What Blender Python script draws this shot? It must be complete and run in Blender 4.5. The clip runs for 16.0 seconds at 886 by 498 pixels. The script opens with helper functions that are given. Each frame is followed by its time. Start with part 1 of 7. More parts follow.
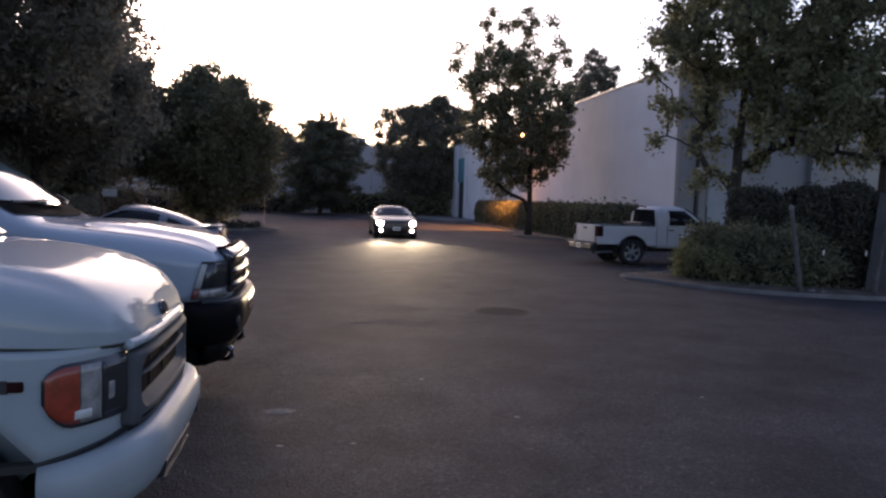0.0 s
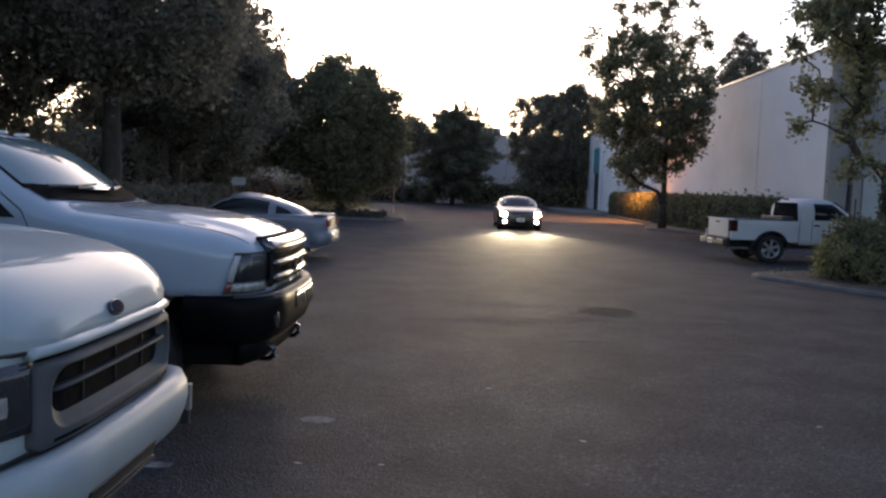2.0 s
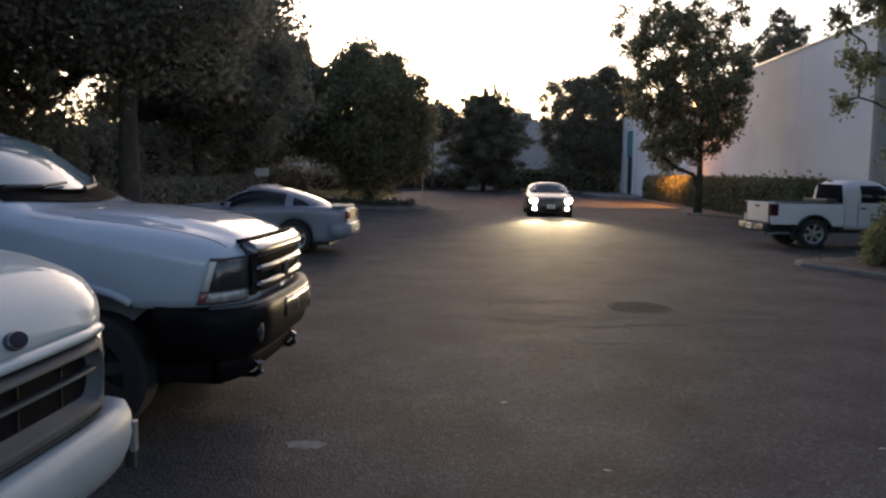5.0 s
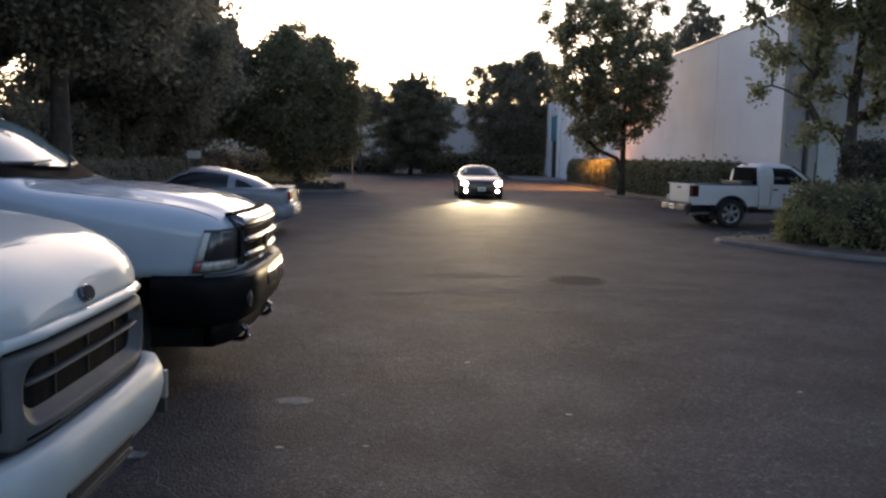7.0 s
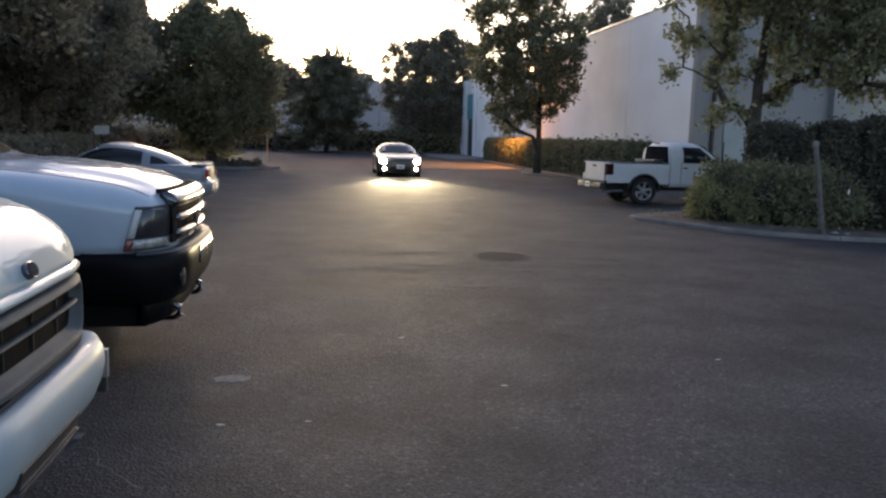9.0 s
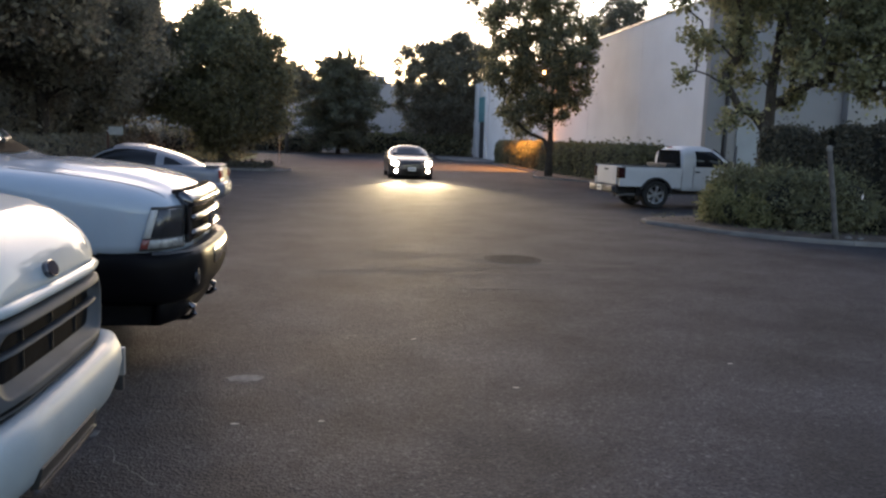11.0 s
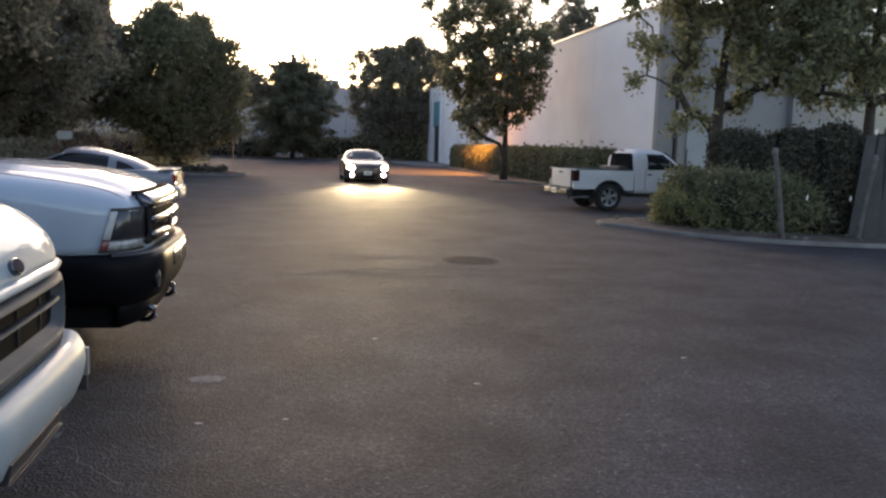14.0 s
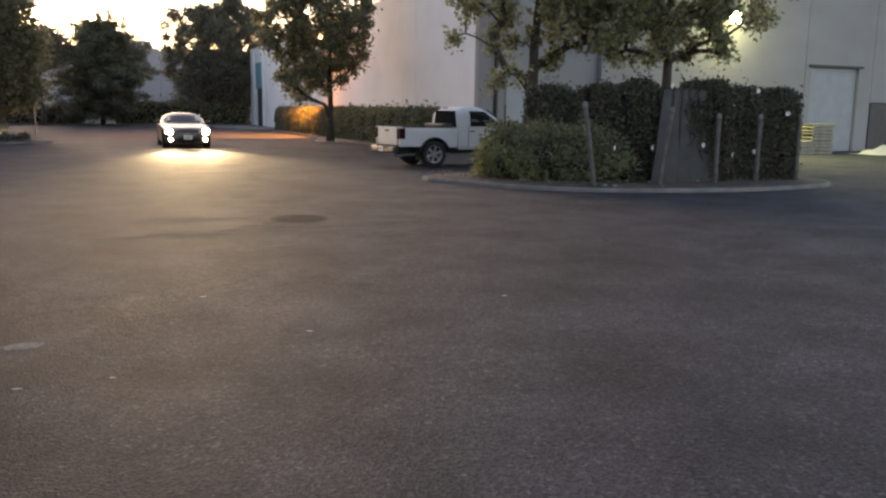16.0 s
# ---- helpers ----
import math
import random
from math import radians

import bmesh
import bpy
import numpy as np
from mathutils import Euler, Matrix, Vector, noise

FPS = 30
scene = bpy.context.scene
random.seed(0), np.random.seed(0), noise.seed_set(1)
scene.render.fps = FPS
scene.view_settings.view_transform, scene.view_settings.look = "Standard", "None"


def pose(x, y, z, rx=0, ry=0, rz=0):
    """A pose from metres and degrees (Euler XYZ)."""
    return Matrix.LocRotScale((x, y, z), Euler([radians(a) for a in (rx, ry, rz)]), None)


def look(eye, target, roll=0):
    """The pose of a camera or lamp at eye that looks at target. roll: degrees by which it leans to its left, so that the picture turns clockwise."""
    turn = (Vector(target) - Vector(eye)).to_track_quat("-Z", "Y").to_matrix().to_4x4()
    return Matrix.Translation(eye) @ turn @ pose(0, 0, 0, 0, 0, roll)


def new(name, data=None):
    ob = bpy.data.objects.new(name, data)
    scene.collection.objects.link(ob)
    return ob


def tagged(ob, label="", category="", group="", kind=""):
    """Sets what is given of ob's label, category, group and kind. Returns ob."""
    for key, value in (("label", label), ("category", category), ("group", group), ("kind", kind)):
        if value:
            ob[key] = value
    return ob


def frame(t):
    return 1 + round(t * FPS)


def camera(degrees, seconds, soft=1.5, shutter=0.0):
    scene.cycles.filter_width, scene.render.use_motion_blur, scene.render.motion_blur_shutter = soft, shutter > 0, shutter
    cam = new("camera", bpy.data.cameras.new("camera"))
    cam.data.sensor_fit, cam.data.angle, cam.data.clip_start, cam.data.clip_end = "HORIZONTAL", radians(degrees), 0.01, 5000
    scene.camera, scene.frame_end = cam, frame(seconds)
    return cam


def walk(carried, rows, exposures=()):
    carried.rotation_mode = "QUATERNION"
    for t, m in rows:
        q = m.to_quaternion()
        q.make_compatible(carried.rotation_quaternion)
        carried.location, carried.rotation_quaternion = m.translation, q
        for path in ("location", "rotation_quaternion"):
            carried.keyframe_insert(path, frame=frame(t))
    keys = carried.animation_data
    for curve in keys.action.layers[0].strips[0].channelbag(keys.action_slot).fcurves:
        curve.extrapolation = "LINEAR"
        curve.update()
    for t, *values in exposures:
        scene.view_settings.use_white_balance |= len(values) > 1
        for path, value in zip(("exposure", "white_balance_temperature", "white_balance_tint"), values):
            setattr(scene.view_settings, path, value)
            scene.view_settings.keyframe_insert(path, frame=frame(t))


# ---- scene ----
cam = camera(56.8, 16.0, soft=2.4)
PATH = [
    (0, (-0.644, -0.986, 1.743), (-0.336, 0.987, 1.623), 1.7),
    (0.5, (-0.411, -0.842, 1.759), (-0.212, 1.143, 1.608), 1.4),
    (1, (-0.307, -0.609, 1.728), (-0.065, 1.367, 1.534), 2.1),
    (1.5, (-0.159, -0.426, 1.729), (0.021, 1.556, 1.528), 1.7),
    (2, (0.052, -0.201, 1.734), (0.025, 1.793, 1.581), 2.1),
    (2.5, (0.039, 0.033, 1.706), (-0.076, 2.022, 1.528), 1.4),
    (3, (0.069, 0.169, 1.736), (-0.039, 2.16, 1.579), 1.2),
    (5.5, (0.256, 0.565, 1.781), (0.149, 2.552, 1.588), 1.0),
    (6, (0.049, 0.371, 1.76), (-0.001, 2.36, 1.562), 1.0),
    (6.5, (-0.102, 0.245, 1.747), (-0.095, 2.232, 1.518), 0.7),
    (7, (-0.096, -0.017, 1.734), (-0.019, 1.969, 1.511), 1.2),
    (7.5, (-0.096, -0.149, 1.733), (0.035, 1.833, 1.499), 0.8),
    (8, (-0.164, -0.149, 1.734), (0.051, 1.828, 1.522), 1.0),
    (8.5, (-0.225, -0.131, 1.725), (0.056, 1.834, 1.482), 1.1),
    (9, (-0.252, -0.074, 1.724), (0.031, 1.888, 1.453), 1.6),
    (9.5, (-0.255, -0.106, 1.724), (0.015, 1.856, 1.445), 1.7),
    (10, (-0.265, -0.087, 1.723), (0.001, 1.876, 1.45), 2.0),
    (12.5, (-0.278, -0.109, 1.721), (-0.032, 1.858, 1.457), 1.6),
    (13, (-0.293, -0.115, 1.717), (-0.024, 1.85, 1.452), 1.6),
    (13.5, (-0.326, -0.148, 1.713), (-0.024, 1.811, 1.447), 1.7),
    (14, (-0.323, -0.184, 1.694), (0.041, 1.766, 1.443), 1.8),
    (14.5, (-0.26, -0.311, 1.654), (0.199, 1.619, 1.398), 1.7),
    (15, (-0.237, -0.367, 1.628), (0.323, 1.532, 1.351), 1.1),
    (15.5, (-0.282, -0.404, 1.629), (0.359, 1.467, 1.329), 0.8),
    (16, (-0.326, -0.365, 1.604), (0.426, 1.458, 1.273), 0.8),
]
walk(cam, [(t, look(eye, target, roll)) for t, eye, target, roll in PATH],
     exposures=[(0, 1.53, 6400, 33), (1.5, 1.88, 6500, 25), (3, 1.78, 6600, 21), (5.5, 1.78, 7050, 22), (7, 1.99, 6850, 21), (8, 2.0, 6800, 20), (9.5, 2.37, 6900, 20), (12.5, 2.4, 7200, 20), (14.5, 2.55, 7500, 22), (16, 2.6, 8300, 24)])


# ---- world, sun, exposure ----
SUN_UP = 15.0
SUN_AZ = -6.0                     # degrees east of +y, where the low sun stands behind thin cloud
world = bpy.data.worlds.new("dusk_sky")
scene.world = world
world.use_nodes = True
wn = world.node_tree.nodes
sky = wn.new("ShaderNodeTexSky")
sky.sky_type = "NISHITA"
sky.sun_disc = False
sky.sun_elevation = radians(SUN_UP)
sky.sun_rotation = radians(SUN_AZ)
sky.air_density, sky.dust_density, sky.ozone_density = 1.0, 1.2, 1.6
world.node_tree.links.new(sky.outputs[0], wn["Background"].inputs[0])
wn["Background"].inputs[1].default_value = 0.085

sun_data = bpy.data.lights.new("sun", "SUN")
sun_data.energy, sun_data.angle, sun_data.color = 0.1, radians(4), (1.0, 0.8, 0.55)
sun = new("sun", sun_data)
sun.matrix_world = look((200 * math.sin(radians(SUN_AZ)), 200 * math.cos(radians(SUN_AZ)), 200 * math.tan(radians(SUN_UP))), (0, 0, 0))


def lamp(name, kind, place, energy, colour, size=0.1, target=None, spot=60, blend=0.5):
    data = bpy.data.lights.new(name, kind)
    data.energy, data.color = energy, colour
    if kind == "AREA":
        data.size = size
    else:
        data.shadow_soft_size = size
    if kind == "SPOT":
        data.spot_size, data.spot_blend = radians(spot), blend
    ob = new(name, data)
    ob.matrix_world = look(place, target) if target else Matrix.Translation(place)
    return ob


SODIUM = (12.0, 49.2, 6.05)       # wall lamp among the tree leaves
WALLPACK = (24.6, 28.35, 5.7)     # wall lamp over the yard
CAR = (2.78, 34.0)                # middle of the headlights of the dark coupe
lamp("sodium_light", "POINT", (SODIUM[0], SODIUM[1], SODIUM[2] - 0.42), 110, (1.0, 0.36, 0.06), 0.12)
lamp("sodium_beam", "SPOT", (SODIUM[0], SODIUM[1], SODIUM[2] - 0.45), 4000, (1.0, 0.40, 0.08), 0.12, (8.2, 51.0, 0.0), 104, 0.7)
lamp("wallpack_light", "POINT", (WALLPACK[0], WALLPACK[1] - 0.75, WALLPACK[2] - 0.1), 55, (0.82, 1.0, 0.52), 0.15)
lamp("wallpack_beam", "SPOT", (WALLPACK[0], WALLPACK[1] - 0.8, WALLPACK[2] - 0.1), 1050, (0.82, 1.0, 0.52), 0.15, (26.5, 22.0, 0.0), 120, 0.9)
for side in (-1, 1):
    lamp("headlight_beam", "SPOT", (CAR[0] + side * 0.7, CAR[1] - 0.12, 0.66), 1250, (1.0, 0.85, 0.48), 0.08,
         (CAR[0] + side * 1.2 - 0.6, CAR[1] - 26, -0.6), 38, 1.0)


# ---- materials ----
def nodes_of(name):
    m = bpy.data.materials.new(name)
    m.use_nodes = True
    t = m.node_tree
    return m, t, t.nodes["Principled BSDF"], t.links.new


def mat(name, col, rough=0.6, metal=0.0, var=0.2, scale=5.0, bump=0.0, bscale=80.0, coat=0.0, second=None, dirt=0.0, spec=0.5):
    """A surface with two scales of tone and optional relief, in metres of the object."""
    m, t, b, link = nodes_of(name)
    co = t.nodes.new("ShaderNodeTexCoord")
    big = t.nodes.new("ShaderNodeTexNoise")
    big.inputs["Scale"].default_value, big.inputs["Detail"].default_value = scale, 6
    fine = t.nodes.new("ShaderNodeTexNoise")
    fine.inputs["Scale"].default_value, fine.inputs["Detail"].default_value = bscale, 4
    link(co.outputs["Object"], big.inputs["Vector"])
    link(co.outputs["Object"], fine.inputs["Vector"])
    ramp = t.nodes.new("ShaderNodeValToRGB")
    dark = second or tuple(c * (1 - var) for c in col)
    ramp.color_ramp.elements[0].position, ramp.color_ramp.elements[1].position = 0.35, 0.65
    ramp.color_ramp.elements[0].color, ramp.color_ramp.elements[1].color = (*dark, 1), (*col, 1)
    link(big.outputs[0], ramp.inputs[0])
    mix = t.nodes.new("ShaderNodeMix")
    mix.data_type, mix.blend_type = "RGBA", "MULTIPLY"
    mix.inputs[0].default_value = min(1.0, var * 1.2)
    link(ramp.outputs[0], mix.inputs[6])
    link(fine.outputs[0], mix.inputs[7])
    gain = t.nodes.new("ShaderNodeMix")
    gain.data_type, gain.blend_type = "RGBA", "MIX"
    gain.inputs[0].default_value = 0.5
    link(ramp.outputs[0], gain.inputs[6])
    link(mix.outputs[2], gain.inputs[7])
    link(gain.outputs[2], b.inputs["Base Color"])
    b.inputs["Roughness"].default_value, b.inputs["Metallic"].default_value = rough, metal
    b.inputs["Coat Weight"].default_value, b.inputs["Coat Roughness"].default_value = coat, 0.035
    b.inputs["Specular IOR Level"].default_value = spec
    if dirt:
        rr = t.nodes.new("ShaderNodeMapRange")
        rr.inputs["To Min"].default_value, rr.inputs["To Max"].default_value = max(0.02, rough - dirt), min(1, rough + dirt)
        link(big.outputs[0], rr.inputs["Value"])
        link(rr.outputs[0], b.inputs["Roughness"])
    if bump:
        bp = t.nodes.new("ShaderNodeBump")
        bp.inputs["Strength"].default_value, bp.inputs["Distance"].default_value = bump, 0.01
        link(fine.outputs[0], bp.inputs["Height"])
        link(bp.outputs[0], b.inputs["Normal"])
    return m


def glow(name, col, strength):
    m, t, b, link = nodes_of(name)
    b.inputs["Base Color"].default_value = (*col, 1)
    b.inputs["Emission Color"].default_value = (*col, 1)
    b.inputs["Emission Strength"].default_value = strength
    return m


def glass(name, tint, rough=0.03, see=0.0, spec=0.5):
    """Dark tinted car glass; see lets light through."""
    m, t, b, link = nodes_of(name)
    b.inputs["Base Color"].default_value = (*tint, 1)
    b.inputs["Roughness"].default_value = rough
    b.inputs["IOR"].default_value = 1.5
    b.inputs["Transmission Weight"].default_value = see
    b.inputs["Specular IOR Level"].default_value = spec
    return m


def foliage(name, dark, light, through_light=0.35):
    """Leaves: tone differs leaf by leaf, thin enough to glow against the sky."""
    m, t, b, link = nodes_of(name)
    geo = t.nodes.new("ShaderNodeNewGeometry")
    ramp = t.nodes.new("ShaderNodeValToRGB")
    ramp.color_ramp.elements[0].color, ramp.color_ramp.elements[1].color = (*dark, 1), (*light, 1)
    link(geo.outputs["Random Per Island"], ramp.inputs[0])
    link(ramp.outputs[0], b.inputs["Base Color"])
    b.inputs["Roughness"].default_value = 0.75
    b.inputs["Specular IOR Level"].default_value = 0.2
    tr = t.nodes.new("ShaderNodeBsdfTranslucent")
    link(ramp.outputs[0], tr.inputs["Color"])
    mx = t.nodes.new("ShaderNodeMixShader")
    mx.inputs[0].default_value = through_light
    link(b.outputs[0], mx.inputs[1])
    link(tr.outputs[0], mx.inputs[2])
    link(mx.outputs[0], t.nodes["Material Output"].inputs["Surface"])
    return m


def asphalt_material():
    """Worn lot surface: chips of stone, painted glints, broad stains, oil marks and fine cracks."""
    m, t, b, link = nodes_of("asphalt")
    co = t.nodes.new("ShaderNodeTexCoord")

    def noise_node(scale, detail=6, rough=0.6):
        n = t.nodes.new("ShaderNodeTexNoise")
        n.inputs["Scale"].default_value, n.inputs["Detail"].default_value, n.inputs["Roughness"].default_value = scale, detail, rough
        link(co.outputs["Object"], n.inputs["Vector"])
        return n

    def ramp_node(src, a, ca, z, cz):
        r = t.nodes.new("ShaderNodeValToRGB")
        r.color_ramp.elements[0].position, r.color_ramp.elements[1].position = a, z
        r.color_ramp.elements[0].color, r.color_ramp.elements[1].color = (*ca, 1), (*cz, 1)
        link(src, r.inputs[0])
        return r

    def mixed(kind, fac, a, c):
        x = t.nodes.new("ShaderNodeMix")
        x.data_type, x.blend_type = "RGBA", kind
        x.inputs[0].default_value = fac
        link(a, x.inputs[6])
        link(c, x.inputs[7])
        return x.outputs[2]

    broad = ramp_node(noise_node(0.23, 5).outputs[0], 0.32, (0.033, 0.0335, 0.039), 0.7, (0.054, 0.0535, 0.0615))
    stain = ramp_node(noise_node(0.9, 7, 0.65).outputs[0], 0.34, (0.55, 0.55, 0.56), 0.62, (1.05, 1.05, 1.05))
    chips = t.nodes.new("ShaderNodeTexVoronoi")
    chips.inputs["Scale"].default_value = 70
    link(co.outputs["Object"], chips.inputs["Vector"])
    tone = ramp_node(chips.outputs["Color"], 0.1, (0.45, 0.45, 0.45), 0.95, (1.5, 1.45, 1.4))
    cracks = t.nodes.new("ShaderNodeTexVoronoi")
    cracks.feature = "DISTANCE_TO_EDGE"
    cracks.inputs["Scale"].default_value = 0.42
    warp = noise_node(1.7, 6)
    add = t.nodes.new("ShaderNodeVectorMath")
    add.operation = "ADD"
    link(co.outputs["Object"], add.inputs[0])
    link(warp.outputs["Color"], add.inputs[1])
    link(add.outputs[0], cracks.inputs["Vector"])
    line = ramp_node(cracks.outputs["Distance"], 0.0, (0.55, 0.55, 0.55), 0.012, (1, 1, 1))
    col = mixed("MULTIPLY", 1.0, broad.outputs[0], stain.outputs[0])
    col = mixed("MULTIPLY", 0.95, col, tone.outputs[0])
    # sparse bright stones: headlight glints on the aggregate, put into the colour
    stones = t.nodes.new("ShaderNodeTexVoronoi")
    stones.inputs["Scale"].default_value = 42
    link(co.outputs["Object"], stones.inputs["Vector"])
    pale = ramp_node(stones.outputs["Color"], 0.72, (0.9, 0.9, 0.9), 0.9, (1.75, 1.7, 1.65))
    col = mixed("MULTIPLY", 0.8, col, pale.outputs[0])
    col = mixed("MULTIPLY", 0.7, col, line.outputs[0])
    link(col, b.inputs["Base Color"])
    b.inputs["Specular IOR Level"].default_value = 0.18
    rr = t.nodes.new("ShaderNodeMapRange")
    rr.inputs["To Min"].default_value, rr.inputs["To Max"].default_value = 0.76, 0.95
    link(noise_node(1.3, 5).outputs[0], rr.inputs["Value"])
    link(rr.outputs[0], b.inputs["Roughness"])
    bp = t.nodes.new("ShaderNodeBump")
    bp.inputs["Strength"].default_value, bp.inputs["Distance"].default_value = 0.7, 0.01
    link(chips.outputs["Distance"], bp.inputs["Height"])
    b2 = t.nodes.new("ShaderNodeBump")
    b2.inputs["Strength"].default_value, b2.inputs["Distance"].default_value = 0.4, 0.03
    link(noise_node(6, 5).outputs[0], b2.inputs["Height"])
    link(b2.outputs[0], bp.inputs["Normal"])
    link(bp.outputs[0], b.inputs["Normal"])
    return m


def wall_material(name, col, streak):
    """Painted concrete with upright rain streaks, pour lines and blotches."""
    m, t, b, link = nodes_of(name)
    co = t.nodes.new("ShaderNodeTexCoord")
    mp = t.nodes.new("ShaderNodeMapping")
    mp.inputs["Scale"].default_value = (0.35, 0.35, 0.9)
    link(co.outputs["Object"], mp.inputs["Vector"])
    n1 = t.nodes.new("ShaderNodeTexNoise")
    n1.inputs["Scale"].default_value, n1.inputs["Detail"].default_value = 1.2, 7
    link(mp.outputs[0], n1.inputs["Vector"])
    n2 = t.nodes.new("ShaderNodeTexNoise")
    n2.inputs["Scale"].default_value, n2.inputs["Detail"].default_value = 0.35, 5
    link(co.outputs["Object"], n2.inputs["Vector"])
    r = t.nodes.new("ShaderNodeValToRGB")
    r.color_ramp.elements[0].position, r.color_ramp.elements[1].position = 0.3, 0.62
    r.color_ramp.elements[0].color = (*[c * (1 - streak) for c in col], 1)
    r.color_ramp.elements[1].color = (*col, 1)
    link(n1.outputs[0], r.inputs[0])
    x = t.nodes.new("ShaderNodeMix")
    x.data_type, x.blend_type = "RGBA", "MULTIPLY"
    x.inputs[0].default_value = 0.35
    r2 = t.nodes.new("ShaderNodeValToRGB")
    r2.color_ramp.elements[0].position, r2.color_ramp.elements[1].position = 0.35, 0.6
    r2.color_ramp.elements[0].color = (0.75, 0.73, 0.72, 1)
    link(n2.outputs[0], r2.inputs[0])
    link(r.outputs[0], x.inputs[6])
    link(r2.outputs[0], x.inputs[7])
    link(x.outputs[2], b.inputs["Base Color"])
    b.inputs["Roughness"].default_value = 0.85
    n3 = t.nodes.new("ShaderNodeTexNoise")
    n3.inputs["Scale"].default_value = 40
    link(co.outputs["Object"], n3.inputs["Vector"])
    bp = t.nodes.new("ShaderNodeBump")
    bp.inputs["Strength"].default_value, bp.inputs["Distance"].default_value = 0.25, 0.01
    link(n3.outputs[0], bp.inputs["Height"])
    link(bp.outputs[0], b.inputs["Normal"])
    return m


ASPHALT = asphalt_material()
PATCH = mat("asphalt_patch", (0.042, 0.041, 0.045), 0.9, spec=0.25, var=0.35, scale=3, bump=0.6, bscale=90)
CONCRETE = mat("kerb_concrete", (0.16, 0.152, 0.143), 0.85, var=0.35, scale=2.5, bump=0.4, bscale=45)
SOIL = mat("planter_soil", (0.085, 0.058, 0.042), 0.95, var=0.5, scale=3, bump=0.9, bscale=30)
LAWN = mat("lawn_earth", (0.07, 0.11, 0.03), 0.95, var=0.4, scale=2, bump=0.8, bscale=50)
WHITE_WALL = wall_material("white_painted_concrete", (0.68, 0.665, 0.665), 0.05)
# the south side's shade is put into these two greys
SHADE_GREY = wall_material("shade_grey_concrete", (0.255, 0.247, 0.243), 0.06)
PIER_SHADE = wall_material("pier_shade_grey", (0.23, 0.222, 0.218), 0.06)
FAR_WALL = wall_material("far_grey_concrete", (0.34, 0.315, 0.315), 0.06)
TEAL = mat("teal_paint", (0.10, 0.30, 0.33), 0.6, var=0.15, scale=1.5, bump=0.1)
ROOFING = mat("roofing", (0.16, 0.15, 0.15), 0.9, var=0.3, scale=1)
STEEL = mat("galvanised_steel", (0.42, 0.43, 0.44), 0.45, 0.8, var=0.25, scale=4, dirt=0.15)
DARK_STEEL = mat("dark_steel", (0.06, 0.06, 0.065), 0.5, 0.6, var=0.3, scale=6)
DOOR_GREY = mat("roll_door_paint", (0.28, 0.305, 0.32), 0.5, var=0.12, scale=2)
DARK_DOOR = mat("dark_door_paint", (0.05, 0.045, 0.05), 0.5, var=0.25, scale=3)
WHITE_PAINT = mat("white_car_paint", (0.30, 0.352, 0.405), 0.6, spec=0.1, var=0.08, scale=2.5, coat=0.85, dirt=0.06)
VAN_PAINT = mat("van_white_paint", (0.30, 0.352, 0.375), 0.6, spec=0.1, var=0.1, scale=2.2, coat=0.5, dirt=0.08)
DULL_WHITE = mat("dull_white_paint", (0.46, 0.465, 0.48), 0.5, spec=0.3, var=0.08, scale=2.5, coat=0.15, dirt=0.1)
SILVER_PAINT = mat("silver_grey_paint", (0.145, 0.155, 0.185), 0.55, 0.1, var=0.08, scale=2.5, coat=0.5, spec=0.3)
BLACK_PAINT = mat("dark_car_paint", (0.022, 0.022, 0.026), 0.4, 0.1, var=0.15, scale=3, coat=0.3, spec=0.25)
CHROME = mat("chrome", (0.72, 0.72, 0.74), 0.12, 1.0, var=0.12, scale=8, dirt=0.06)
BLACK_PLASTIC = mat("black_plastic", (0.02, 0.02, 0.021), 0.55, var=0.3, scale=8, bump=0.15, bscale=200)
GREY_PLASTIC = mat("grey_plastic", (0.07, 0.075, 0.082), 0.7, spec=0.25, var=0.18, scale=6, bump=0.1, bscale=150)
BUMPER_GREY = mat("bumper_paint", (0.29, 0.33, 0.345), 0.5, var=0.14, scale=3, coat=0.12, spec=0.3, dirt=0.1)
BUMPER_BLACK = mat("black_bumper_tone", (0.005, 0.0045, 0.0052), 0.42, var=0.2, scale=4, spec=0.06, dirt=0.1)
DARK_CHROME = mat("dark_chrome", (0.14, 0.14, 0.15), 0.24, 1.0, var=0.25, scale=9, dirt=0.08)
RUBBER = mat("tyre_rubber", (0.012, 0.012, 0.0125), 0.85, var=0.3, scale=10, bump=0.4, bscale=120)
ALLOY = mat("wheel_alloy", (0.52, 0.53, 0.55), 0.35, 0.85, var=0.2, scale=8)
GLASS_DARK = glass("tinted_car_glass", (0.012, 0.013, 0.015), spec=0.22)
GLASS_SCREEN = glass("windscreen_glass", (0.02, 0.024, 0.028), 0.04, spec=0.25)
# pale tint: part of the sky's reflection is put into the glass colour
GLASS_SKY_PALE = glass("sky_pale_windscreen", (0.12, 0.175, 0.19), 0.04)
LENS_CLEAR = mat("clear_lamp_lens", (0.55, 0.56, 0.55), 0.12, var=0.2, scale=25, coat=1.0)
LENS_AMBER = mat("amber_lamp_lens", (0.34, 0.05, 0.022), 0.3, var=0.35, scale=22, coat=0.6)
LENS_ROSE = mat("faded_red_lens", (0.2, 0.042, 0.035), 0.3, var=0.3, scale=22, coat=0.5)
LENS_PALE = mat("pale_lamp_lens", (0.4, 0.4, 0.39), 0.5, var=0.2, scale=20, coat=0.3)
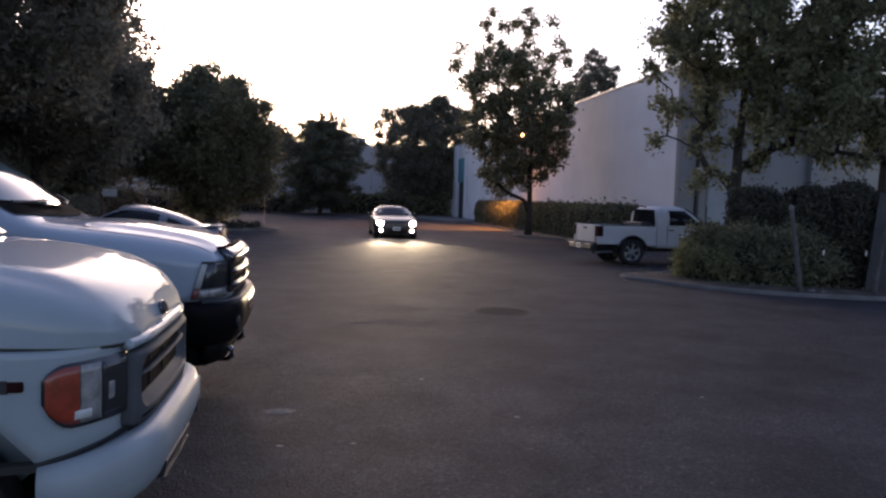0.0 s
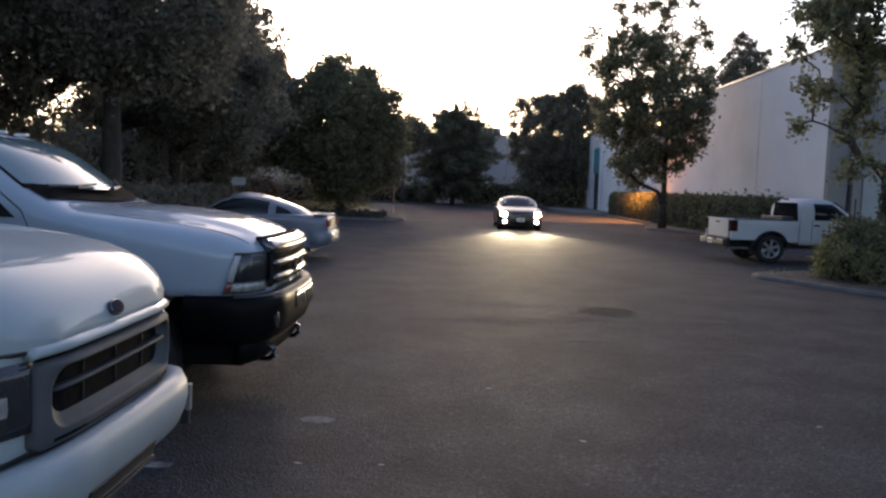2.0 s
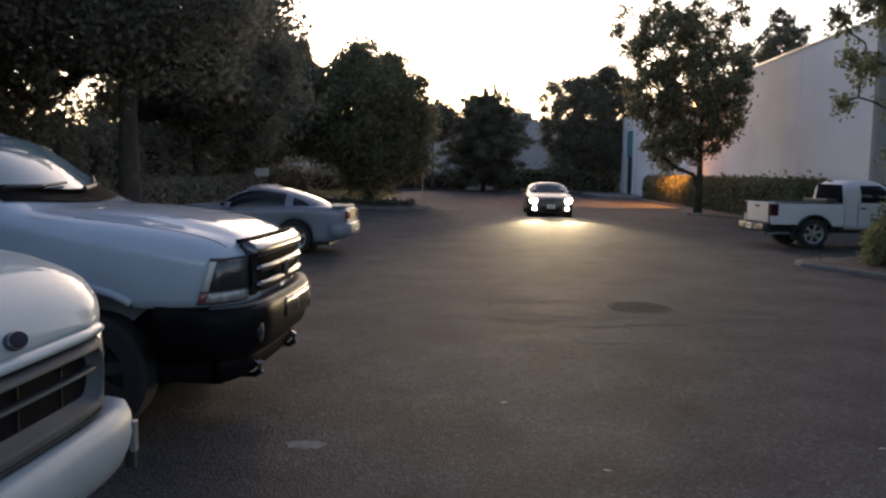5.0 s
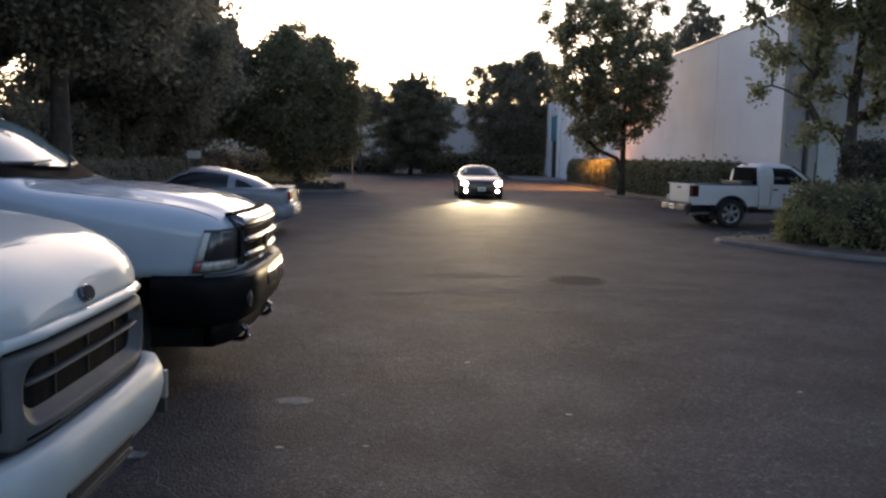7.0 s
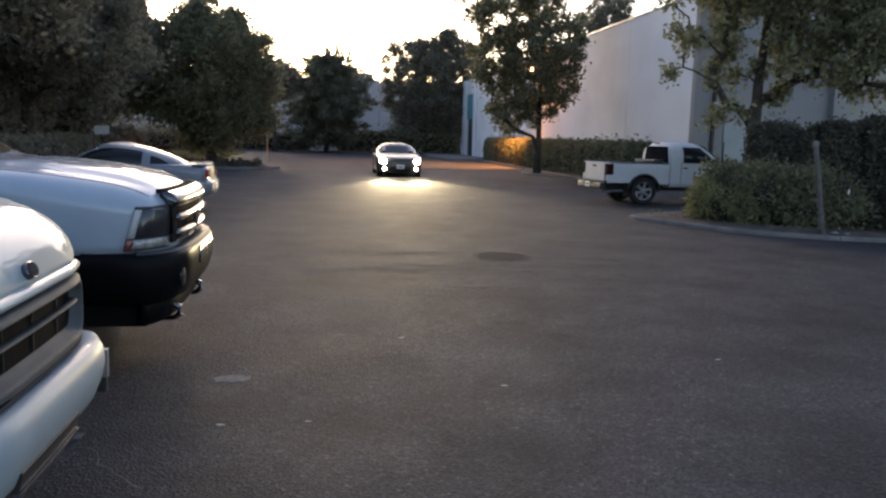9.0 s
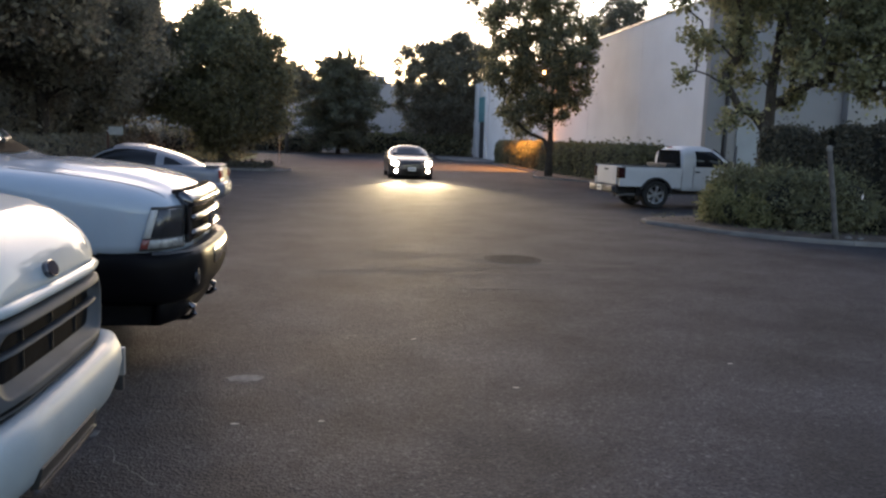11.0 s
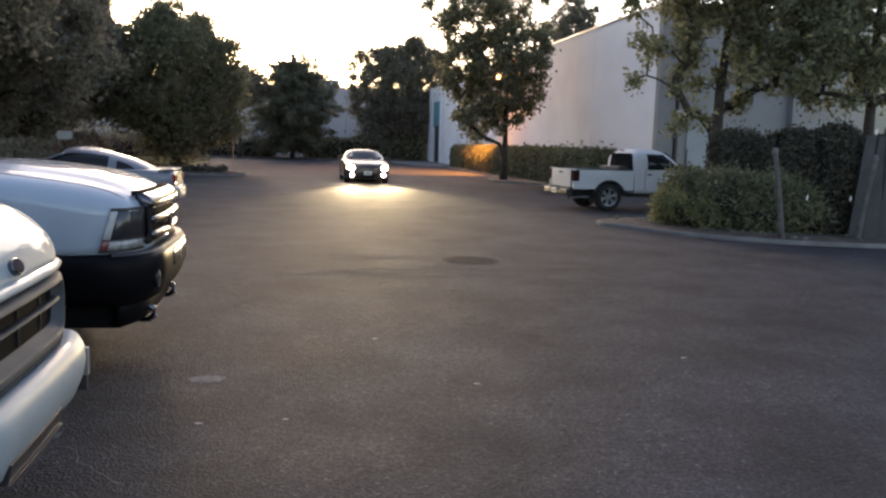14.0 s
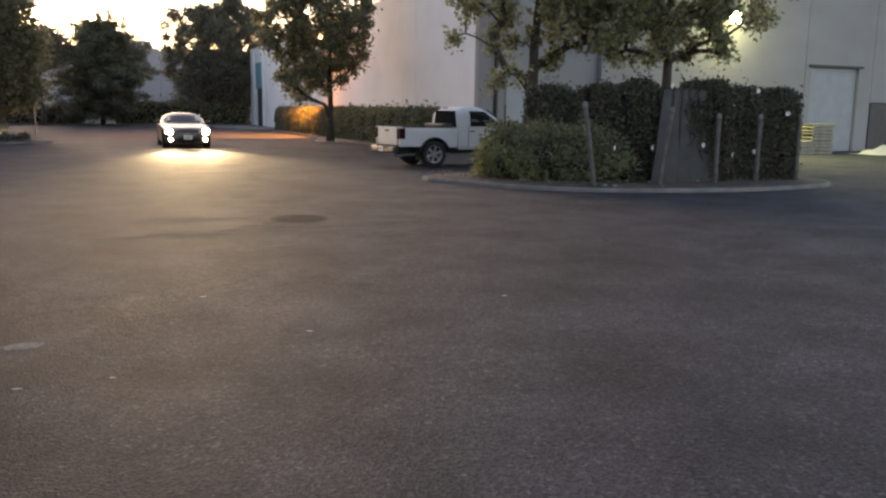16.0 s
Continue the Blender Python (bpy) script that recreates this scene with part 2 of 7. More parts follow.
LENS_GREY = mat("greyish_lamp_lens", (0.34, 0.335, 0.32), 0.2, var=0.5, scale=16, coat=0.8)
LENS_RED = mat("red_lamp_lens", (0.28, 0.014, 0.014), 0.15, var=0.25, scale=30, coat=1.0)
LENS_TAIL = mat("dark_red_lamp_lens", (0.032, 0.009, 0.009), 0.7, var=0.25, scale=30, spec=0.05)
LAMP_BLACK = mat("lamp_housing", (0.028, 0.028, 0.031), 0.25, var=0.3, scale=20, coat=0.4)
HEADLAMP = glow("headlight_glow", (1.0, 0.9, 0.62), 120)
# the whole lens glows, to stand in for glare round the bulbs
HEADLENS = glow("lit_lamp_lens", (1.0, 0.88, 0.58), 25)
SODIUM_GLOW = glow("sodium_glow", (1.0, 0.42, 0.1), 14)
WALLPACK_GLOW = glow("wallpack_glow", (0.85, 1.0, 0.45), 12)
PLATE = mat("number_plate", (0.66, 0.66, 0.64), 0.45, var=0.1, scale=20)
PLATE_INK = mat("plate_ink", (0.03, 0.04, 0.09), 0.5, var=0.1)
BADGE_BLUE = mat("badge_enamel", (0.015, 0.02, 0.04), 0.85, spec=0.05, var=0.2, scale=40)
GRILLE_DARK = mat("grille_recess", (0.01, 0.01, 0.011), 0.9, spec=0.03, var=0.3, scale=20)
BARK = mat("bark", (0.07, 0.056, 0.045), 0.95, var=0.5, scale=4, bump=1.0, bscale=28)
# near-black core: shade deep among the leaves is put into its colour
SHADE_CORE = mat("plant_core_shade", (0.018, 0.017, 0.012), 0.95, var=0.5, scale=6, bump=0.8, bscale=20)
LEAF_DARK = foliage("leaves_dark", (0.125, 0.117, 0.098), (0.255, 0.238, 0.17), 0.55)
LEAF_MAPLE = foliage("leaves_maple", (0.13, 0.135, 0.088), (0.33, 0.32, 0.175), 0.55)
LEAF_STREET = foliage("leaves_street_tree", (0.11, 0.108, 0.077), (0.3, 0.28, 0.16), 0.6)
LEAF_OAK = foliage("leaves_round_tree", (0.12, 0.118, 0.082), (0.25, 0.238, 0.132), 0.55)
LEAF_CONIFER = foliage("needles", (0.085, 0.088, 0.07), (0.18, 0.178, 0.115), 0.5)
LEAF_HEDGE = foliage("hedge_leaves", (0.09, 0.094, 0.062), (0.205, 0.2, 0.115), 0.32)
LEAF_SHRUB = foliage("shrub_leaves", (0.08, 0.088, 0.055), (0.19, 0.19, 0.112), 0.38)
# yellow-green carries the headlight glow on this end of the shrub
LEAF_HEADLIT = foliage("headlit_leaves", (0.12, 0.125, 0.065), (0.28, 0.27, 0.13), 0.4)
LEAF_VINE = foliage("vine_leaves", (0.045, 0.044, 0.036), (0.105, 0.098, 0.072), 0.3)
BLOSSOM = mat("pale_blossom", (0.68, 0.62, 0.56), 0.7, var=0.2)
WOOD_GREY = mat("weathered_wood", (0.115, 0.105, 0.098), 0.9, var=0.45, scale=7, bump=0.6, bscale=50)
PALLET_WOOD = mat("pallet_wood", (0.31, 0.285, 0.225), 0.85, var=0.35, scale=6, bump=0.4, bscale=40)
PANEL_GREY = mat("weathered_panel", (0.048, 0.046, 0.046), 0.8, var=0.35, scale=2.5, bump=0.4, bscale=40)
TARP = mat("pale_tarpaulin", (0.55, 0.53, 0.46), 0.6, var=0.2, scale=4, bump=0.5, bscale=20)
LINE_PAINT = mat("line_paint", (0.27, 0.27, 0.263), 0.85, spec=0.15, var=0.6, scale=9, bump=0.4, bscale=90)
STAIN_AND_LIT_CRACK = mat("pale_spill", (0.19, 0.187, 0.184), 0.9, spec=0.2, var=0.45, scale=14, bump=0.4, bscale=90)
SCRAP = mat("paper_scrap", (0.30, 0.29, 0.28), 0.9, spec=0.2, var=0.12)
RUSTY = mat("rusty_steel", (0.13, 0.05, 0.032), 0.85, var=0.4, scale=12)
IRON = mat("cast_iron", (0.024, 0.023, 0.023), 0.9, 0.0, spec=0.12, var=0.35, scale=12, bump=0.6, bscale=60)
SIGN_WHITE = mat("sign_face", (0.3, 0.3, 0.29), 0.6, var=0.15, scale=10)


# ---- mesh tools ----
def thing(name, place, turn=0.0, label="", category="", group="", kind=""):
    ob = new(name)
    ob.empty_display_size = 0.2
    ob.matrix_basis = pose(*place, 0, 0, turn)
    return tagged(ob, label, category, group, kind)


def part(name, bm, material, parent=None, label="", smooth=False):
    """Links a bmesh as one mesh object under a thing or a part."""
    me = bpy.data.meshes.new(name)
    bmesh.ops.recalc_face_normals(bm, faces=bm.faces[:])
    bm.to_mesh(me)
    bm.free()
    return placed(name, me, material, parent, label, smooth)


def placed(name, me, material, parent=None, label="", smooth=False):
    me.materials.append(material)
    if smooth:
        me.polygons.foreach_set("use_smooth", [True] * len(me.polygons))
    ob = new(name, me)
    ob.parent = parent
    return tagged(ob, label)


def bm_new():
    return bmesh.new()


def box(bm, lo, hi, bevel=0.0):
    r = bmesh.ops.create_cube(bm, size=1.0)
    for v in r["verts"]:
        v.co = Vector([lo[i] + (v.co[i] + 0.5) * (hi[i] - lo[i]) for i in range(3)])
    if bevel:
        es = {e for v in r["verts"] for e in v.link_edges}
        bmesh.ops.bevel(bm, geom=list(es), offset=bevel, segments=2, affect="EDGES", profile=0.6)
    return bm


def boxed(lo, hi, bevel=0.0):
    return box(bm_new(), lo, hi, bevel)


def tube(bm, pts, radii, seg=10, caps=True):
    """A round rod along pts."""
    rings = []
    pts = [Vector(p) for p in pts]
    for i, p in enumerate(pts):
        d = (pts[min(i + 1, len(pts) - 1)] - pts[max(i - 1, 0)]).normalized()
        a = d.orthogonal().normalized() if abs(d.z) > 0.95 else d.cross(Vector((0, 0, 1))).normalized()
        c = d.cross(a)
        r = radii[i] if isinstance(radii, (list, tuple)) else radii
        rings.append([bm.verts.new(p + (a * math.cos(k * math.tau / seg) + c * math.sin(k * math.tau / seg)) * r) for k in range(seg)])
    for r0, r1 in zip(rings, rings[1:]):
        for k in range(seg):
            bm.faces.new((r0[k], r0[(k + 1) % seg], r1[(k + 1) % seg], r1[k]))
    if caps:
        bm.faces.new(rings[0])
        bm.faces.new(rings[-1])
    return bm


def lathe(bm, profile, place=(0, 0, 0), axis="Y", seg=32, caps=True):
    """Turns (radius, along) pairs round an axis."""
    rings = []
    for r, h in profile:
        ring = []
        for k in range(seg):
            a = k * math.tau / seg
            c, s = r * math.cos(a), r * math.sin(a)
            q = {"Y": (c, h, s), "Z": (c, s, h), "X": (h, c, s)}[axis]
            ring.append(bm.verts.new(Vector(place) + Vector(q)))
        rings.append(ring)
    for r0, r1 in zip(rings, rings[1:]):
        for k in range(seg):
            bm.faces.new((r0[k], r0[(k + 1) % seg], r1[(k + 1) % seg], r1[k]))
    if caps:
        for ring in (rings[0], rings[-1]):
            bm.faces.new(ring)
    return bm


def slab(bm, pts, axis, lo, hi):
    """A flat outline pulled out along an axis: 'y' takes (x, z) pairs, 'z' (x, y), 'x' (y, z)."""
    def at(p, h):
        return {"y": (p[0], h, p[1]), "z": (p[0], p[1], h), "x": (h, p[0], p[1])}[axis]
    a = [bm.verts.new(at(p, lo)) for p in pts]
    c = [bm.verts.new(at(p, hi)) for p in pts]
    f0, f1 = bm.faces.new(a), bm.faces.new(c)
    n = len(pts)
    for i in range(n):
        bm.faces.new((a[i], a[(i + 1) % n], c[(i + 1) % n], c[i]))
    bmesh.ops.triangulate(bm, faces=[f0, f1])
    return bm


def panel(bm, corners, thick=0.01, bulge=0.0, nu=8, nv=6):
    """A bowed plate between four corners (around), pulled in by thick."""
    a, b, c, d = [Vector(p) for p in corners]
    n = (b - a).cross(d - a).normalized()
    layers = []
    for depth in (0.0, -thick):
        g = []
        for j in range(nv + 1):
            v = j / nv
            row = []
            for i in range(nu + 1):
                u = i / nu
                p = (a * (1 - u) + b * u) * (1 - v) + (d * (1 - u) + c * u) * v
                p += n * (bulge * (1 - (2 * u - 1) ** 2) * (0.6 + 0.4 * (1 - (2 * v - 1) ** 2)) + depth)
                row.append(bm.verts.new(p))
            g.append(row)
        layers.append(g)
    t, u = layers
    for g in layers:
        for j in range(nv):
            for i in range(nu):
                bm.faces.new((g[j][i], g[j][i + 1], g[j + 1][i + 1], g[j + 1][i]))
    for i in range(nu):
        bm.faces.new((t[0][i], t[0][i + 1], u[0][i + 1], u[0][i]))
        bm.faces.new((t[nv][i], t[nv][i + 1], u[nv][i + 1], u[nv][i]))
    for j in range(nv):
        bm.faces.new((t[j][0], t[j + 1][0], u[j + 1][0], u[j][0]))
        bm.faces.new((t[j][nu], t[j + 1][nu], u[j + 1][nu], u[j][nu]))
    return bm


def curve(table):
    """A smooth function through (x, value) pairs."""
    xs = [p[0] for p in table]
    vs = [p[1] for p in table]

    def f(x):
        if x <= xs[0]:
            return vs[0]
        if x >= xs[-1]:
            return vs[-1]
        i = max(k for k in range(len(xs)) if xs[k] <= x)
        if i == len(xs) - 1:
            return vs[-1]
        h = xs[i + 1] - xs[i]
        u = (x - xs[i]) / h

        def slope(k):
            if k == 0 or k == len(xs) - 1:
                j = 0 if k == 0 else len(xs) - 2
                return (vs[j + 1] - vs[j]) / (xs[j + 1] - xs[j])
            a = (vs[k] - vs[k - 1]) / (xs[k] - xs[k - 1])
            c = (vs[k + 1] - vs[k]) / (xs[k + 1] - xs[k])
            return 0.0 if a * c <= 0 else 2 * a * c / (a + c)
        m0, m1 = slope(i) * h, slope(i + 1) * h
        return ((2 * u ** 3 - 3 * u ** 2 + 1) * vs[i] + (u ** 3 - 2 * u ** 2 + u) * m0
                + (-2 * u ** 3 + 3 * u ** 2) * vs[i + 1] + (u ** 3 - u ** 2) * m1)
    return f


def shell(xs, wide, low, side, top, power, arches=(), tuck=0.03, inner=0.3, ridge=None, nside=5, ntop=12, only=None, grow=0.0):
    """A vehicle skin: for each x a section that runs from the sill over the side to the middle of the top.
    only=(a, b) keeps the share of the upper arc between two angles, as an open strip."""
    bm = bm_new()
    rings = []
    for x in xs:
        w, zl, zs, zt, n = wide(x) + grow, low(x), side(x), top(x) + grow, power(x)
        za = zl
        for xc, zc, r in arches:
            if abs(x - xc) < r:
                za = max(za, zc + math.sqrt(r * r - (x - xc) ** 2))
        half = []
        if only is None:
            za = min(za, zs - 0.03)
            wi = max(w - inner, w * 0.3)
            half += [(0.0, zl), (wi, zl), (wi, max(zl, za - 0.005)), (w * (1 - tuck) - 0.03, za)]
            for i in range(nside + 1):
                f = i / nside
                half.append((w * (1 - tuck * (1 - f) ** 2), za + 0.01 + (zs - za - 0.01) * f))
            a0, a1 = 0.0, 1.0
        else:
            a0, a1 = only
        for j in range(0 if only else 1, ntop + 1):
            a = (a0 + (a1 - a0) * j / ntop) * math.pi / 2
            y = w * max(0.0, math.cos(a)) ** (2 / n)
            z = zs + (zt - zs) * max(0.0, math.sin(a)) ** (2 / n)
            if ridge:
                z += ridge(x, y)
            half.append((max(y, 0.0), z))
        closed = only is None or a1 >= 0.999
        full = [(-y, z) for y, z in half] + [(y, z) for y, z in (reversed(half[:-1]) if closed else reversed(half))]
        if only is None:
            full = full[:-1]
        rings.append([bm.verts.new((x, y, z)) for y, z in full])
    n = len(rings[0])
    for r0, r1 in zip(rings, rings[1:]):
        for k in range(n if only is None else n - 1):
            if only is not None and a1 < 0.999 and k == n // 2 - 1:
                continue
            bm.faces.new((r0[k], r0[(k + 1) % n], r1[(k + 1) % n], r1[k]))
    if only is None:
        bm.faces.new(rings[0])
        bm.faces.new(rings[-1])
    return bm


def skin_glass(wide, side, top, power, lines, z0, z1, s, grow=0.006, nx=14, nz=10):
    """A pane that lies on a vehicle skin: lines are the x of its (rear foot, front foot, front head, rear head)."""
    rf, ff, fh, rh = lines
    bm = bm_new()
    rows = []
    for j in range(nz + 1):
        v = j / nz
        z = z0 + (z1 - z0) * v
        row = []
        for i in range(nx + 1):
            u = i / nx
            x = (rf + (ff - rf) * u) * (1 - v) + (rh + (fh - rh) * u) * v
            k = min(0.999, max(0.0, (z - side(x)) / (top(x) - side(x))))
            n = power(x)
            row.append(bm.verts.new((x, s * (wide(x) * (1 - k ** n) ** (1 / n) + grow), z)))
        rows.append(row)
    for j in range(nz):
        for i in range(nx):
            bm.faces.new((rows[j][i], rows[j][i + 1], rows[j + 1][i + 1], rows[j + 1][i]))
    return bm


def spread(a, b, n):
    return [a + (b - a) * i / n for i in range(n + 1)]


# ---- ground, kerbs, planters ----
bm = bm_new()
gx = [-1500, -300, -80] + spread(-40, 60, 20) + [100, 300, 1500]
gy = [-1500, -300, -60] + spread(-20, 120, 28) + [180, 400, 1500]
grid = [[bm.verts.new((x, y, 0)) for x in gx] for y in gy]
for j in range(len(gy) - 1):
    for i in range(len(gx) - 1):
        bm.faces.new((grid[j][i], grid[j][i + 1], grid[j + 1][i + 1], grid[j + 1][i]))
tagged(part("ground", bm, ASPHALT), "dark worn asphalt of a parking lot", "ground", kind="structure")


def rounded_line(pts, step=0.5):
    """Resamples a polyline through a smooth curve."""
    out = []
    n = len(pts)
    for i in range(n - 1):
        p0, p1, p2, p3 = (Vector(pts[max(0, min(n - 1, i + k))]) for k in (-1, 0, 1, 2))
        m = max(2, int((p2 - p1).length / step))
        for k in range(m):
            u = k / m
            out.append(0.5 * ((2 * p1) + (p2 - p0) * u + (2 * p0 - 5 * p1 + 4 * p2 - p3) * u * u + (3 * p1 - p0 - 3 * p2 + p3) * u ** 3))
    out.append(Vector(pts[-1]))
    return out


def kerb(name, pts, label, width=0.11, height=0.095, step=0.6, material=None):
    """A rounded concrete edge along a line on the ground, cut into cast lengths."""
    line = rounded_line(pts, step)
    root = thing(name, (0, 0, 0), label=label, category="kerb", kind="structure")
    prof = [(-width / 2, 0), (-width / 2 + 0.01, height - 0.03), (-width / 2 + 0.035, height), (width / 2 - 0.01, height), (width / 2, 0)]
    chunk = 5
    for s in range(0, len(line) - 1, chunk):
        bm = bm_new()
        seg = line[s:s + chunk + 1]
        rings = []
        for i, p in enumerate(seg):
            k = s + i
            d = (line[min(k + 1, len(line) - 1)] - line[max(k - 1, 0)]).normalized()
            nrm = Vector((-d.y, d.x))
            q = p + d * (0.012 if i == 0 and s else -0.0)
            rings.append([bm.verts.new((q.x + nrm.x * a, q.y + nrm.y * a, z)) for a, z in prof])
        for r0, r1 in zip(rings, rings[1:]):
            for k in range(len(prof) - 1):
                bm.faces.new((r0[k], r0[k + 1], r1[k + 1], r1[k]))
        bm.faces.new(rings[0])
        bm.faces.new(rings[-1])
        part("kerb_stone", bm, material or CONCRETE, root, smooth=False)
    return line


def bed(name, pts, label, material, height=0.1, rough=0.05, category="planting bed"):
    """An earth bed filling an outline, a little uneven on top."""
    bm = bm_new()
    cx = sum(p[0] for p in pts) / len(pts)
    cy = sum(p[1] for p in pts) / len(pts)
    rings = []
    rnd = random.Random(len(pts) * 7 + int(cx * 10))
    for s, z in ((1.0, 0.0), (0.995, height * 0.8), (0.8, height), (0.5, height), (0.2, height)):
        rings.append([bm.verts.new((cx + (p[0] - cx) * s, cy + (p[1] - cy) * s, z + (rnd.uniform(0, rough) if s < 0.99 else 0))) for p in pts])
    n = len(pts)
    for r0, r1 in zip(rings, rings[1:]):
        for k in range(n):
            bm.faces.new((r0[k], r0[(k + 1) % n], r1[(k + 1) % n], r1[k]))
    bm.faces.new(rings[-1])
    return tagged(part(name, bm, material), label, category, kind="structure")


ISLAND_FRONT = [(9.5, 19.3), (7.7, 18.6), (6.75, 17.95), (6.6, 17.4), (7.05, 16.5), (7.6, 15.4), (8.4, 14.55), (9.3, 14.0), (10.5, 13.65), (12.0, 13.4), (13.7, 13.5), (15.0, 13.75), (15.9, 14.6), (16.0, 16.0)]
line = kerb("island_kerb", ISLAND_FRONT, "pale worn concrete kerb round the planted island", width=0.085, height=0.085)
bed("island_bed", [tuple(p) for p in line] + [(16.0, 19.3)], "bare dark earth inside the kerbed island", SOIL)
WALL_STRIP = [(12.6, 29.2), (11.5, 30.5), (11.1, 34.5), (10.6, 36.6), (9.6, 37.9), (9.3, 39.2), (9.7, 41.0), (10.5, 43.0), (10.9, 47.0), (11.0, 58.0), (11.4, 61.0), (12.8, 62.0)]
line = kerb("strip_kerb", WALL_STRIP, "concrete kerb of the planting strip along the wall", step=1.0)
bed("strip_bed", [tuple(p) for p in line], "bare earth of the strip below the warehouse wall", SOIL)
LEFT_ISLAND = [(-10.5, 38.2), (-4.2, 38.4), (-2.9, 39.0), (-2.5, 40.0), (-2.9, 41.2), (-4.2, 42.0), (-10.5, 42.4)]
line = kerb("tree_island_kerb", LEFT_ISLAND, "low concrete kerb round a dark planted island", step=0.8)
bed("tree_island_bed", [tuple(p) for p in line], "dark leaf-strewn earth of the island", SOIL, 0.13)
line = kerb("verge_kerb", [(-7.9, -6.0), (-7.9, 10.0), (-8.0, 24.0), (-8.1, 37.0)], "long concrete kerb behind the parked cars", step=1.4)
bed("verge_bed", [(-7.95, -8), (-7.95, 37.0), (-11, 48.5), (-30, 49), (-30, -8)], "dark earth verge under the trees", SOIL, 0.11)
bed("lawn", [(-7.6, 49.2), (-6.2, 52), (-6.0, 60), (-9, 66), (-34, 66), (-34, 49.5)], "short green lawn beyond the trees", LAWN, 0.1, category="lawn")
line = kerb("far_kerb", [(-14, 72), (-8, 76), (0, 79), (8, 79.5), (14, 79)], "far kerb at the end of the lot", step=1.6)
bed("far_bed", [(-14, 72.2), (-8, 76.2), (0, 79.2), (8, 79.7), (14, 79.2), (16, 97), (-30, 97), (-30, 72)], "planted earth at the end of the lot", SOIL, 0.12)
bed("entry_walk", [(9.5, 63.5), (12.95, 63.0), (12.95, 79), (9.0, 79), (8.4, 71)], "raised concrete walk at the building entry", CONCRETE, 0.12, 0.0, "walk")


def patch(name, cx, cy, rx, ry, label, material, height=0.004, seed=1, category="asphalt patch", kind="structure", turn=0.0):
    """A flat irregular spread on the ground."""
    rnd = random.Random(seed)
    bm = bm_new()
    n = 26
    pts = []
    for k in range(n):
        a = k * math.tau / n
        r = 1 + rnd.uniform(-0.16, 0.16)
        px, py = rx * r * math.cos(a), ry * r * math.sin(a)
        pts.append((cx + px * math.cos(turn) - py * math.sin(turn), cy + px * math.sin(turn) + py * math.cos(turn)))
    slab(bm, pts, "z", 0.0005, height)
    return tagged(part(name, bm, material), label, category, kind=kind)


def tar_seam(pts, width, seed, label="dark wandering tar seam over a crack in the asphalt", material=PATCH, name="tar_seam"):
    """A thin wandering line over a crack, of dark tar or in a pale lit tone."""
    rnd = random.Random(seed)
    line = rounded_line(pts, 0.12)
    bm = bm_new()
    rows = []
    for k, q in enumerate(line):
        d = (line[min(k + 1, len(line) - 1)] - line[max(k - 1, 0)]).normalized()
        w = width * rnd.uniform(0.35, 1.2) * (0.3 if k in (0, len(line) - 1) else 1)
        j = rnd.uniform(-0.04, 0.04)
        c = Vector((q.x - d.y * j, q.y + d.x * j))
        rows.append((bm.verts.new((c.x - d.y * w, c.y + d.x * w, 0.003)), bm.verts.new((c.x + d.y * w, c.y - d.x * w, 0.003))))
    for r0, r1 in zip(rows, rows[1:]):
        bm.faces.new((r0[0], r0[1], r1[1], r1[0]))
    tagged(part(name, bm, material), label, name.replace("_", " "), kind="structure")


tar_seam([(-0.6, 10.3), (0.2, 10.45), (1.5, 10.2), (2.6, 10.5), (3.6, 10.3), (4.3, 10.5)], 0.045, 1)
tar_seam([(0.1, 12.2), (0.9, 12.0), (1.6, 12.1)], 0.05, 2)
tar_seam([(0.4, 10.9), (1.4, 10.75), (2.2, 10.95), (3.0, 10.8)], 0.035, 3)
tar_seam([(0.6, 20.0), (2.5, 20.3), (5.0, 19.8)], 0.05, 6)
# crack drawn pale: the headlights on its edges are put into the colour
tar_seam([(-1.55, 4.42), (-1.42, 4.24), (-1.34, 4.11), (-1.24, 3.99), (-1.09, 3.86)], 0.0035, 9, "crack in the asphalt, drawn pale as if lit by headlights", STAIN_AND_LIT_CRACK, "pale_crack")
for cx, cy, rx, ry, sd, tn in ((1.0, 10.6, 0.75, 0.13, 21, 0.05), (2.9, 10.4, 0.6, 0.1, 22, -0.08), (0.6, 11.9, 0.5, 0.16, 23, 0.1), (3.6, 11.1, 0.45, 0.12, 24, -0.05), (1.7, 9.3, 0.55, 0.12, 25, 0.04)):
    patch("asphalt_patch", cx, cy, rx, ry, "thin ragged dark repair in the asphalt", PATCH, 0.0012, sd, turn=tn)
patch("asphalt_patch", 2.35, 11.65, 0.56, 0.5, "dark collar of new asphalt round the manhole", PATCH, 0.0015, seed=6)
patch("pale_spill", -0.9, 5.66, 0.14, 0.085, "pale dried spill on the asphalt", STAIN_AND_LIT_CRACK, 0.0015, 7, "stain")
for sx, sy, sr, sd in ((-0.86, 4.72, 0.028, 11), (-0.35, 4.75, 0.02, 12), (0.4, 6.8, 0.03, 14), (1.0, 5.4, 0.025, 16), (2.9, 6.0, 0.025, 18)):
    patch("litter_scrap", sx, sy, sr, sr * 0.45, "small pale scrap lying on the asphalt", SCRAP, 0.0018, sd, "litter", "", 0.2 * (sd % 5) - 0.4)
hole = thing("manhole", (2.31, 11.66, 0), label="round cast iron manhole cover set in the asphalt", category="manhole cover")
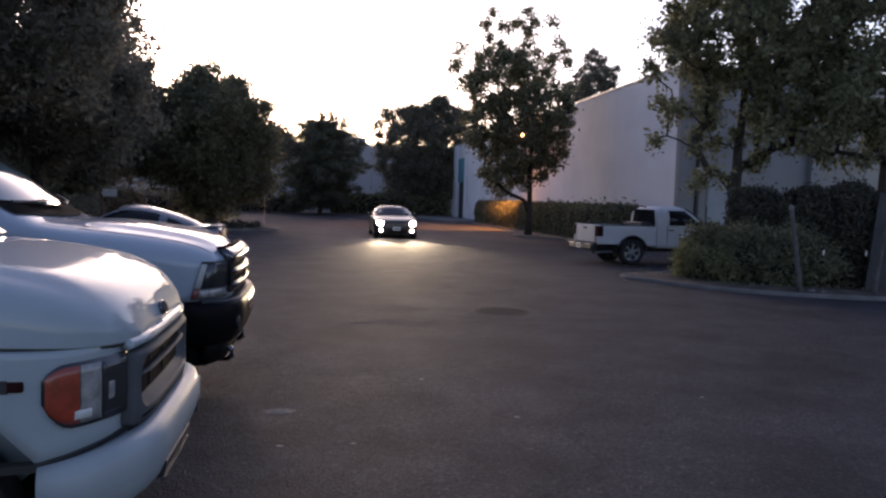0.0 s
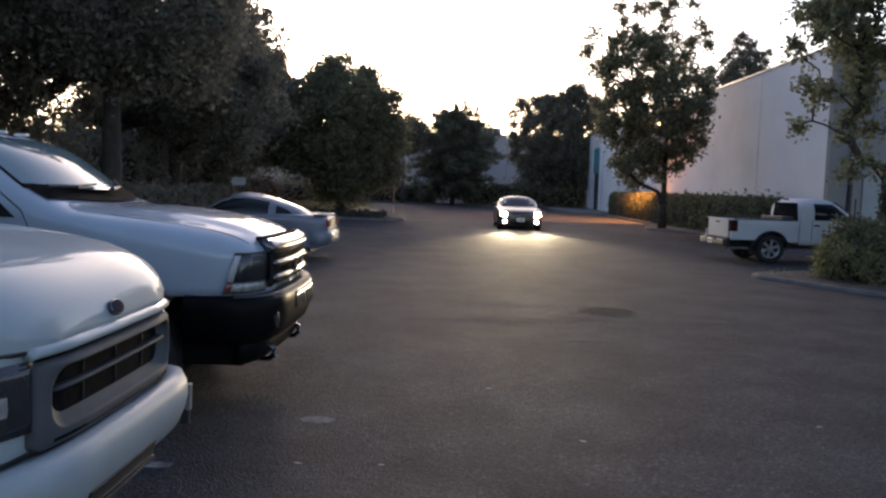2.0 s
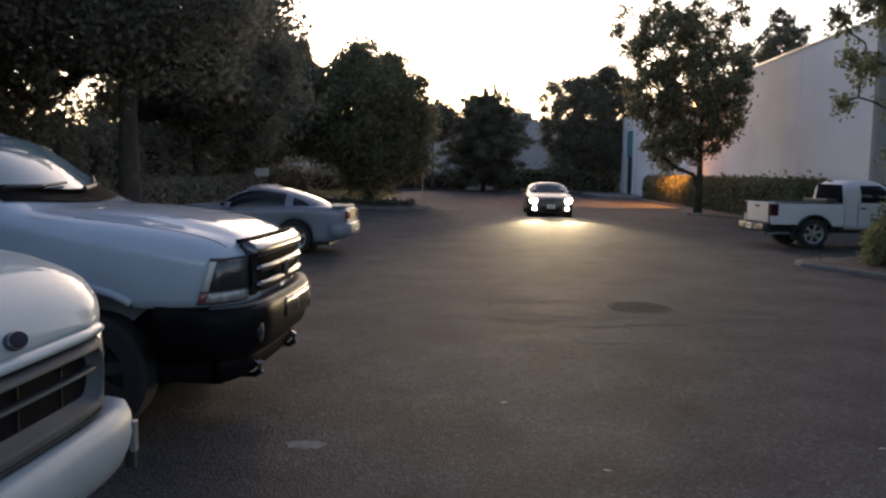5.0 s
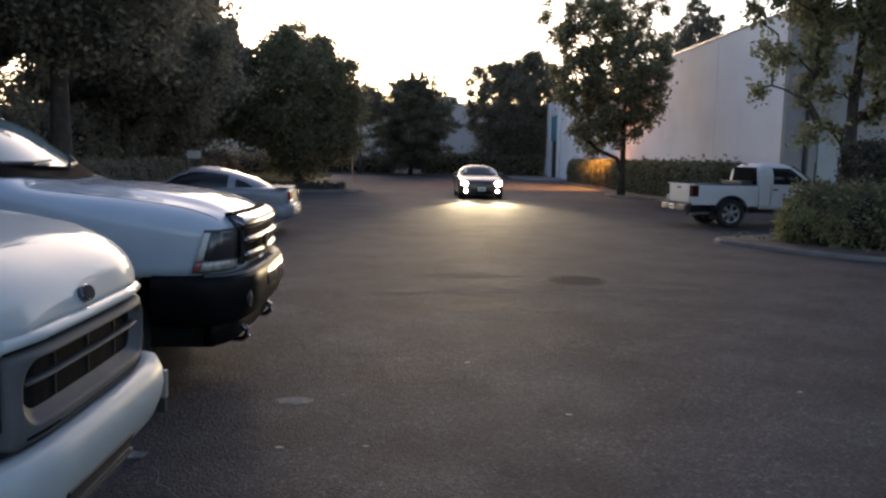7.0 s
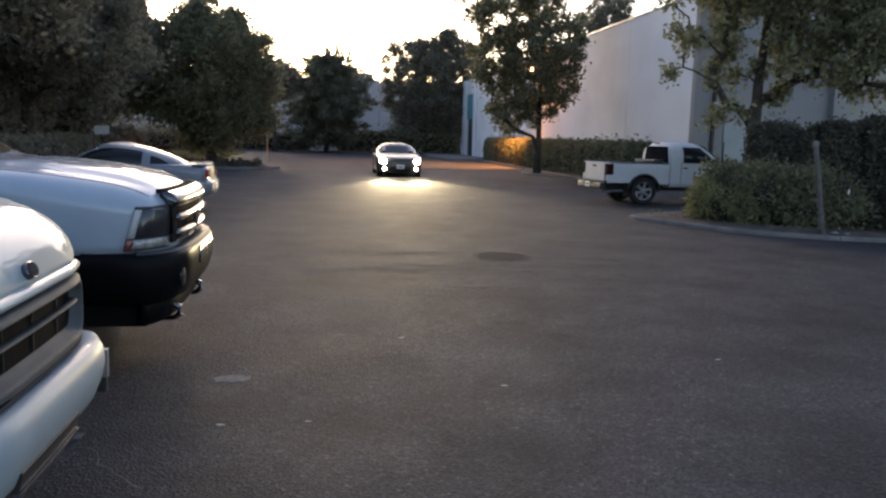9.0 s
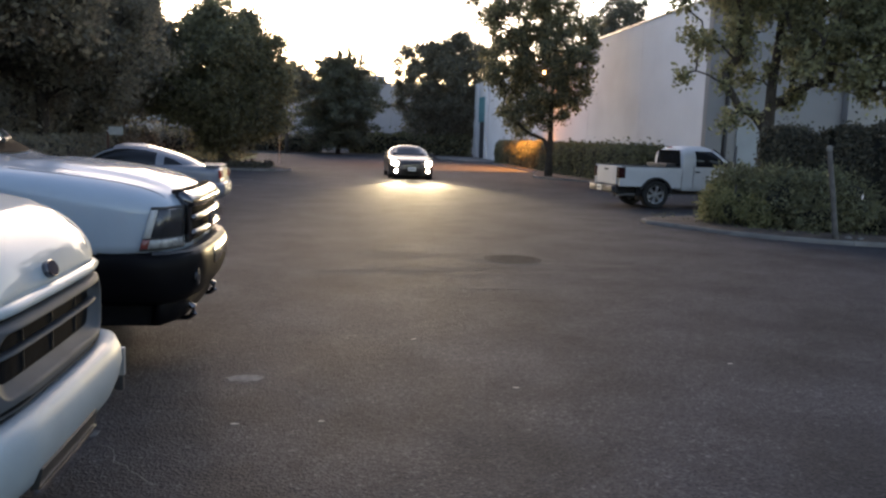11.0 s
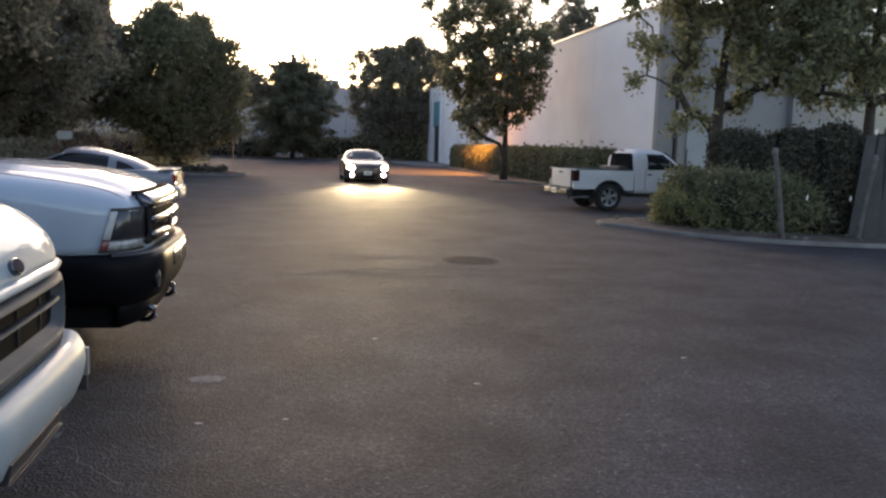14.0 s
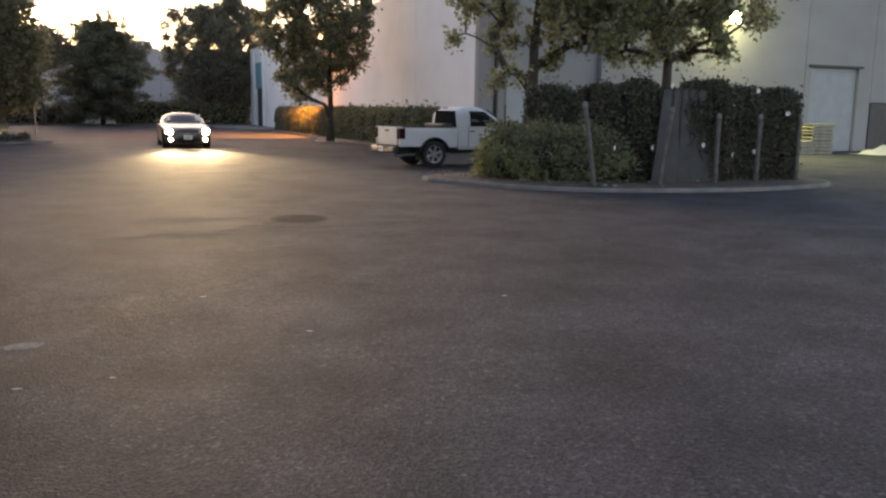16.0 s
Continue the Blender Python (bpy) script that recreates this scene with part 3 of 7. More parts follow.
part("ring", lathe(bm_new(), [(0.43, 0.0), (0.43, 0.004), (0.37, 0.004), (0.37, 0.001)], axis="Z", seg=40), IRON, hole)
bm = lathe(bm_new(), [(0.36, 0.0), (0.36, 0.003), (0.02, 0.003)], axis="Z", seg=40)
for i in range(-4, 5):
    for j in range(-4, 5):
        if i * i + j * j < 18:
            box(bm, (i * 0.075 - 0.02, j * 0.075 - 0.02, 0.002), (i * 0.075 + 0.02, j * 0.075 + 0.02, 0.0055))
part("lid", bm, IRON, hole)
for ly in (1.25, 4.58, 7.9, 11.3, 14.6, 20.0, 23.7, 27.4, 31.1):
    tagged(part("stall_line", boxed((-7.7, ly - 0.05, 0.0005), (-1.6 if 4 < ly < 5 else -3.4, ly + 0.05, 0.004)), LINE_PAINT), "faded white stall line on the asphalt", "parking line", "stall lines", "structure")


# ---- buildings ----
def warehouse():
    b = thing("warehouse", (0, 0, 0), label="large white painted concrete warehouse with a flat roof", category="building")
    part("wall_core", boxed((13.22, 28.95, 0), (44.8, 79.5, 6.7)), DARK_STEEL, b)
    joints = [28.7, 35.6, 43.1, 50.6, 58.1, 65.6, 73.0]
    for y0, y1 in zip(joints, joints[1:]):
        part("panel", boxed((13.0, y0 + 0.012, 0), (13.24, y1 - 0.012, 7.08), 0.015), WHITE_WALL, b)
    for y0, y1 in ((73.0, 74.2), (78.6, 80.0)):
        part("pier", boxed((12.85, y0, 0), (13.24, y1, 7.08), 0.02), WHITE_WALL, b)
    part("fascia", boxed((13.06, 74.2, 3.45), (13.24, 78.6, 5.75), 0.01), TEAL, b, "teal painted band over the entry")
    part("upper_panel", boxed((13.0, 74.2, 5.75), (13.24, 78.6, 7.08), 0.01), WHITE_WALL, b)
    part("entry_wall", boxed((13.3, 74.2, 0), (13.5, 78.6, 3.45)), SHADE_GREY, b)
    door = part("entry_door", boxed((13.27, 74.5, 0.05), (13.3, 76.2, 2.6)), GLASS_DARK, b, "dark glass entry door")
    for y in (74.5, 75.3, 76.2):
        part("stile", boxed((13.24, y - 0.05, 0.05), (13.29, y + 0.05, 2.65)), STEEL, door)
    win = part("entry_window", boxed((13.27, 76.6, 0.9), (13.3, 78.3, 3.1)), GLASS_DARK, b)
    for z in (0.9, 2.0, 3.1):
        part("rail", boxed((13.24, 76.55, z - 0.04), (13.29, 78.35, z + 0.04)), WHITE_WALL, win)
    # south face with the yard door, its shade put into the grey
    xs = [13.0, 20.8, 29.4]
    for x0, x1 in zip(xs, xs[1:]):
        part("panel", boxed((x0 + (0.63 if x0 == 13.0 else 0.012), 28.7, 0), (x1 - 0.012, 28.94, 7.08), 0.015), SHADE_GREY, b)
    part("panel", boxed((29.42, 28.7, 3.85), (33.6, 28.94, 7.08), 0.015), SHADE_GREY, b)
    part("panel", boxed((29.42, 28.7, 0), (29.78, 28.94, 3.85), 0.01), SHADE_GREY, b)
    part("panel", boxed((32.75, 28.7, 0), (33.6, 28.94, 3.85), 0.01), SHADE_GREY, b)
    part("panel", boxed((33.62, 28.7, 2.3), (45.0, 28.94, 7.08), 0.015), SHADE_GREY, b)
    part("panel", boxed((35.2, 28.7, 0), (45.0, 28.94, 2.3), 0.015), SHADE_GREY, b)
    # pilaster added to keep the wall lamp's light off the wall west of it
    part("pilaster", boxed((18.3, 28.36, 0), (18.62, 28.7, 7.05), 0.015), SHADE_GREY, b)
    # door added to stand for a lighter patch of wall between the leaves
    pale = part("patch_door", boxed((14.2, 28.64, 0.02), (15.27, 28.7, 2.68), 0.01), DOOR_GREY, b, "pale door added for a lighter patch of wall")
    part("door_frame", boxed((14.1, 28.62, 2.68), (15.37, 28.7, 2.78), 0.008), SHADE_GREY, pale)
    part("door_knob", lathe(bm_new(), [(0.012, 0.0), (0.03, -0.03), (0.03, -0.06), (0.01, -0.07)], (15.15, 28.64, 1.0), "Y", 12), STEEL, pale)
    roll = part("roll_door", boxed((29.78, 28.86, 0.0), (32.75, 28.9, 3.85)), DOOR_GREY, b, "pale grey steel roll-up door")
    for k in range(26):
        part("slat", boxed((29.8, 28.835, 0.03 + k * 0.147), (32.73, 28.862, 0.165 + k * 0.147), 0.008), DOOR_GREY, roll)
    part("lintel", boxed((29.6, 28.62, 3.85), (32.95, 28.7, 3.95), 0.01), DARK_STEEL, b)
    part("side_door", boxed((33.8, 28.8, 0.02), (35.2, 28.86, 2.3), 0.01), DARK_DOOR, b, "dark brown steel service door")
    part("coping", boxed((12.95, 28.65, 7.08), (13.3, 80.05, 7.16), 0.01), STEEL, b)
    part("coping", boxed((13.3, 28.65, 7.08), (45.0, 29.0, 7.16), 0.01), STEEL, b)
    part("roof", boxed((13.24, 28.94, 6.7), (44.9, 79.6, 6.8)), ROOFING, b)
    part("back_wall", boxed((44.8, 28.95, 0), (45.0, 79.6, 7.08)), SHADE_GREY, b)
    part("north_wall", boxed((13.24, 79.6, 0), (45.0, 79.8, 7.08)), SHADE_GREY, b)
    pipe = part("downpipe", tube(bm_new(), [(13.74, 28.6, 6.9), (13.74, 28.6, 0.15), (13.74, 28.4, 0.05)], 0.075, 12), DARK_STEEL, b, "dark round rainwater pipe")
    for z in (1.0, 3.2, 5.4):
        part("clip", boxed((13.64, 28.52, z), (13.84, 28.72, z + 0.05)), STEEL, pipe)
    part("corner_pier", boxed((12.98, 28.6, 0), (13.62, 28.95, 7.07), 0.02), PIER_SHADE, b, "corner pier with the shade put into its darker grey")
    return b


warehouse()
sod = thing("wall_lamp", (13.0, SODIUM[1], SODIUM[2]), label="sodium lamp glowing orange on a bracket of the white wall", category="wall lamp")
part("bracket", boxed((-1.0, -0.04, -0.02), (0.0, 0.04, 0.05), 0.01), DARK_STEEL, sod)
part("hood", lathe(bm_new(), [(0.05, 0.16), (0.1, 0.12), (0.16, 0.03), (0.17, 0.0), (0.15, 0.0)], (-1.0, 0, -0.04), "Z", 20), DARK_STEEL, sod)
part("bulb", lathe(bm_new(), [(0.02, 0.0), (0.08, -0.04), (0.09, -0.1), (0.05, -0.16), (0.01, -0.18)], (-1.0, 0, -0.04), "Z", 16), SODIUM_GLOW, sod, "orange glowing bulb", True)
wp = thing("wall_lamp", (WALLPACK[0], 28.7, WALLPACK[2]), label="box-shaped floodlight glowing yellow-green on the south wall", category="wall lamp")
part("housing", boxed((-0.28, -0.66, -0.02), (0.28, -0.3, 0.32), 0.03), DARK_STEEL, wp)
part("bracket", boxed((-0.05, -0.3, 0.1), (0.05, 0.0, 0.2), 0.01), DARK_STEEL, wp)
part("diffuser", panel(bm_new(), [(-0.26, -0.68, -0.24), (0.26, -0.68, -0.24), (0.26, -0.66, 0.28), (-0.26, -0.66, 0.28)], 0.03, 0.06), WALLPACK_GLOW, wp, "glowing glass diffuser", True)


def far_hall():
    b = thing("far_hall", (0, 0, 0), label="grey concrete hall closing the far end of the lot", category="building")
    for x0, x1 in ((-10, -2), (-2, 6), (6, 14), (14, 26)):
        part("panel", boxed((x0 + 0.02, 100, 0), (x1 - 0.02, 100.3, 8.15), 0.02), FAR_WALL, b)
    part("roof", boxed((-10, 100.3, 7.8), (26, 130, 7.9)), ROOFING, b)
    part("back_wall", boxed((-10, 130, 0), (26, 130.3, 8.15)), FAR_WALL, b)
    part("side_wall", boxed((-10.3, 100, 0), (-10.0, 130, 8.15)), FAR_WALL, b)
    part("side_wall", boxed((26, 100, 0), (26.3, 130, 8.15)), FAR_WALL, b)
    part("coping", boxed((-10.3, 99.95, 8.15), (26.3, 100.35, 8.25)), STEEL, b)
    unit = part("roof_unit", boxed((1.2, 101.5, 8.0), (5.3, 105, 9.15), 0.04), STEEL, b, "boxy rooftop air unit")
    for k in range(5):
        part("louvre", boxed((1.6 + k * 0.7, 101.46, 8.3), (2.1 + k * 0.7, 101.5, 8.95)), DARK_STEEL, unit)


far_hall()


def low_house():
    b = thing("low_building", (-11.5, 86, 0), 4, "low pale building with a sloping grey roof behind the trees", "building")
    part("wall", boxed((-34, 0, 0), (3.4, 7, 2.7), 0.02), FAR_WALL, b)
    bm = bm_new()
    slab(bm, [(-34.5, 2.7), (3.9, 2.7), (3.9, 2.9), (0.5, 5.0), (-34.5, 5.0)], "y", -0.6, 7.5)
    part("roof", bm, STEEL, b, "pale sloping sheet roof")
    for x in (-30, -27, -24, -21, -18, -15, -12, -9, -6, -3, 0.4):
        w = part("window", boxed((x, -0.03, 1.0), (x + 1.3, 0.0, 2.1)), GLASS_DARK, b)
        part("sill", boxed((x - 0.06, -0.09, 0.94), (x + 1.36, 0.0, 1.0)), CONCRETE, w)


low_house()


def street_wall():
    b = thing("neighbour_building", (-34, 6, 0), label="pale low building showing between the tree trunks", category="building")
    part("wall", boxed((-6, 0, 0), (0, 48, 3.2), 0.02), FAR_WALL, b)
    part("roof", boxed((-6.2, -0.2, 3.2), (0.3, 48.2, 3.5), 0.03), ROOFING, b)
    for k in range(8):
        w = part("window", boxed((0.0, 3 + k * 5.6, 1.0), (0.04, 4.8 + k * 5.6, 2.3)), GLASS_DARK, b)
        part("sill", boxed((0.0, 2.9 + k * 5.6, 0.92), (0.1, 4.9 + k * 5.6, 1.0)), CONCRETE, w)


street_wall()


# ---- plants ----
def leaves_mesh(name, centres, size, seed, flat=0.0, aspect=0.55):
    """One mesh of many small pointed leaves at the given centres."""
    rg = np.random.default_rng(seed)
    n = len(centres)
    u = rg.normal(size=(n, 3))
    u[:, 2] -= 0.35
    u /= np.linalg.norm(u, axis=1)[:, None]
    w = rg.normal(size=(n, 3))
    w[:, 2] *= 1 - flat
    v = np.cross(u, w)
    v /= np.linalg.norm(v, axis=1)[:, None] + 1e-9
    s = size * rg.uniform(0.6, 1.35, (n, 1))
    k = np.cross(u, v) * s * 0.14
    verts = np.stack([centres - u * s, centres + v * s * aspect + k, centres + u * s, centres - v * s * aspect + k], 1).reshape(-1, 3)
    me = bpy.data.meshes.new(name)
    me.vertices.add(4 * n)
    me.vertices.foreach_set("co", verts.astype(np.float32).ravel())
    me.loops.add(4 * n)
    me.loops.foreach_set("vertex_index", np.arange(4 * n, dtype=np.int32))
    me.polygons.add(n)
    me.polygons.foreach_set("loop_start", np.arange(0, 4 * n, 4, dtype=np.int32))
    me.update(calc_edges=True)
    return me


def tree(name, label, base, height, lobes, trunk_r, leaf, count, leaf_mat, seed, clumps=70, clump_r=0.75, fork=0.35, lean=(0, 0), group="", gaps=(), apart=0.0):
    """lobes: (dx, dy, z, rx, ry, rz) ellipsoids that hold the crown; each is filled with leaf clumps on limbs.
    gaps: (dx, dy, z, r) spheres along the camera's sight lines that stay almost bare."""
    rnd = random.Random(seed)
    rg = np.random.default_rng(seed)
    root = thing(name, (base[0], base[1], base[2] if len(base) > 2 else 0.0), label=label, category="tree", group=group)
    bm = bm_new()
    top = Vector((lean[0], lean[1], height * 0.86))
    trunk = []
    for i in range(9):
        f = i / 8
        wob = Vector((rnd.uniform(-1, 1), rnd.uniform(-1, 1), 0)) * 0.09 * f
        trunk.append(Vector((0, 0, -0.05)).lerp(top, f) + wob)
    tube(bm, trunk, [trunk_r * (1.35 if i == 0 else 1.0) * (1 - 0.9 * (i / 8) ** 0.9) + 0.012 for i in range(9)], 11)
    part("trunk", bm, BARK, root, smooth=True)
    vol = [a[3] * a[4] * a[5] for a in lobes]
    spots = []
    tries = 0
    while len(spots) < clumps and tries < clumps * 40:
        tries += 1
        a = rnd.choices(lobes, vol)[0]
        d = Vector((rnd.uniform(-1, 1), rnd.uniform(-1, 1), rnd.uniform(-1, 1)))
        if not 0.25 < d.length < 1:
            continue
        if rnd.random() < 0.7:
            d *= (0.45 + 0.55 * d.length) / d.length
        q = Vector((a[0] + d.x * a[3], a[1] + d.y * a[4], a[2] + d.z * a[5]))
        if any((q - Vector(g[:3])).length < g[3] for g in gaps) or (apart and any((q - p).length < apart for p in spots)):
            continue
        spots.append(q)
    # every clump hangs on a bent branch that leaves the nearest wood below it
    wood = [(p, k - 1) for k, p in enumerate(trunk)]
    first = max(1, int(fork * 8))
    places = np.array([tuple(p) for p in trunk])
    runs = []
    for q in sorted(spots, key=lambda p: (p - trunk[first]).length):
        gapv = np.linalg.norm(places - np.array(q), axis=1) + np.maximum(0, places[:, 2] - q.z + 0.3) * 1.2
        gapv[:first] += 50
        o = int(np.argmin(gapv))
        p0, span = wood[o][0], (q - wood[o][0]).length
        mids = []
        for k in (1, 2):
            j = 0.1 * span
            mids.append(p0.lerp(q, k / 3) + Vector((rnd.uniform(-j, j), rnd.uniform(-j, j), 0.14 * span + rnd.uniform(-j, j) * 0.5)))
        run = [o]
        for p in (*mids, q):
            wood.append((p, run[-1]))
            run.append(len(wood) - 1)
        places = np.concatenate([places, np.array([tuple(p) for p in (*mids, q)])])
        runs.append(run)
    load = [0] * len(wood)
    for run in runs:
        k = run[-1]
        while k >= 0:
            load[k] += 1
            k = wood[k][1]
    bm = tube(bm_new(), trunk[first:], [trunk_r * 0.8 * (1 - 0.9 * (i / 8) ** 0.9) + 0.01 for i in range(first, 9)], 8)
    for run in runs:
        rr = [0.009 + trunk_r * 0.05 * math.sqrt(load[k]) for k in run]
        rr = [min(rr[1] * 1.15, r) for r in rr]
        tube(bm, [wood[k][0] for k in run], rr, 6)
    clumps = len(spots)
    part("limb_frame", bm, BARK, root, smooth=True)
    per = count // clumps
    cs = []
    for s in spots:
        r = clump_r * rnd.uniform(0.65, 1.25)
        d = rg.normal(size=(per, 3)) * r * 0.52
        ax = np.array(Vector((rnd.gauss(0, 1), rnd.gauss(0, 1), rnd.gauss(0, 0.5))).normalized())
        d += np.outer(rg.uniform(-1, 1, per) * r * 0.7, ax)
        d[:, 2] -= np.abs(d @ ax) * 0.25
        cs.append(d + np.array(s))
    cs = np.concatenate(cs)
    for g in gaps:
        cs = cs[(np.linalg.norm(cs - np.array(g[:3]), axis=1) > g[3]) | (rg.random(len(cs)) < 0.06)]
    placed("crown", leaves_mesh("crown", cs, leaf, seed), leaf_mat, root)
    return root


# tree by the warehouse wall, two-stemmed crown
tree("street_tree", "tall broadleaf tree with a forked crown in the wall strip", (9.9, 39.0), 11.2,
     [(-0.4, 0, 5.4, 2.0, 1.8, 2.4), (-1.5, 0, 7.6, 1.8, 1.6, 1.9), (-0.5, 0, 9.6, 0.75, 0.8, 1.7), (1.1, 0.1, 7.4, 1.1, 1.2, 2.0), (1.2, 0, 9.8, 0.5, 0.5, 1.4), (-2.9, 0, 7.6, 1.1, 1.0, 1.3), (-1.5, 0, 3.4, 1.0, 1.1, 1.3), (-2.4, 0, 5.4, 1.2, 1.1, 1.2), (-3.3, 0, 9.0, 0.9, 0.9, 1.2), (-2.0, 0, 10.2, 0.6, 0.7, 1.1), (0.5, -0.3, 3.6, 0.7, 0.8, 0.8), (0.4, -0.6, 6.2, 1.4, 1.2, 1.8), (0.95, -0.2, 4.5, 0.9, 0.9, 1.1), (-0.9, 0.2, 3.2, 1.0, 0.9, 1.0)],
     0.15, 0.085, 42000, LEAF_STREET, 3, 235, 0.34, fork=0.22, apart=0.47)
tree("street_tree", "broadleaf tree with a thick trunk behind the island shrubs", (10.1, 19.0, 0.05), 9.8,
     [(0.1, 0, 6.4, 2.2, 2.2, 1.7), (-1.4, 0.2, 5.3, 1.0, 1.2, 1.3), (-1.95, 0, 4.0, 0.4, 0.6, 0.9), (-2.0, 0, 7.9, 1.1, 1.2, 1.0), (1.5, 0, 5.4, 1.7, 1.8, 1.7), (0.2, 0, 8.2, 2.1, 2.0, 1.5), (0.9, 0, 3.7, 0.9, 0.9, 0.9), (-0.7, 0.2, 3.0, 0.7, 0.7, 0.8), (0.6, -0.3, 2.9, 0.6, 0.6, 0.6), (0.2, 0.1, 4.5, 1.4, 1.2, 1.0)],
     0.17, 0.07, 42000, LEAF_MAPLE, 5, 270, 0.28, fork=0.36, lean=(0.2, 0), apart=0.36)
tree("street_tree", "leafy broadleaf tree overhanging the hedge by the yard", (13.2, 17.4, 0.05), 9.0,
     [(0, 0, 5.6, 2.2, 2.2, 2.0), (-1.7, 0, 4.9, 1.4, 1.4, 1.5), (1.3, 0, 6.1, 1.5, 1.5, 1.1), (0.2, 0, 7.6, 2.0, 1.9, 1.4), (-0.8, 0, 3.4, 1.2, 1.0, 0.8), (-2.2, 0, 3.9, 1.0, 1.0, 1.0), (-0.3, 0, 4.3, 1.5, 1.3, 0.9), (0.5, 0, 3.2, 0.9, 1.0, 0.5), (2.9, 0, 5.6, 1.1, 1.0, 0.8), (3.2, 0, 4.6, 0.5, 0.6, 0.6), (1.9, 0, 4.4, 0.8, 0.8, 0.8), (1.1, 0, 3.2, 0.7, 0.7, 0.4)],
     0.16, 0.066, 42000, LEAF_MAPLE, 6, 270, 0.28, fork=0.34, gaps=((1.2, -0.8, 3.95, 0.38), (1.9, 0, 4.15, 0.42), (2.6, 0.8, 4.35, 0.42)), apart=0.36)
# trees at the far end
tree("far_tree", "dark multi-stemmed tree against the far hall", (9.4, 82.0, 0.1), 12.5,
     [(-2.2, 0, 7.4, 2.0, 2.0, 4.0), (0.6, 0, 6.2, 2.6, 2.2, 4.9), (2.6, 0, 8.0, 2.1, 2.0, 4.0), (-0.8, 0, 10.4, 1.2, 1.2, 1.6), (1.6, 0, 10.8, 1.1, 1.0, 1.4), (3.0, 0, 4.6, 2.0, 2.0, 3.0), (-1.0, 0, 3.4, 2.2, 2.0, 2.6), (-3.3, 0, 8.6, 0.9, 0.9, 1.5), (4.3, 0, 9.4, 1.3, 1.3, 2.2), (1.0, 0, 9.2, 2.0, 1.5, 1.8)],
     0.25, 0.13, 80000, LEAF_DARK, 8, 360, 0.6)


def conifer(label, base, height, reach, seed, branches=150):
    """A ragged evergreen: drooping boughs in whorls round one stem, thick with needles."""
    rnd = random.Random(seed)
    rg = np.random.default_rng(seed)
    root = thing("conifer", base, label=label, category="tree")
    part("trunk", tube(bm_new(), [(0, 0, -0.05), (0.05, 0, height * 0.5), (0, 0, height)], [0.24, 0.15, 0.03], 10), BARK, root, smooth=True)
    bm = bm_new()
    cs = []
    for k in range(branches):
        f = (k + rnd.random()) / branches
        z = 0.9 + (height - 1.0) * f ** 1.05
        length = reach * (1 - (z / height) ** 5) * min(1.0, 0.5 + 0.5 * z / (0.5 * height)) * rnd.uniform(0.45, 1.15) + 0.3
        a = k * 2.4 + rnd.uniform(-0.4, 0.4)
        droop = rnd.uniform(-0.2, 0.15) - 0.1 * (1 - f) + 0.75 * f ** 3
        d = Vector((math.cos(a), math.sin(a), 0))
        tip = d * length + Vector((0, 0, z + droop * length))
        o = Vector((0, 0, z))
        mid = o.lerp(tip, 0.5) + Vector((0, 0, 0.09 * length))
        tube(bm, [o, mid, tip], [0.045, 0.028, 0.008], 5)
        n = int(70 + 110 * length)
        t = rg.random(n) ** 0.7
        pts = np.outer((1 - t) ** 2, np.array(o)) + np.outer(2 * t * (1 - t), np.array(mid)) + np.outer(t * t, np.array(tip))
        w = (0.16 + 0.13 * length * (1 - t))[:, None]
        pts += rg.normal(size=(n, 3)) * w * np.array([1, 1, 0.7])
        cs.append(pts)
    # thin upright leaders rise out of the mass
    for k in range(26):
        a, r = rnd.uniform(0, math.tau), reach * rnd.uniform(0.0, 0.5)
        o = Vector((r * math.cos(a) + 0.5, r * math.sin(a), height * 0.9))
        tip = o + Vector((rnd.uniform(-0.3, 0.5), rnd.uniform(-0.3, 0.3), (2.7 - 0.75 * r) * rnd.uniform(0.45, 1.0) + 0.3))
        tube(bm, [o - Vector((0, 0, 1.0)), o, tip], [0.03, 0.022, 0.006], 5)
        n = int(60 * (tip - o).length)
        t = rg.random(n)[:, None]
        cs.append(np.array(o) * (1 - t) + np.array(tip) * t + rg.normal(size=(n, 3)) * (0.24 * (1.1 - t)) * np.array([1, 1, 0.6]))
    part("limb_frame", bm, BARK, root, smooth=True)
    placed("crown", leaves_mesh("crown", np.concatenate(cs), 0.12, seed, aspect=0.4), LEAF_CONIFER, root)


conifer("dark ragged evergreen with feathery leaders at the far end", (-0.3, 77.5, 0.1), 8.2, 4.3, 9, 190)
tree("far_tree", "low dark tree beside the far conifer", (-4.9, 75.5, 0.1), 8.2,
     [(0, 0, 6.2, 1.6, 1.6, 1.7), (1.0, 0, 6.6, 1.0, 1.0, 1.2), (-1.2, 0, 5.6, 1.2, 1.2, 1.4)], 0.14, 0.15, 9000, LEAF_DARK, 10, 140, 0.6)
tree("far_tree", "feathery tree standing behind the warehouse roof", (29.4, 87.0), 19.0,
     [(0, 0, 14.0, 2.4, 2.2, 3.2), (1.4, 0, 16.2, 1.3, 1.3, 1.9), (-1.7, 0, 13.2, 1.5, 1.3, 2.0), (-0.3, 0, 17.4, 0.8, 0.8, 1.4)], 0.2, 0.16, 11000, LEAF_DARK, 12, 90, 0.5, fork=0.4, apart=0.7)
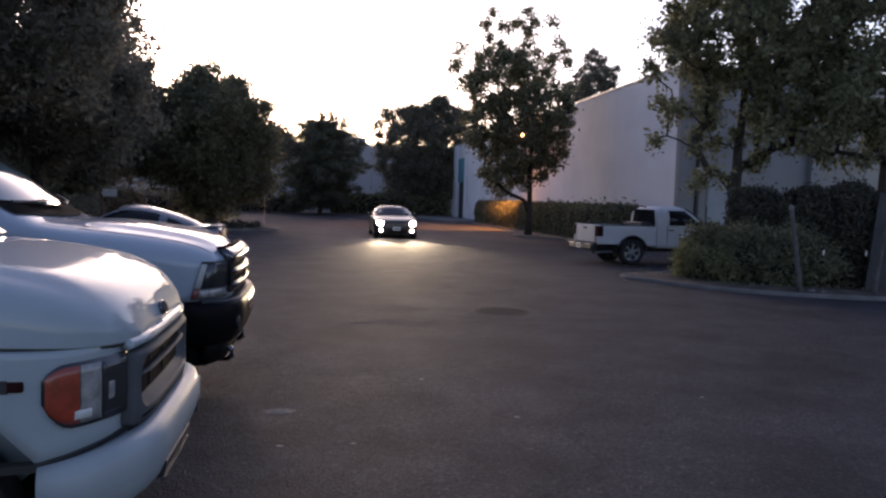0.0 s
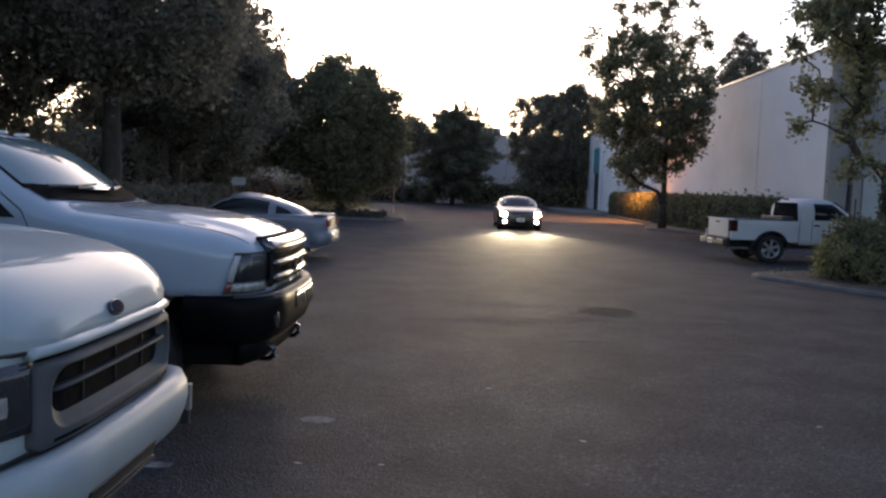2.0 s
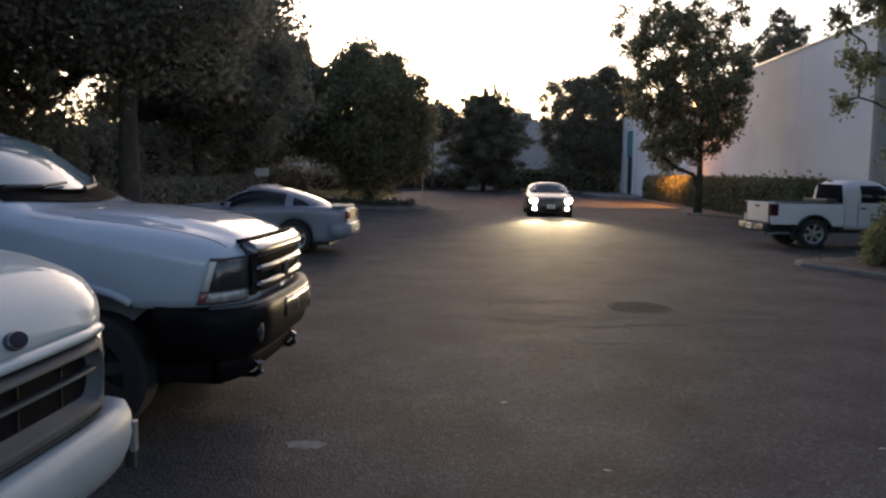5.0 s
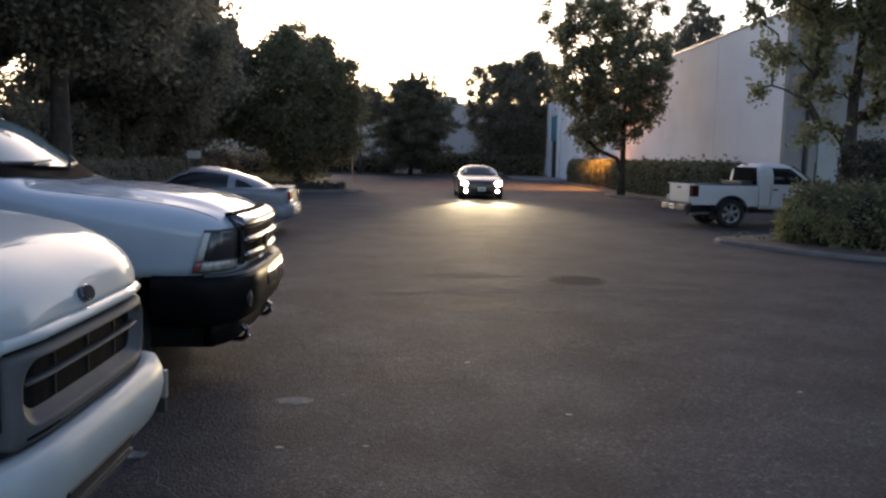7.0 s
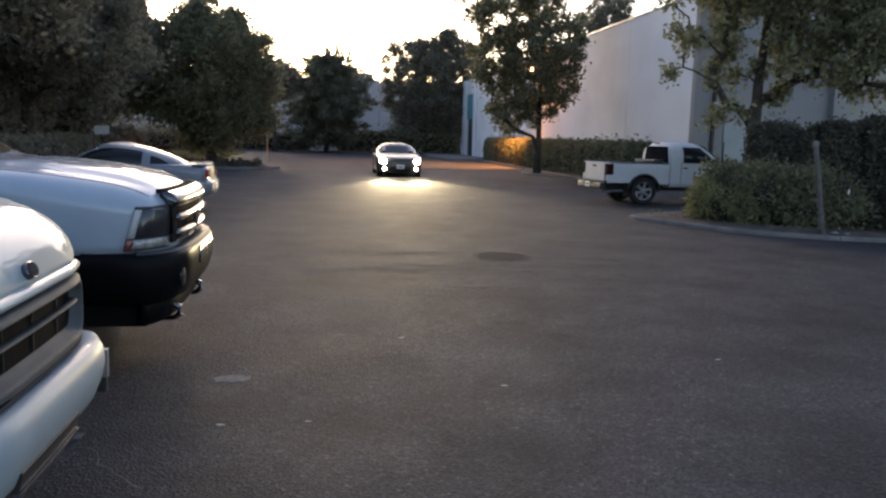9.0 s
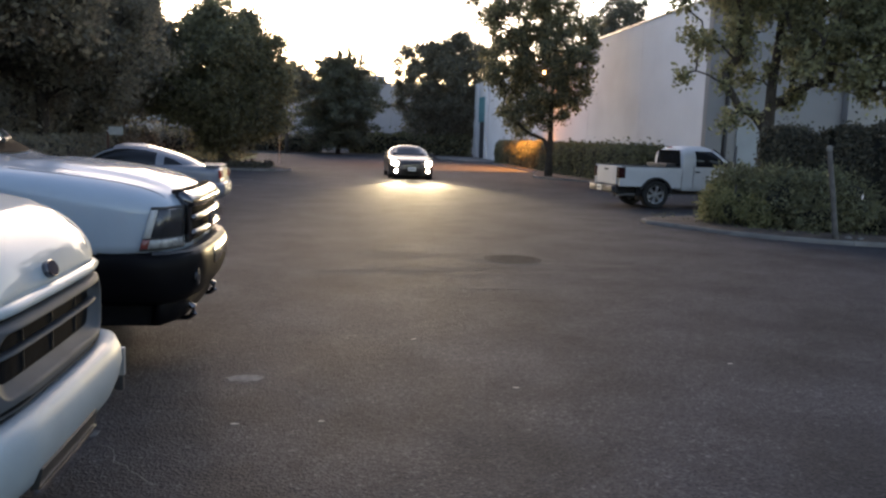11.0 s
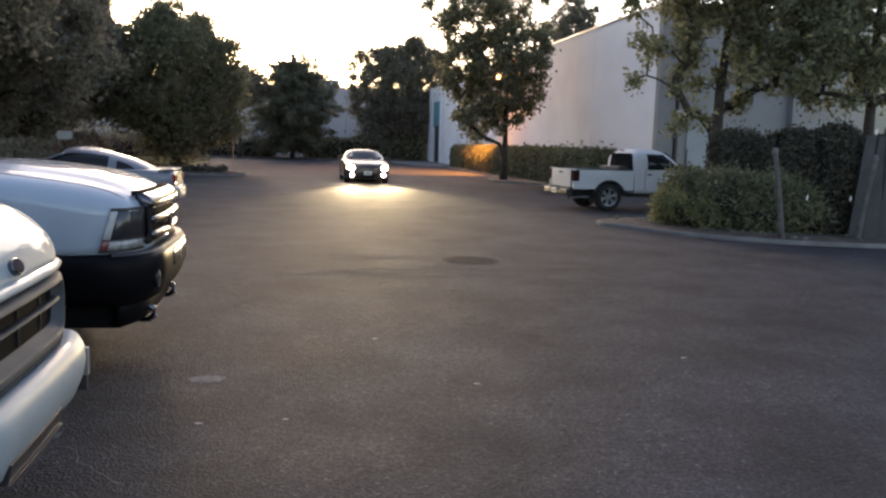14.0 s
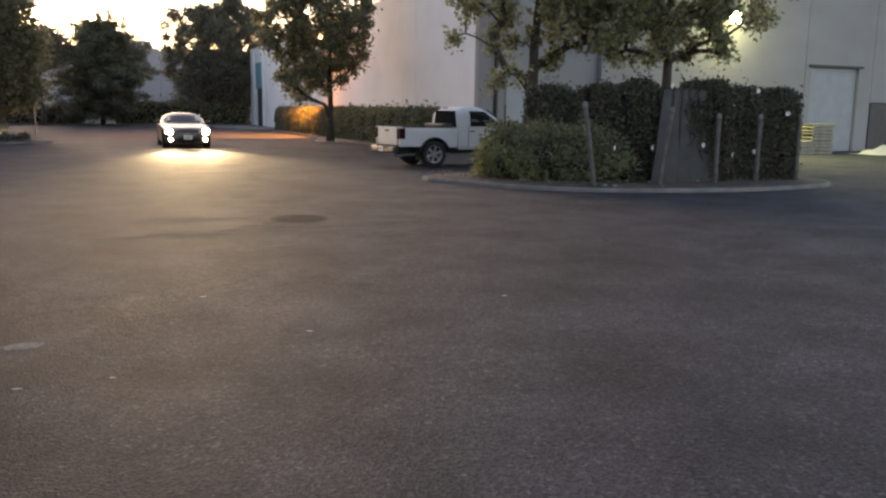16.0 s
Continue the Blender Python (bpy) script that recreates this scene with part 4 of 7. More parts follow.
# trees along the verge behind the parked cars
tree("verge_tree", "large rounded dark tree at the end of the verge", (-6.25, 44.5, 0.1), 8.6,
     [(0, 0, 4.3, 3.3, 3.2, 3.3), (0.2, 0, 6.9, 1.9, 1.9, 1.7), (-1.6, 0, 6.4, 1.7, 1.7, 1.3), (1.4, 0, 5.0, 2.0, 2.0, 2.3), (-2.2, 0, 4.5, 2.2, 2.2, 2.4), (0.6, -0.5, 2.4, 2.6, 2.4, 1.7)],
     0.24, 0.1, 80000, LEAF_OAK, 14, 330, 0.55, group="verge trees")
tree("verge_tree", "spreading dark tree shading the verge", (-11.4, 33.0, 0.1), 11.8,
     [(0, 0, 6.6, 4.2, 3.8, 3.2), (-0.6, 0, 9.0, 2.8, 2.8, 1.9), (-2.6, 0, 6.0, 2.6, 2.6, 2.8), (2.3, -0.5, 5.0, 2.3, 2.0, 2.2), (2.8, 0, 6.4, 1.5, 1.5, 1.3), (-1.5, 1, 3.6, 2.6, 2.4, 1.6)],
     0.27, 0.095, 68000, LEAF_DARK, 15, 300, 0.56, group="verge trees", gaps=((-4.4, 0, 4.8, 1.1),))
tree("verge_tree", "broad dense dark tree above the parked cars", (-8.9, 21.0, 0.1), 12.0,
     [(-1.1, 0, 6.8, 4.4, 4.4, 3.0), (-0.3, 0, 9.0, 3.2, 3.4, 2.4), (-3.5, 0, 7.2, 3.0, 3.0, 3.0), (1.7, 0.5, 5.6, 1.9, 2.2, 1.7), (-2.1, -2.0, 4.8, 2.0, 2.0, 1.2), (-3.1, 1.5, 4.4, 2.2, 2.2, 1.3), (-3.3, -0.8, 3.9, 1.3, 1.4, 1.2), (-4.6, 0.5, 4.4, 1.6, 1.6, 1.5)],
     0.3, 0.085, 98000, LEAF_DARK, 16, 380, 0.55, group="verge trees",
     gaps=((0.4, -3.0, 3.4, 0.66), (-0.35, -1.5, 3.5, 0.7), (-1.1, 0, 3.65, 0.74), (-1.8, 1.5, 3.8, 0.78), (-2.5, 3.0, 3.95, 0.82)))
tree("verge_tree", "broad dense dark tree above the parked cars", (-11.0, 10.5, 0.1), 11.5,
     [(0, 0, 6.8, 4.4, 4.4, 3.2), (1.6, 0.5, 8.6, 3.2, 3.4, 2.4), (-2.0, 0, 7.2, 3.0, 3.0, 3.0)],
     0.28, 0.11, 50000, LEAF_DARK, 17, 240, 0.7, group="verge trees")
for tx, ty, ts in ((-23.5, 25.0, 18), (-13.2, 43.5, 19), (-20.0, 16.0, 20), (-15.0, 56.0, 21)):
    tree("verge_tree", "dark tree standing back from the verge", (tx, ty, 0.1), 10.5,
         [(0, 0, 5.6, 4.4, 4.2, 4.0), (-2.0, 1, 5.8, 3.0, 3.0, 2.6), (1.5, 0, 4.6, 3.0, 3.0, 1.8)], 0.25, 0.16, 24000, LEAF_DARK, ts, 160, 0.85, group="verge trees")


def hedge(name, label, path, width, height, leaf, count, leaf_mat, seed, z0=0.08, wobble=0.12, category="hedge"):
    """A clipped mass of leaves along a line over a core dark with painted shade."""
    rnd = random.Random(seed)
    rg = np.random.default_rng(seed)
    line = rounded_line(path, 0.5)
    root = thing(name, (path[0][0], path[0][1], 0), label=label, category=category)
    o = Vector((path[0][0], path[0][1]))
    bm = bm_new()
    rings = []
    n = len(line)
    for k, p in enumerate(line):
        d = (line[min(k + 1, n - 1)] - line[max(k - 1, 0)]).normalized()
        s = Vector((-d.y, d.x))
        end = 0.65 if k in (0, n - 1) else 1.0
        w, h = width * 0.5 * 0.8 * end, (height - 0.1) * (0.93 if end < 1 else 1.0)
        ring = []
        for a, z in ((-1, z0), (-1.05, h * 0.5), (-0.9, h * 0.9), (-0.4, h), (0.4, h), (0.9, h * 0.9), (1.05, h * 0.5), (1, z0)):
            j = rnd.uniform(-wobble, wobble) * 0.5
            ring.append(bm.verts.new((p.x - o.x + s.x * (a * w + j), p.y - o.y + s.y * (a * w + j), max(z0, z + j * 0.6) if z > z0 else 0.0)))
        rings.append(ring)
    for r0, r1 in zip(rings, rings[1:]):
        for k in range(7):
            bm.faces.new((r0[k], r0[k + 1], r1[k + 1], r1[k]))
    bm.faces.new(rings[0])
    bm.faces.new(rings[-1])
    part("inner_mass", bm, SHADE_CORE, root)
    t = rg.random(count) * (n - 1)
    i = np.minimum(t.astype(int), n - 2)
    P = np.array([(p.x - o.x, p.y - o.y) for p in line])
    c = P[i] + (P[i + 1] - P[i]) * (t - i)[:, None]
    D = P[i + 1] - P[i]
    D /= np.linalg.norm(D, axis=1)[:, None]
    S = np.stack([-D[:, 1], D[:, 0]], 1)
    a = rg.random(count) * (height * 2 + width)
    wave = 1 + wobble * np.sin(t * 1.7 + seed) * 0.6 + wobble * np.sin(t * 4.3 + seed * 2) * 0.4
    w = width * 0.5 * wave
    off = np.where(a < height, -w, np.where(a < height + width, (a - height - width / 2) / (width / 2) * w, w))
    z = np.where(a < height, a, np.where(a < height + width, height, 2 * height + width - a))
    round_off = np.clip((z - height * 0.75) / (height * 0.25), 0, 1) ** 2
    off = off * (1 - 0.26 * round_off)
    z = z * wave ** 0.8
    out = np.stack([c[:, 0] + S[:, 0] * off, c[:, 1] + S[:, 1] * off, np.maximum(z, z0)], 1)
    out += rg.normal(size=out.shape) * leaf * np.array([0.9, 0.9, 0.75])
    stray = rg.random(count) < 0.09
    out[stray] += (np.stack([S[:, 0] * np.sign(off) * 0.5, S[:, 1] * np.sign(off) * 0.5, np.full(count, 0.8)], 1) * rg.exponential(leaf * 1.5, (count, 1)))[stray]
    out[:, 2] = np.maximum(out[:, 2], z0 + 0.02)
    ends = rg.random((count // 12, 3))
    for e, sgn in ((0, -1), (n - 1, 1)):
        p, d = line[e] - o, (line[min(e + 1, n - 1)] - line[max(e - 1, 0)]).normalized()
        q = np.stack([p.x + d.x * sgn * 0.05 - d.y * (ends[:, 0] - 0.5) * width, p.y + d.y * sgn * 0.05 + d.x * (ends[:, 0] - 0.5) * width, z0 + ends[:, 1] * height * 0.95], 1)
        out = np.concatenate([out, q + rg.normal(size=q.shape) * leaf])
    placed("foliage", leaves_mesh("foliage", out, leaf, seed), leaf_mat, root)
    return root


hedge("hedge", "long clipped green hedge below the warehouse wall", [(12.0, 31.0), (11.95, 40), (12.0, 50), (12.0, 60.2)], 1.3, 1.6, 0.07, 26000, LEAF_HEDGE, 31)
def bush(label, base, lobes, leaf, count, clumps, leaf_mat, seed, clump_r=0.2):
    """An unclipped shrub: stems from the ground carry many leaf clumps in overlapping lobes (dx, dy, z, rx, ry, rz)."""
    rnd = random.Random(seed)
    rg = np.random.default_rng(seed)
    root = thing("shrub", base, label=label, category="shrub")
    vol = [a[3] * a[4] * a[5] for a in lobes]
    spots = []
    while len(spots) < clumps:
        a = rnd.choices(lobes, vol)[0]
        d = Vector((rnd.gauss(0, 1), rnd.gauss(0, 1), rnd.gauss(0, 1))).normalized() * rnd.uniform(0.45, 1.0)
        q = Vector((a[0] + d.x * a[3], a[1] + d.y * a[4], a[2] + d.z * a[5]))
        if q.z > 0.12:
            spots.append(q)
    bm = bm_new()
    for q in spots[::max(1, clumps // 24)]:
        o = Vector((q.x * 0.55, q.y * 0.55, 0))
        m = o.lerp(q, 0.55) + Vector((rnd.uniform(-0.06, 0.06), rnd.uniform(-0.06, 0.06), 0.08))
        tube(bm, [o, m, q], [0.018, 0.012, 0.004], 5)
    part("stem_frame", bm, BARK, root)
    bm = bm_new()
    for a in lobes:
        r = bmesh.ops.create_icosphere(bm, subdivisions=2, radius=1.0)
        for v in r["verts"]:
            k = 0.72 + 0.12 * noise.noise(v.co * 2.3 + Vector((a[0], a[1], seed)))
            v.co = Vector((a[0] + v.co.x * a[3] * k, a[1] + v.co.y * a[4] * k, max(0.03, a[2] + v.co.z * a[5] * k)))
    # solid core, its near-black tone painted as the shrub's inner shade
    part("inner_mass", bm, SHADE_CORE, root)
    cs = []
    for q in spots:
        n = count // clumps
        r = clump_r * rnd.uniform(0.6, 1.3)
        cs.append(rg.normal(size=(n, 3)) * r * np.array([0.6, 0.6, 0.5]) + np.array(q))
    cs = np.concatenate(cs)
    cs[:, 2] = np.maximum(cs[:, 2], 0.04)
    placed("foliage", leaves_mesh("foliage", cs, leaf, seed), leaf_mat, root)


bush("grey-green leafy shrub at the tip of the island", (8.7, 16.6, 0.1),
     [(-0.2, 0.5, 0.62, 0.62, 0.6, 0.6), (0.1, -0.1, 0.62, 0.66, 0.6, 0.62), (0.5, -0.6, 0.6, 0.55, 0.55, 0.58), (0.1, -0.5, 0.35, 0.5, 0.5, 0.36)], 0.04, 26000, 300, LEAF_SHRUB, 32)
bush("shrub at the kerb, headlight glow put into its yellow-green leaves", (8.1, 16.5, 0.1),
     [(-0.15, 0.35, 0.45, 0.38, 0.4, 0.5), (0.0, -0.1, 0.4, 0.36, 0.4, 0.42), (0.3, -0.5, 0.3, 0.36, 0.36, 0.34)], 0.035, 11000, 130, LEAF_HEADLIT, 42, 0.16)
bush("loose darker green shrub along the island kerb", (9.5, 15.5, 0.1),
     [(-0.55, 0.4, 0.62, 0.6, 0.6, 0.62), (0.0, 0.0, 0.66, 0.62, 0.6, 0.62), (0.5, -0.25, 0.55, 0.6, 0.5, 0.58), (-0.2, -0.3, 0.35, 0.5, 0.4, 0.36)], 0.04, 26000, 300, LEAF_HEDGE, 33)
hedge("hedge", "tall dark vine-covered hedge behind the wooden posts", [(9.5, 17.3), (10.3, 16.3), (11.5, 15.6), (13.0, 15.4), (14.95, 15.5)], 1.6, 2.15, 0.042, 80000, LEAF_VINE, 34, wobble=0.13)
hedge("hedge", "dark low hedge behind the parked cars", [(-9.6, 4), (-9.6, 14), (-9.7, 24), (-10.2, 36)], 1.2, 1.25, 0.085, 16000, LEAF_DARK, 35)
hedge("hedge", "dark clipped hedge at the far kerb", [(-15, 73.6), (-9, 77.0), (-2.5, 79.8)], 1.4, 1.5, 0.16, 6000, LEAF_DARK, 36)
hedge("hedge", "clipped hedge before the far hall", [(1.2, 80.9), (6, 81.2), (12.4, 80.8)], 1.6, 1.9, 0.16, 5500, LEAF_HEDGE, 37)
hedge("shrub", "dark bushes under the spreading verge trees", [(-12.5, 12), (-13.2, 24), (-12.8, 34)], 2.6, 2.7, 0.1, 34000, LEAF_DARK, 38, category="shrub", wobble=0.3)
hedge("shrub", "low dark thicket beyond the lawn", [(-30, 60), (-20, 65), (-12, 68.5), (-8.6, 70)], 3.0, 1.5, 0.14, 12000, LEAF_DARK, 39, category="shrub", wobble=0.3)
hedge("shrub", "dark bushes deep under the verge trees", [(-14.5, 33), (-15.0, 42), (-12.5, 52)], 2.6, 1.4, 0.13, 20000, LEAF_DARK, 40, category="shrub", wobble=0.3)

hedge("ground_cover", "low dark ground cover on the kerbed tree island", [(-9.5, 40.2), (-6.5, 40.1), (-3.6, 40.1)], 2.6, 0.24, 0.06, 9000, LEAF_VINE, 43, category="ground cover", wobble=0.3)
rg = np.random.default_rng(77)
tuft = np.stack([rg.uniform(-20, -6.4, 9000), rg.uniform(50, 65, 9000), np.full(9000, 0.14)], 1)
tagged(placed("grass", leaves_mesh("grass", tuft, 0.09, 77), LEAF_SHRUB), "short green grass on the lawn", "grass", kind="stuff")
fall = np.stack([rg.uniform(6.9, 15.5, 900), rg.uniform(14.4, 18.6, 900), np.full(900, 0.155)], 1)
fall = fall[(fall[:, 1] - 13.9) > np.maximum(0, (9.0 - fall[:, 0]) * 1.5)]
tagged(placed("fallen_leaves", leaves_mesh("fallen_leaves", fall, 0.035, 78), LEAF_SHRUB), "dry fallen leaves on the island earth", "leaf litter", kind="stuff")


# ---- posts, panel, pallets ----
def fence_post(x, y, h, lean, r=0.048):
    p = thing("wooden_post", (x, y, 0.1), label="weathered round wooden post standing at the kerb", category="post", group="posts along the kerb")
    bm = bm_new()
    tube(bm, [(0, 0, -0.02), (lean * 0.1, 0, 0.12), (lean * 0.5, 0.0, h * 0.5), (lean, 0, h - 0.03), (lean, 0, h)], [r * 1.5, r * 1.1, r, r * 1.02, r * 0.8], 12)
    part("shaft", bm, WOOD_GREY, p, smooth=True)
    part("cap", lathe(bm_new(), [(r * 1.12, 0.0), (r * 1.15, 0.05), (r * 0.9, 0.09), (0.01, 0.11)], (lean, 0, h - 0.06), "Z", 14), CONCRETE, p)


for px, py, ph, pl in ((9.1, 14.25, 1.7, -0.3), (10.76, 14.3, 1.62, 0.26), (12.2, 14.2, 1.5, 0.0), (13.4, 14.25, 1.5, 0.02), (14.95, 14.6, 1.5, 0.0)):
    fence_post(px, py, ph, pl)
pn = thing("leaning_panel", (11.75, 14.62, 0.1), 3, "weathered dark grey board panel leaning against the hedge", "panel")
for k in range(5):
    x0, x1 = -1.05 + k * 0.37, -0.7 + k * 0.37
    tx0, tx1 = max(-0.65, x0 * 0.6), max(-0.5, x1 * 0.62 + 0.12)
    bm = bm_new()
    a = [bm.verts.new(q) for q in ((x0, -0.08, 0), (x1 + 0.005, -0.08, 0), (tx1, 0.16, 2.05), (tx0, 0.16, 2.05))]
    c = [bm.verts.new(v.co + Vector((0, 0.022, 0))) for v in a]
    bm.faces.new(a), bm.faces.new(c)
    for i in range(4):
        bm.faces.new((a[i], a[(i + 1) % 4], c[(i + 1) % 4], c[i]))
    part("board", bm, PANEL_GREY, pn)
part("batten", boxed((-0.75, 0.1, 1.2), (0.6, 0.13, 1.3)), PANEL_GREY, pn)
rnd = random.Random(5)
for k in range(9):
    bx, bz = rnd.uniform(9.6, 14.8), rnd.uniform(0.5, 2.3)
    f = thing("blossom", (bx, 14.52 + rnd.uniform(-0.06, 0.05), bz), rnd.uniform(-45, 45), "pale pink blossom on the dark vine hedge", "flower", "blossoms on the hedge")
    bm = bm_new()
    for j in range(5):
        a = j * math.tau / 5
        panel(bm, [(0, -0.03, 0), (0.045 * math.cos(a - 0.55), -0.05, 0.045 * math.sin(a - 0.55)), (0.066 * math.cos(a), -0.055, 0.066 * math.sin(a)), (0.045 * math.cos(a + 0.55), -0.05, 0.045 * math.sin(a + 0.55))], 0.003, 0.0, 1, 1)
    part("petals", bm, BLOSSOM, f)


def pallet(x, y, z, turn, tone=PALLET_WOOD):
    p = thing("pallet", (x, y, z), turn, "pale wooden pallet stacked in the yard", "pallet", "pallets in the yard")
    for k in range(7):
        part("top_board", boxed((-0.6 + k * 0.185, -0.5, 0.12), (-0.5 + k * 0.185, 0.5, 0.14)), tone, p)
    for k in range(3):
        part("bottom_board", boxed((-0.6 + k * 0.55, -0.5, 0.0), (-0.5 + k * 0.55, 0.5, 0.02)), tone, p)
    for yy in (-0.5, -0.02, 0.46):
        part("stringer", boxed((-0.6, yy, 0.02), (0.61, yy + 0.04, 0.12)), tone, p)
    return p


for k in range(9):
    pallet(28.35 + (k % 3) * 0.03, 26.9 + (k % 2) * 0.05, 0.145 * k, (k * 37) % 7 - 3)
for k in range(4):
    pallet(27.05, 26.7, 0.145 * k, (k * 23) % 9 - 4)
tp = thing("tarpaulin", (31.6, 26.0, 0), label="pale tarpaulin heap lying on the yard", category="tarpaulin")
bm = bm_new()
rnd = random.Random(9)
rows = []
for j in range(13):
    row = []
    for i in range(17):
        u, v = i / 16 * 2 - 1, j / 12 * 2 - 1
        h = max(0.0, 1 - (u * u + v * v)) * 0.42 * (0.7 + 0.6 * noise.noise(Vector((u * 2.2, v * 2.2, 3))))
        row.append(bm.verts.new((u * 1.25, v * 0.8, 0.01 + max(0, h))))
    rows.append(row)
for j in range(12):
    for i in range(16):
        bm.faces.new((rows[j][i], rows[j][i + 1], rows[j + 1][i + 1], rows[j + 1][i]))
part("sheet", bm, TARP, tp, smooth=True)
sg = thing("small_sign", (-7.97, 30.0, 0.0), 15, "small blank white sign hung beside a rusty post", "sign")
part("post", tube(bm_new(), [(-0.27, 0, 0), (-0.27, 0, 1.72)], 0.028, 8), RUSTY, sg, "rust-brown steel post")
part("plate", boxed((-0.25, -0.04, 1.5), (0.23, -0.026, 1.78), 0.004), SIGN_WHITE, sg)
part("bracket", boxed((-0.29, -0.028, 1.6), (-0.2, -0.02, 1.66)), STEEL, sg)
sg = thing("small_sign", (-3.75, 50.0, 0.0), 8, "small blank pale sign on a thin post at the lawn", "sign")
part("post", tube(bm_new(), [(0, 0, 0), (0, 0, 2.42)], 0.03, 8), STEEL, sg)
part("plate", boxed((-0.2, -0.045, 1.75), (0.2, -0.03, 2.42), 0.004), SIGN_WHITE, sg)
for px, py in ((8.35, 17.0), (8.05, 16.3)):
    st = thing("thin_stake", (px, py, 0.08), label="thin steel stake standing in the shrub", category="stake")
    part("rod", tube(bm_new(), [(0, 0, 0), (0.01, 0, 1.7 if px > 8.2 else 0.9)], 0.018, 6), DARK_STEEL, st)
for k, (sx, sy, sr) in enumerate(((9.35, 14.25, 0.06), (9.5, 14.12, 0.045), (9.62, 14.2, 0.035), (10.6, 13.95, 0.03))):
    rock = thing("stone", (sx, sy, 0.11), label="small pale stone lying by the kerb post", category="stone", group="stones by the kerb")
    bm = bm_new()
    r = bmesh.ops.create_icosphere(bm, subdivisions=2, radius=1.0)
    for q in r["verts"]:
        f = 1 + 0.25 * noise.noise(q.co * 1.6 + Vector((k * 3.0, 0, 0)))
        q.co = Vector((q.co.x * sr * 1.3 * f, q.co.y * sr * f, max(-0.2, q.co.z) * sr * 0.7 * f))
    part("stone_body", bm, CONCRETE, rock, smooth=True)


# ---- vehicles: x forward from the nose, y to the left, z up ----
def sweep(bm, plan, prof, closed=True):
    """Carries an outline of (outward, z) pairs along plan points (x, y)."""
    pts = [Vector(p) for p in plan]
    n = len(pts)
    rings = []
    for i, p in enumerate(pts):
        d = (pts[min(i + 1, n - 1)] - pts[max(i - 1, 0)]).normalized()
        out = Vector((d.y, -d.x))
        rings.append([bm.verts.new((p.x + out.x * o, p.y + out.y * o, z)) for o, z in prof])
    m = len(prof)
    for r0, r1 in zip(rings, rings[1:]):
        for k in range(m if closed else m - 1):
            bm.faces.new((r0[k], r0[(k + 1) % m], r1[(k + 1) % m], r1[k]))
    if closed:
        bm.faces.new(rings[0])
        bm.faces.new(rings[-1])
    return bm


def bow(table, a, b, n=24):
    """Plan points of a nose from y = a to y = b; table gives x against the distance from the middle."""
    f = curve(table)
    return [(f(abs(y)), y) for y in spread(a, b, n)]


def ribbon(z0, z1, depth, back=0.02, chamfer=0.006):
    return [(-back, z0), (depth - chamfer, z0), (depth, z0 + chamfer), (depth, z1 - chamfer), (depth - chamfer, z1), (-back, z1)]


def wheel(car, x, y, r, width=0.22, spokes=5, rim=0.66, metal=None):
    """Tyre and rim; y is the outer face's side."""
    s = 1 if y > 0 else -1
    w = part("wheel", lathe(bm_new(), [(r * 0.3, -s * width * 0.42), (r * rim * 0.9, -s * width * 0.36), (r * rim * 0.92, s * width * 0.1), (r * 0.2, s * width * 0.12)], axis="Y", seg=24), DARK_STEEL, car)
    w.location = (x, y - s * width / 2, r)
    prof = [(r * rim, -width / 2), (r * 0.93, -width / 2), (r, -width * 0.36), (r, width * 0.36), (r * 0.93, width / 2), (r * (rim + 0.06), width / 2), (r * rim, width * 0.4), (r * rim * 0.97, 0.0), (r * rim, -width / 2)]
    part("tyre", lathe(bm_new(), prof, axis="Y", seg=36, caps=False), RUBBER, w)
    bm = bm_new()
    lathe(bm, [(r * rim, s * width * 0.44), (r * rim * 0.93, s * width * 0.42), (r * rim * 0.9, s * width * 0.2)], axis="Y", seg=32, caps=False)
    lathe(bm, [(r * 0.17, s * width * 0.2), (r * 0.16, s * width * 0.36), (0.01, s * width * 0.38)], axis="Y", seg=16)
    for k in range(spokes):
        a = k * math.tau / spokes + 0.3
        c, q = Vector((math.cos(a), 0, math.sin(a))), Vector((-math.sin(a), 0, math.cos(a)))
        h0, h1 = Vector((0, s * width * 0.22, 0)), Vector((0, s * width * 0.36, 0))
        quad = [c * r * 0.12 - q * r * 0.07, c * r * 0.12 + q * r * 0.07, c * r * rim * 0.92 + q * r * 0.11, c * r * rim * 0.92 - q * r * 0.11]
        lo = [bm.verts.new(v + h0) for v in quad]
        hi = [bm.verts.new(v + h1) for v in quad]
        bm.faces.new(hi)
        for i in range(4):
            bm.faces.new((lo[i], lo[(i + 1) % 4], hi[(i + 1) % 4], hi[i]))
    part("rim", bm, metal or ALLOY, w)
    return w


def plate(car, x, z, facing, wide=0.30):
    """Number plate with plain bars in place of the characters."""
    p = part("number_plate", boxed((x - 0.006, -wide / 2, z), (x + 0.006, wide / 2, z + 0.15), 0.004), PLATE, car)
    xx = x + facing * 0.009
    part("plate_bar", boxed((min(xx, x), -wide * 0.36, z + 0.05), (max(xx, x), wide * 0.36, z + 0.10)), PLATE_INK, p)


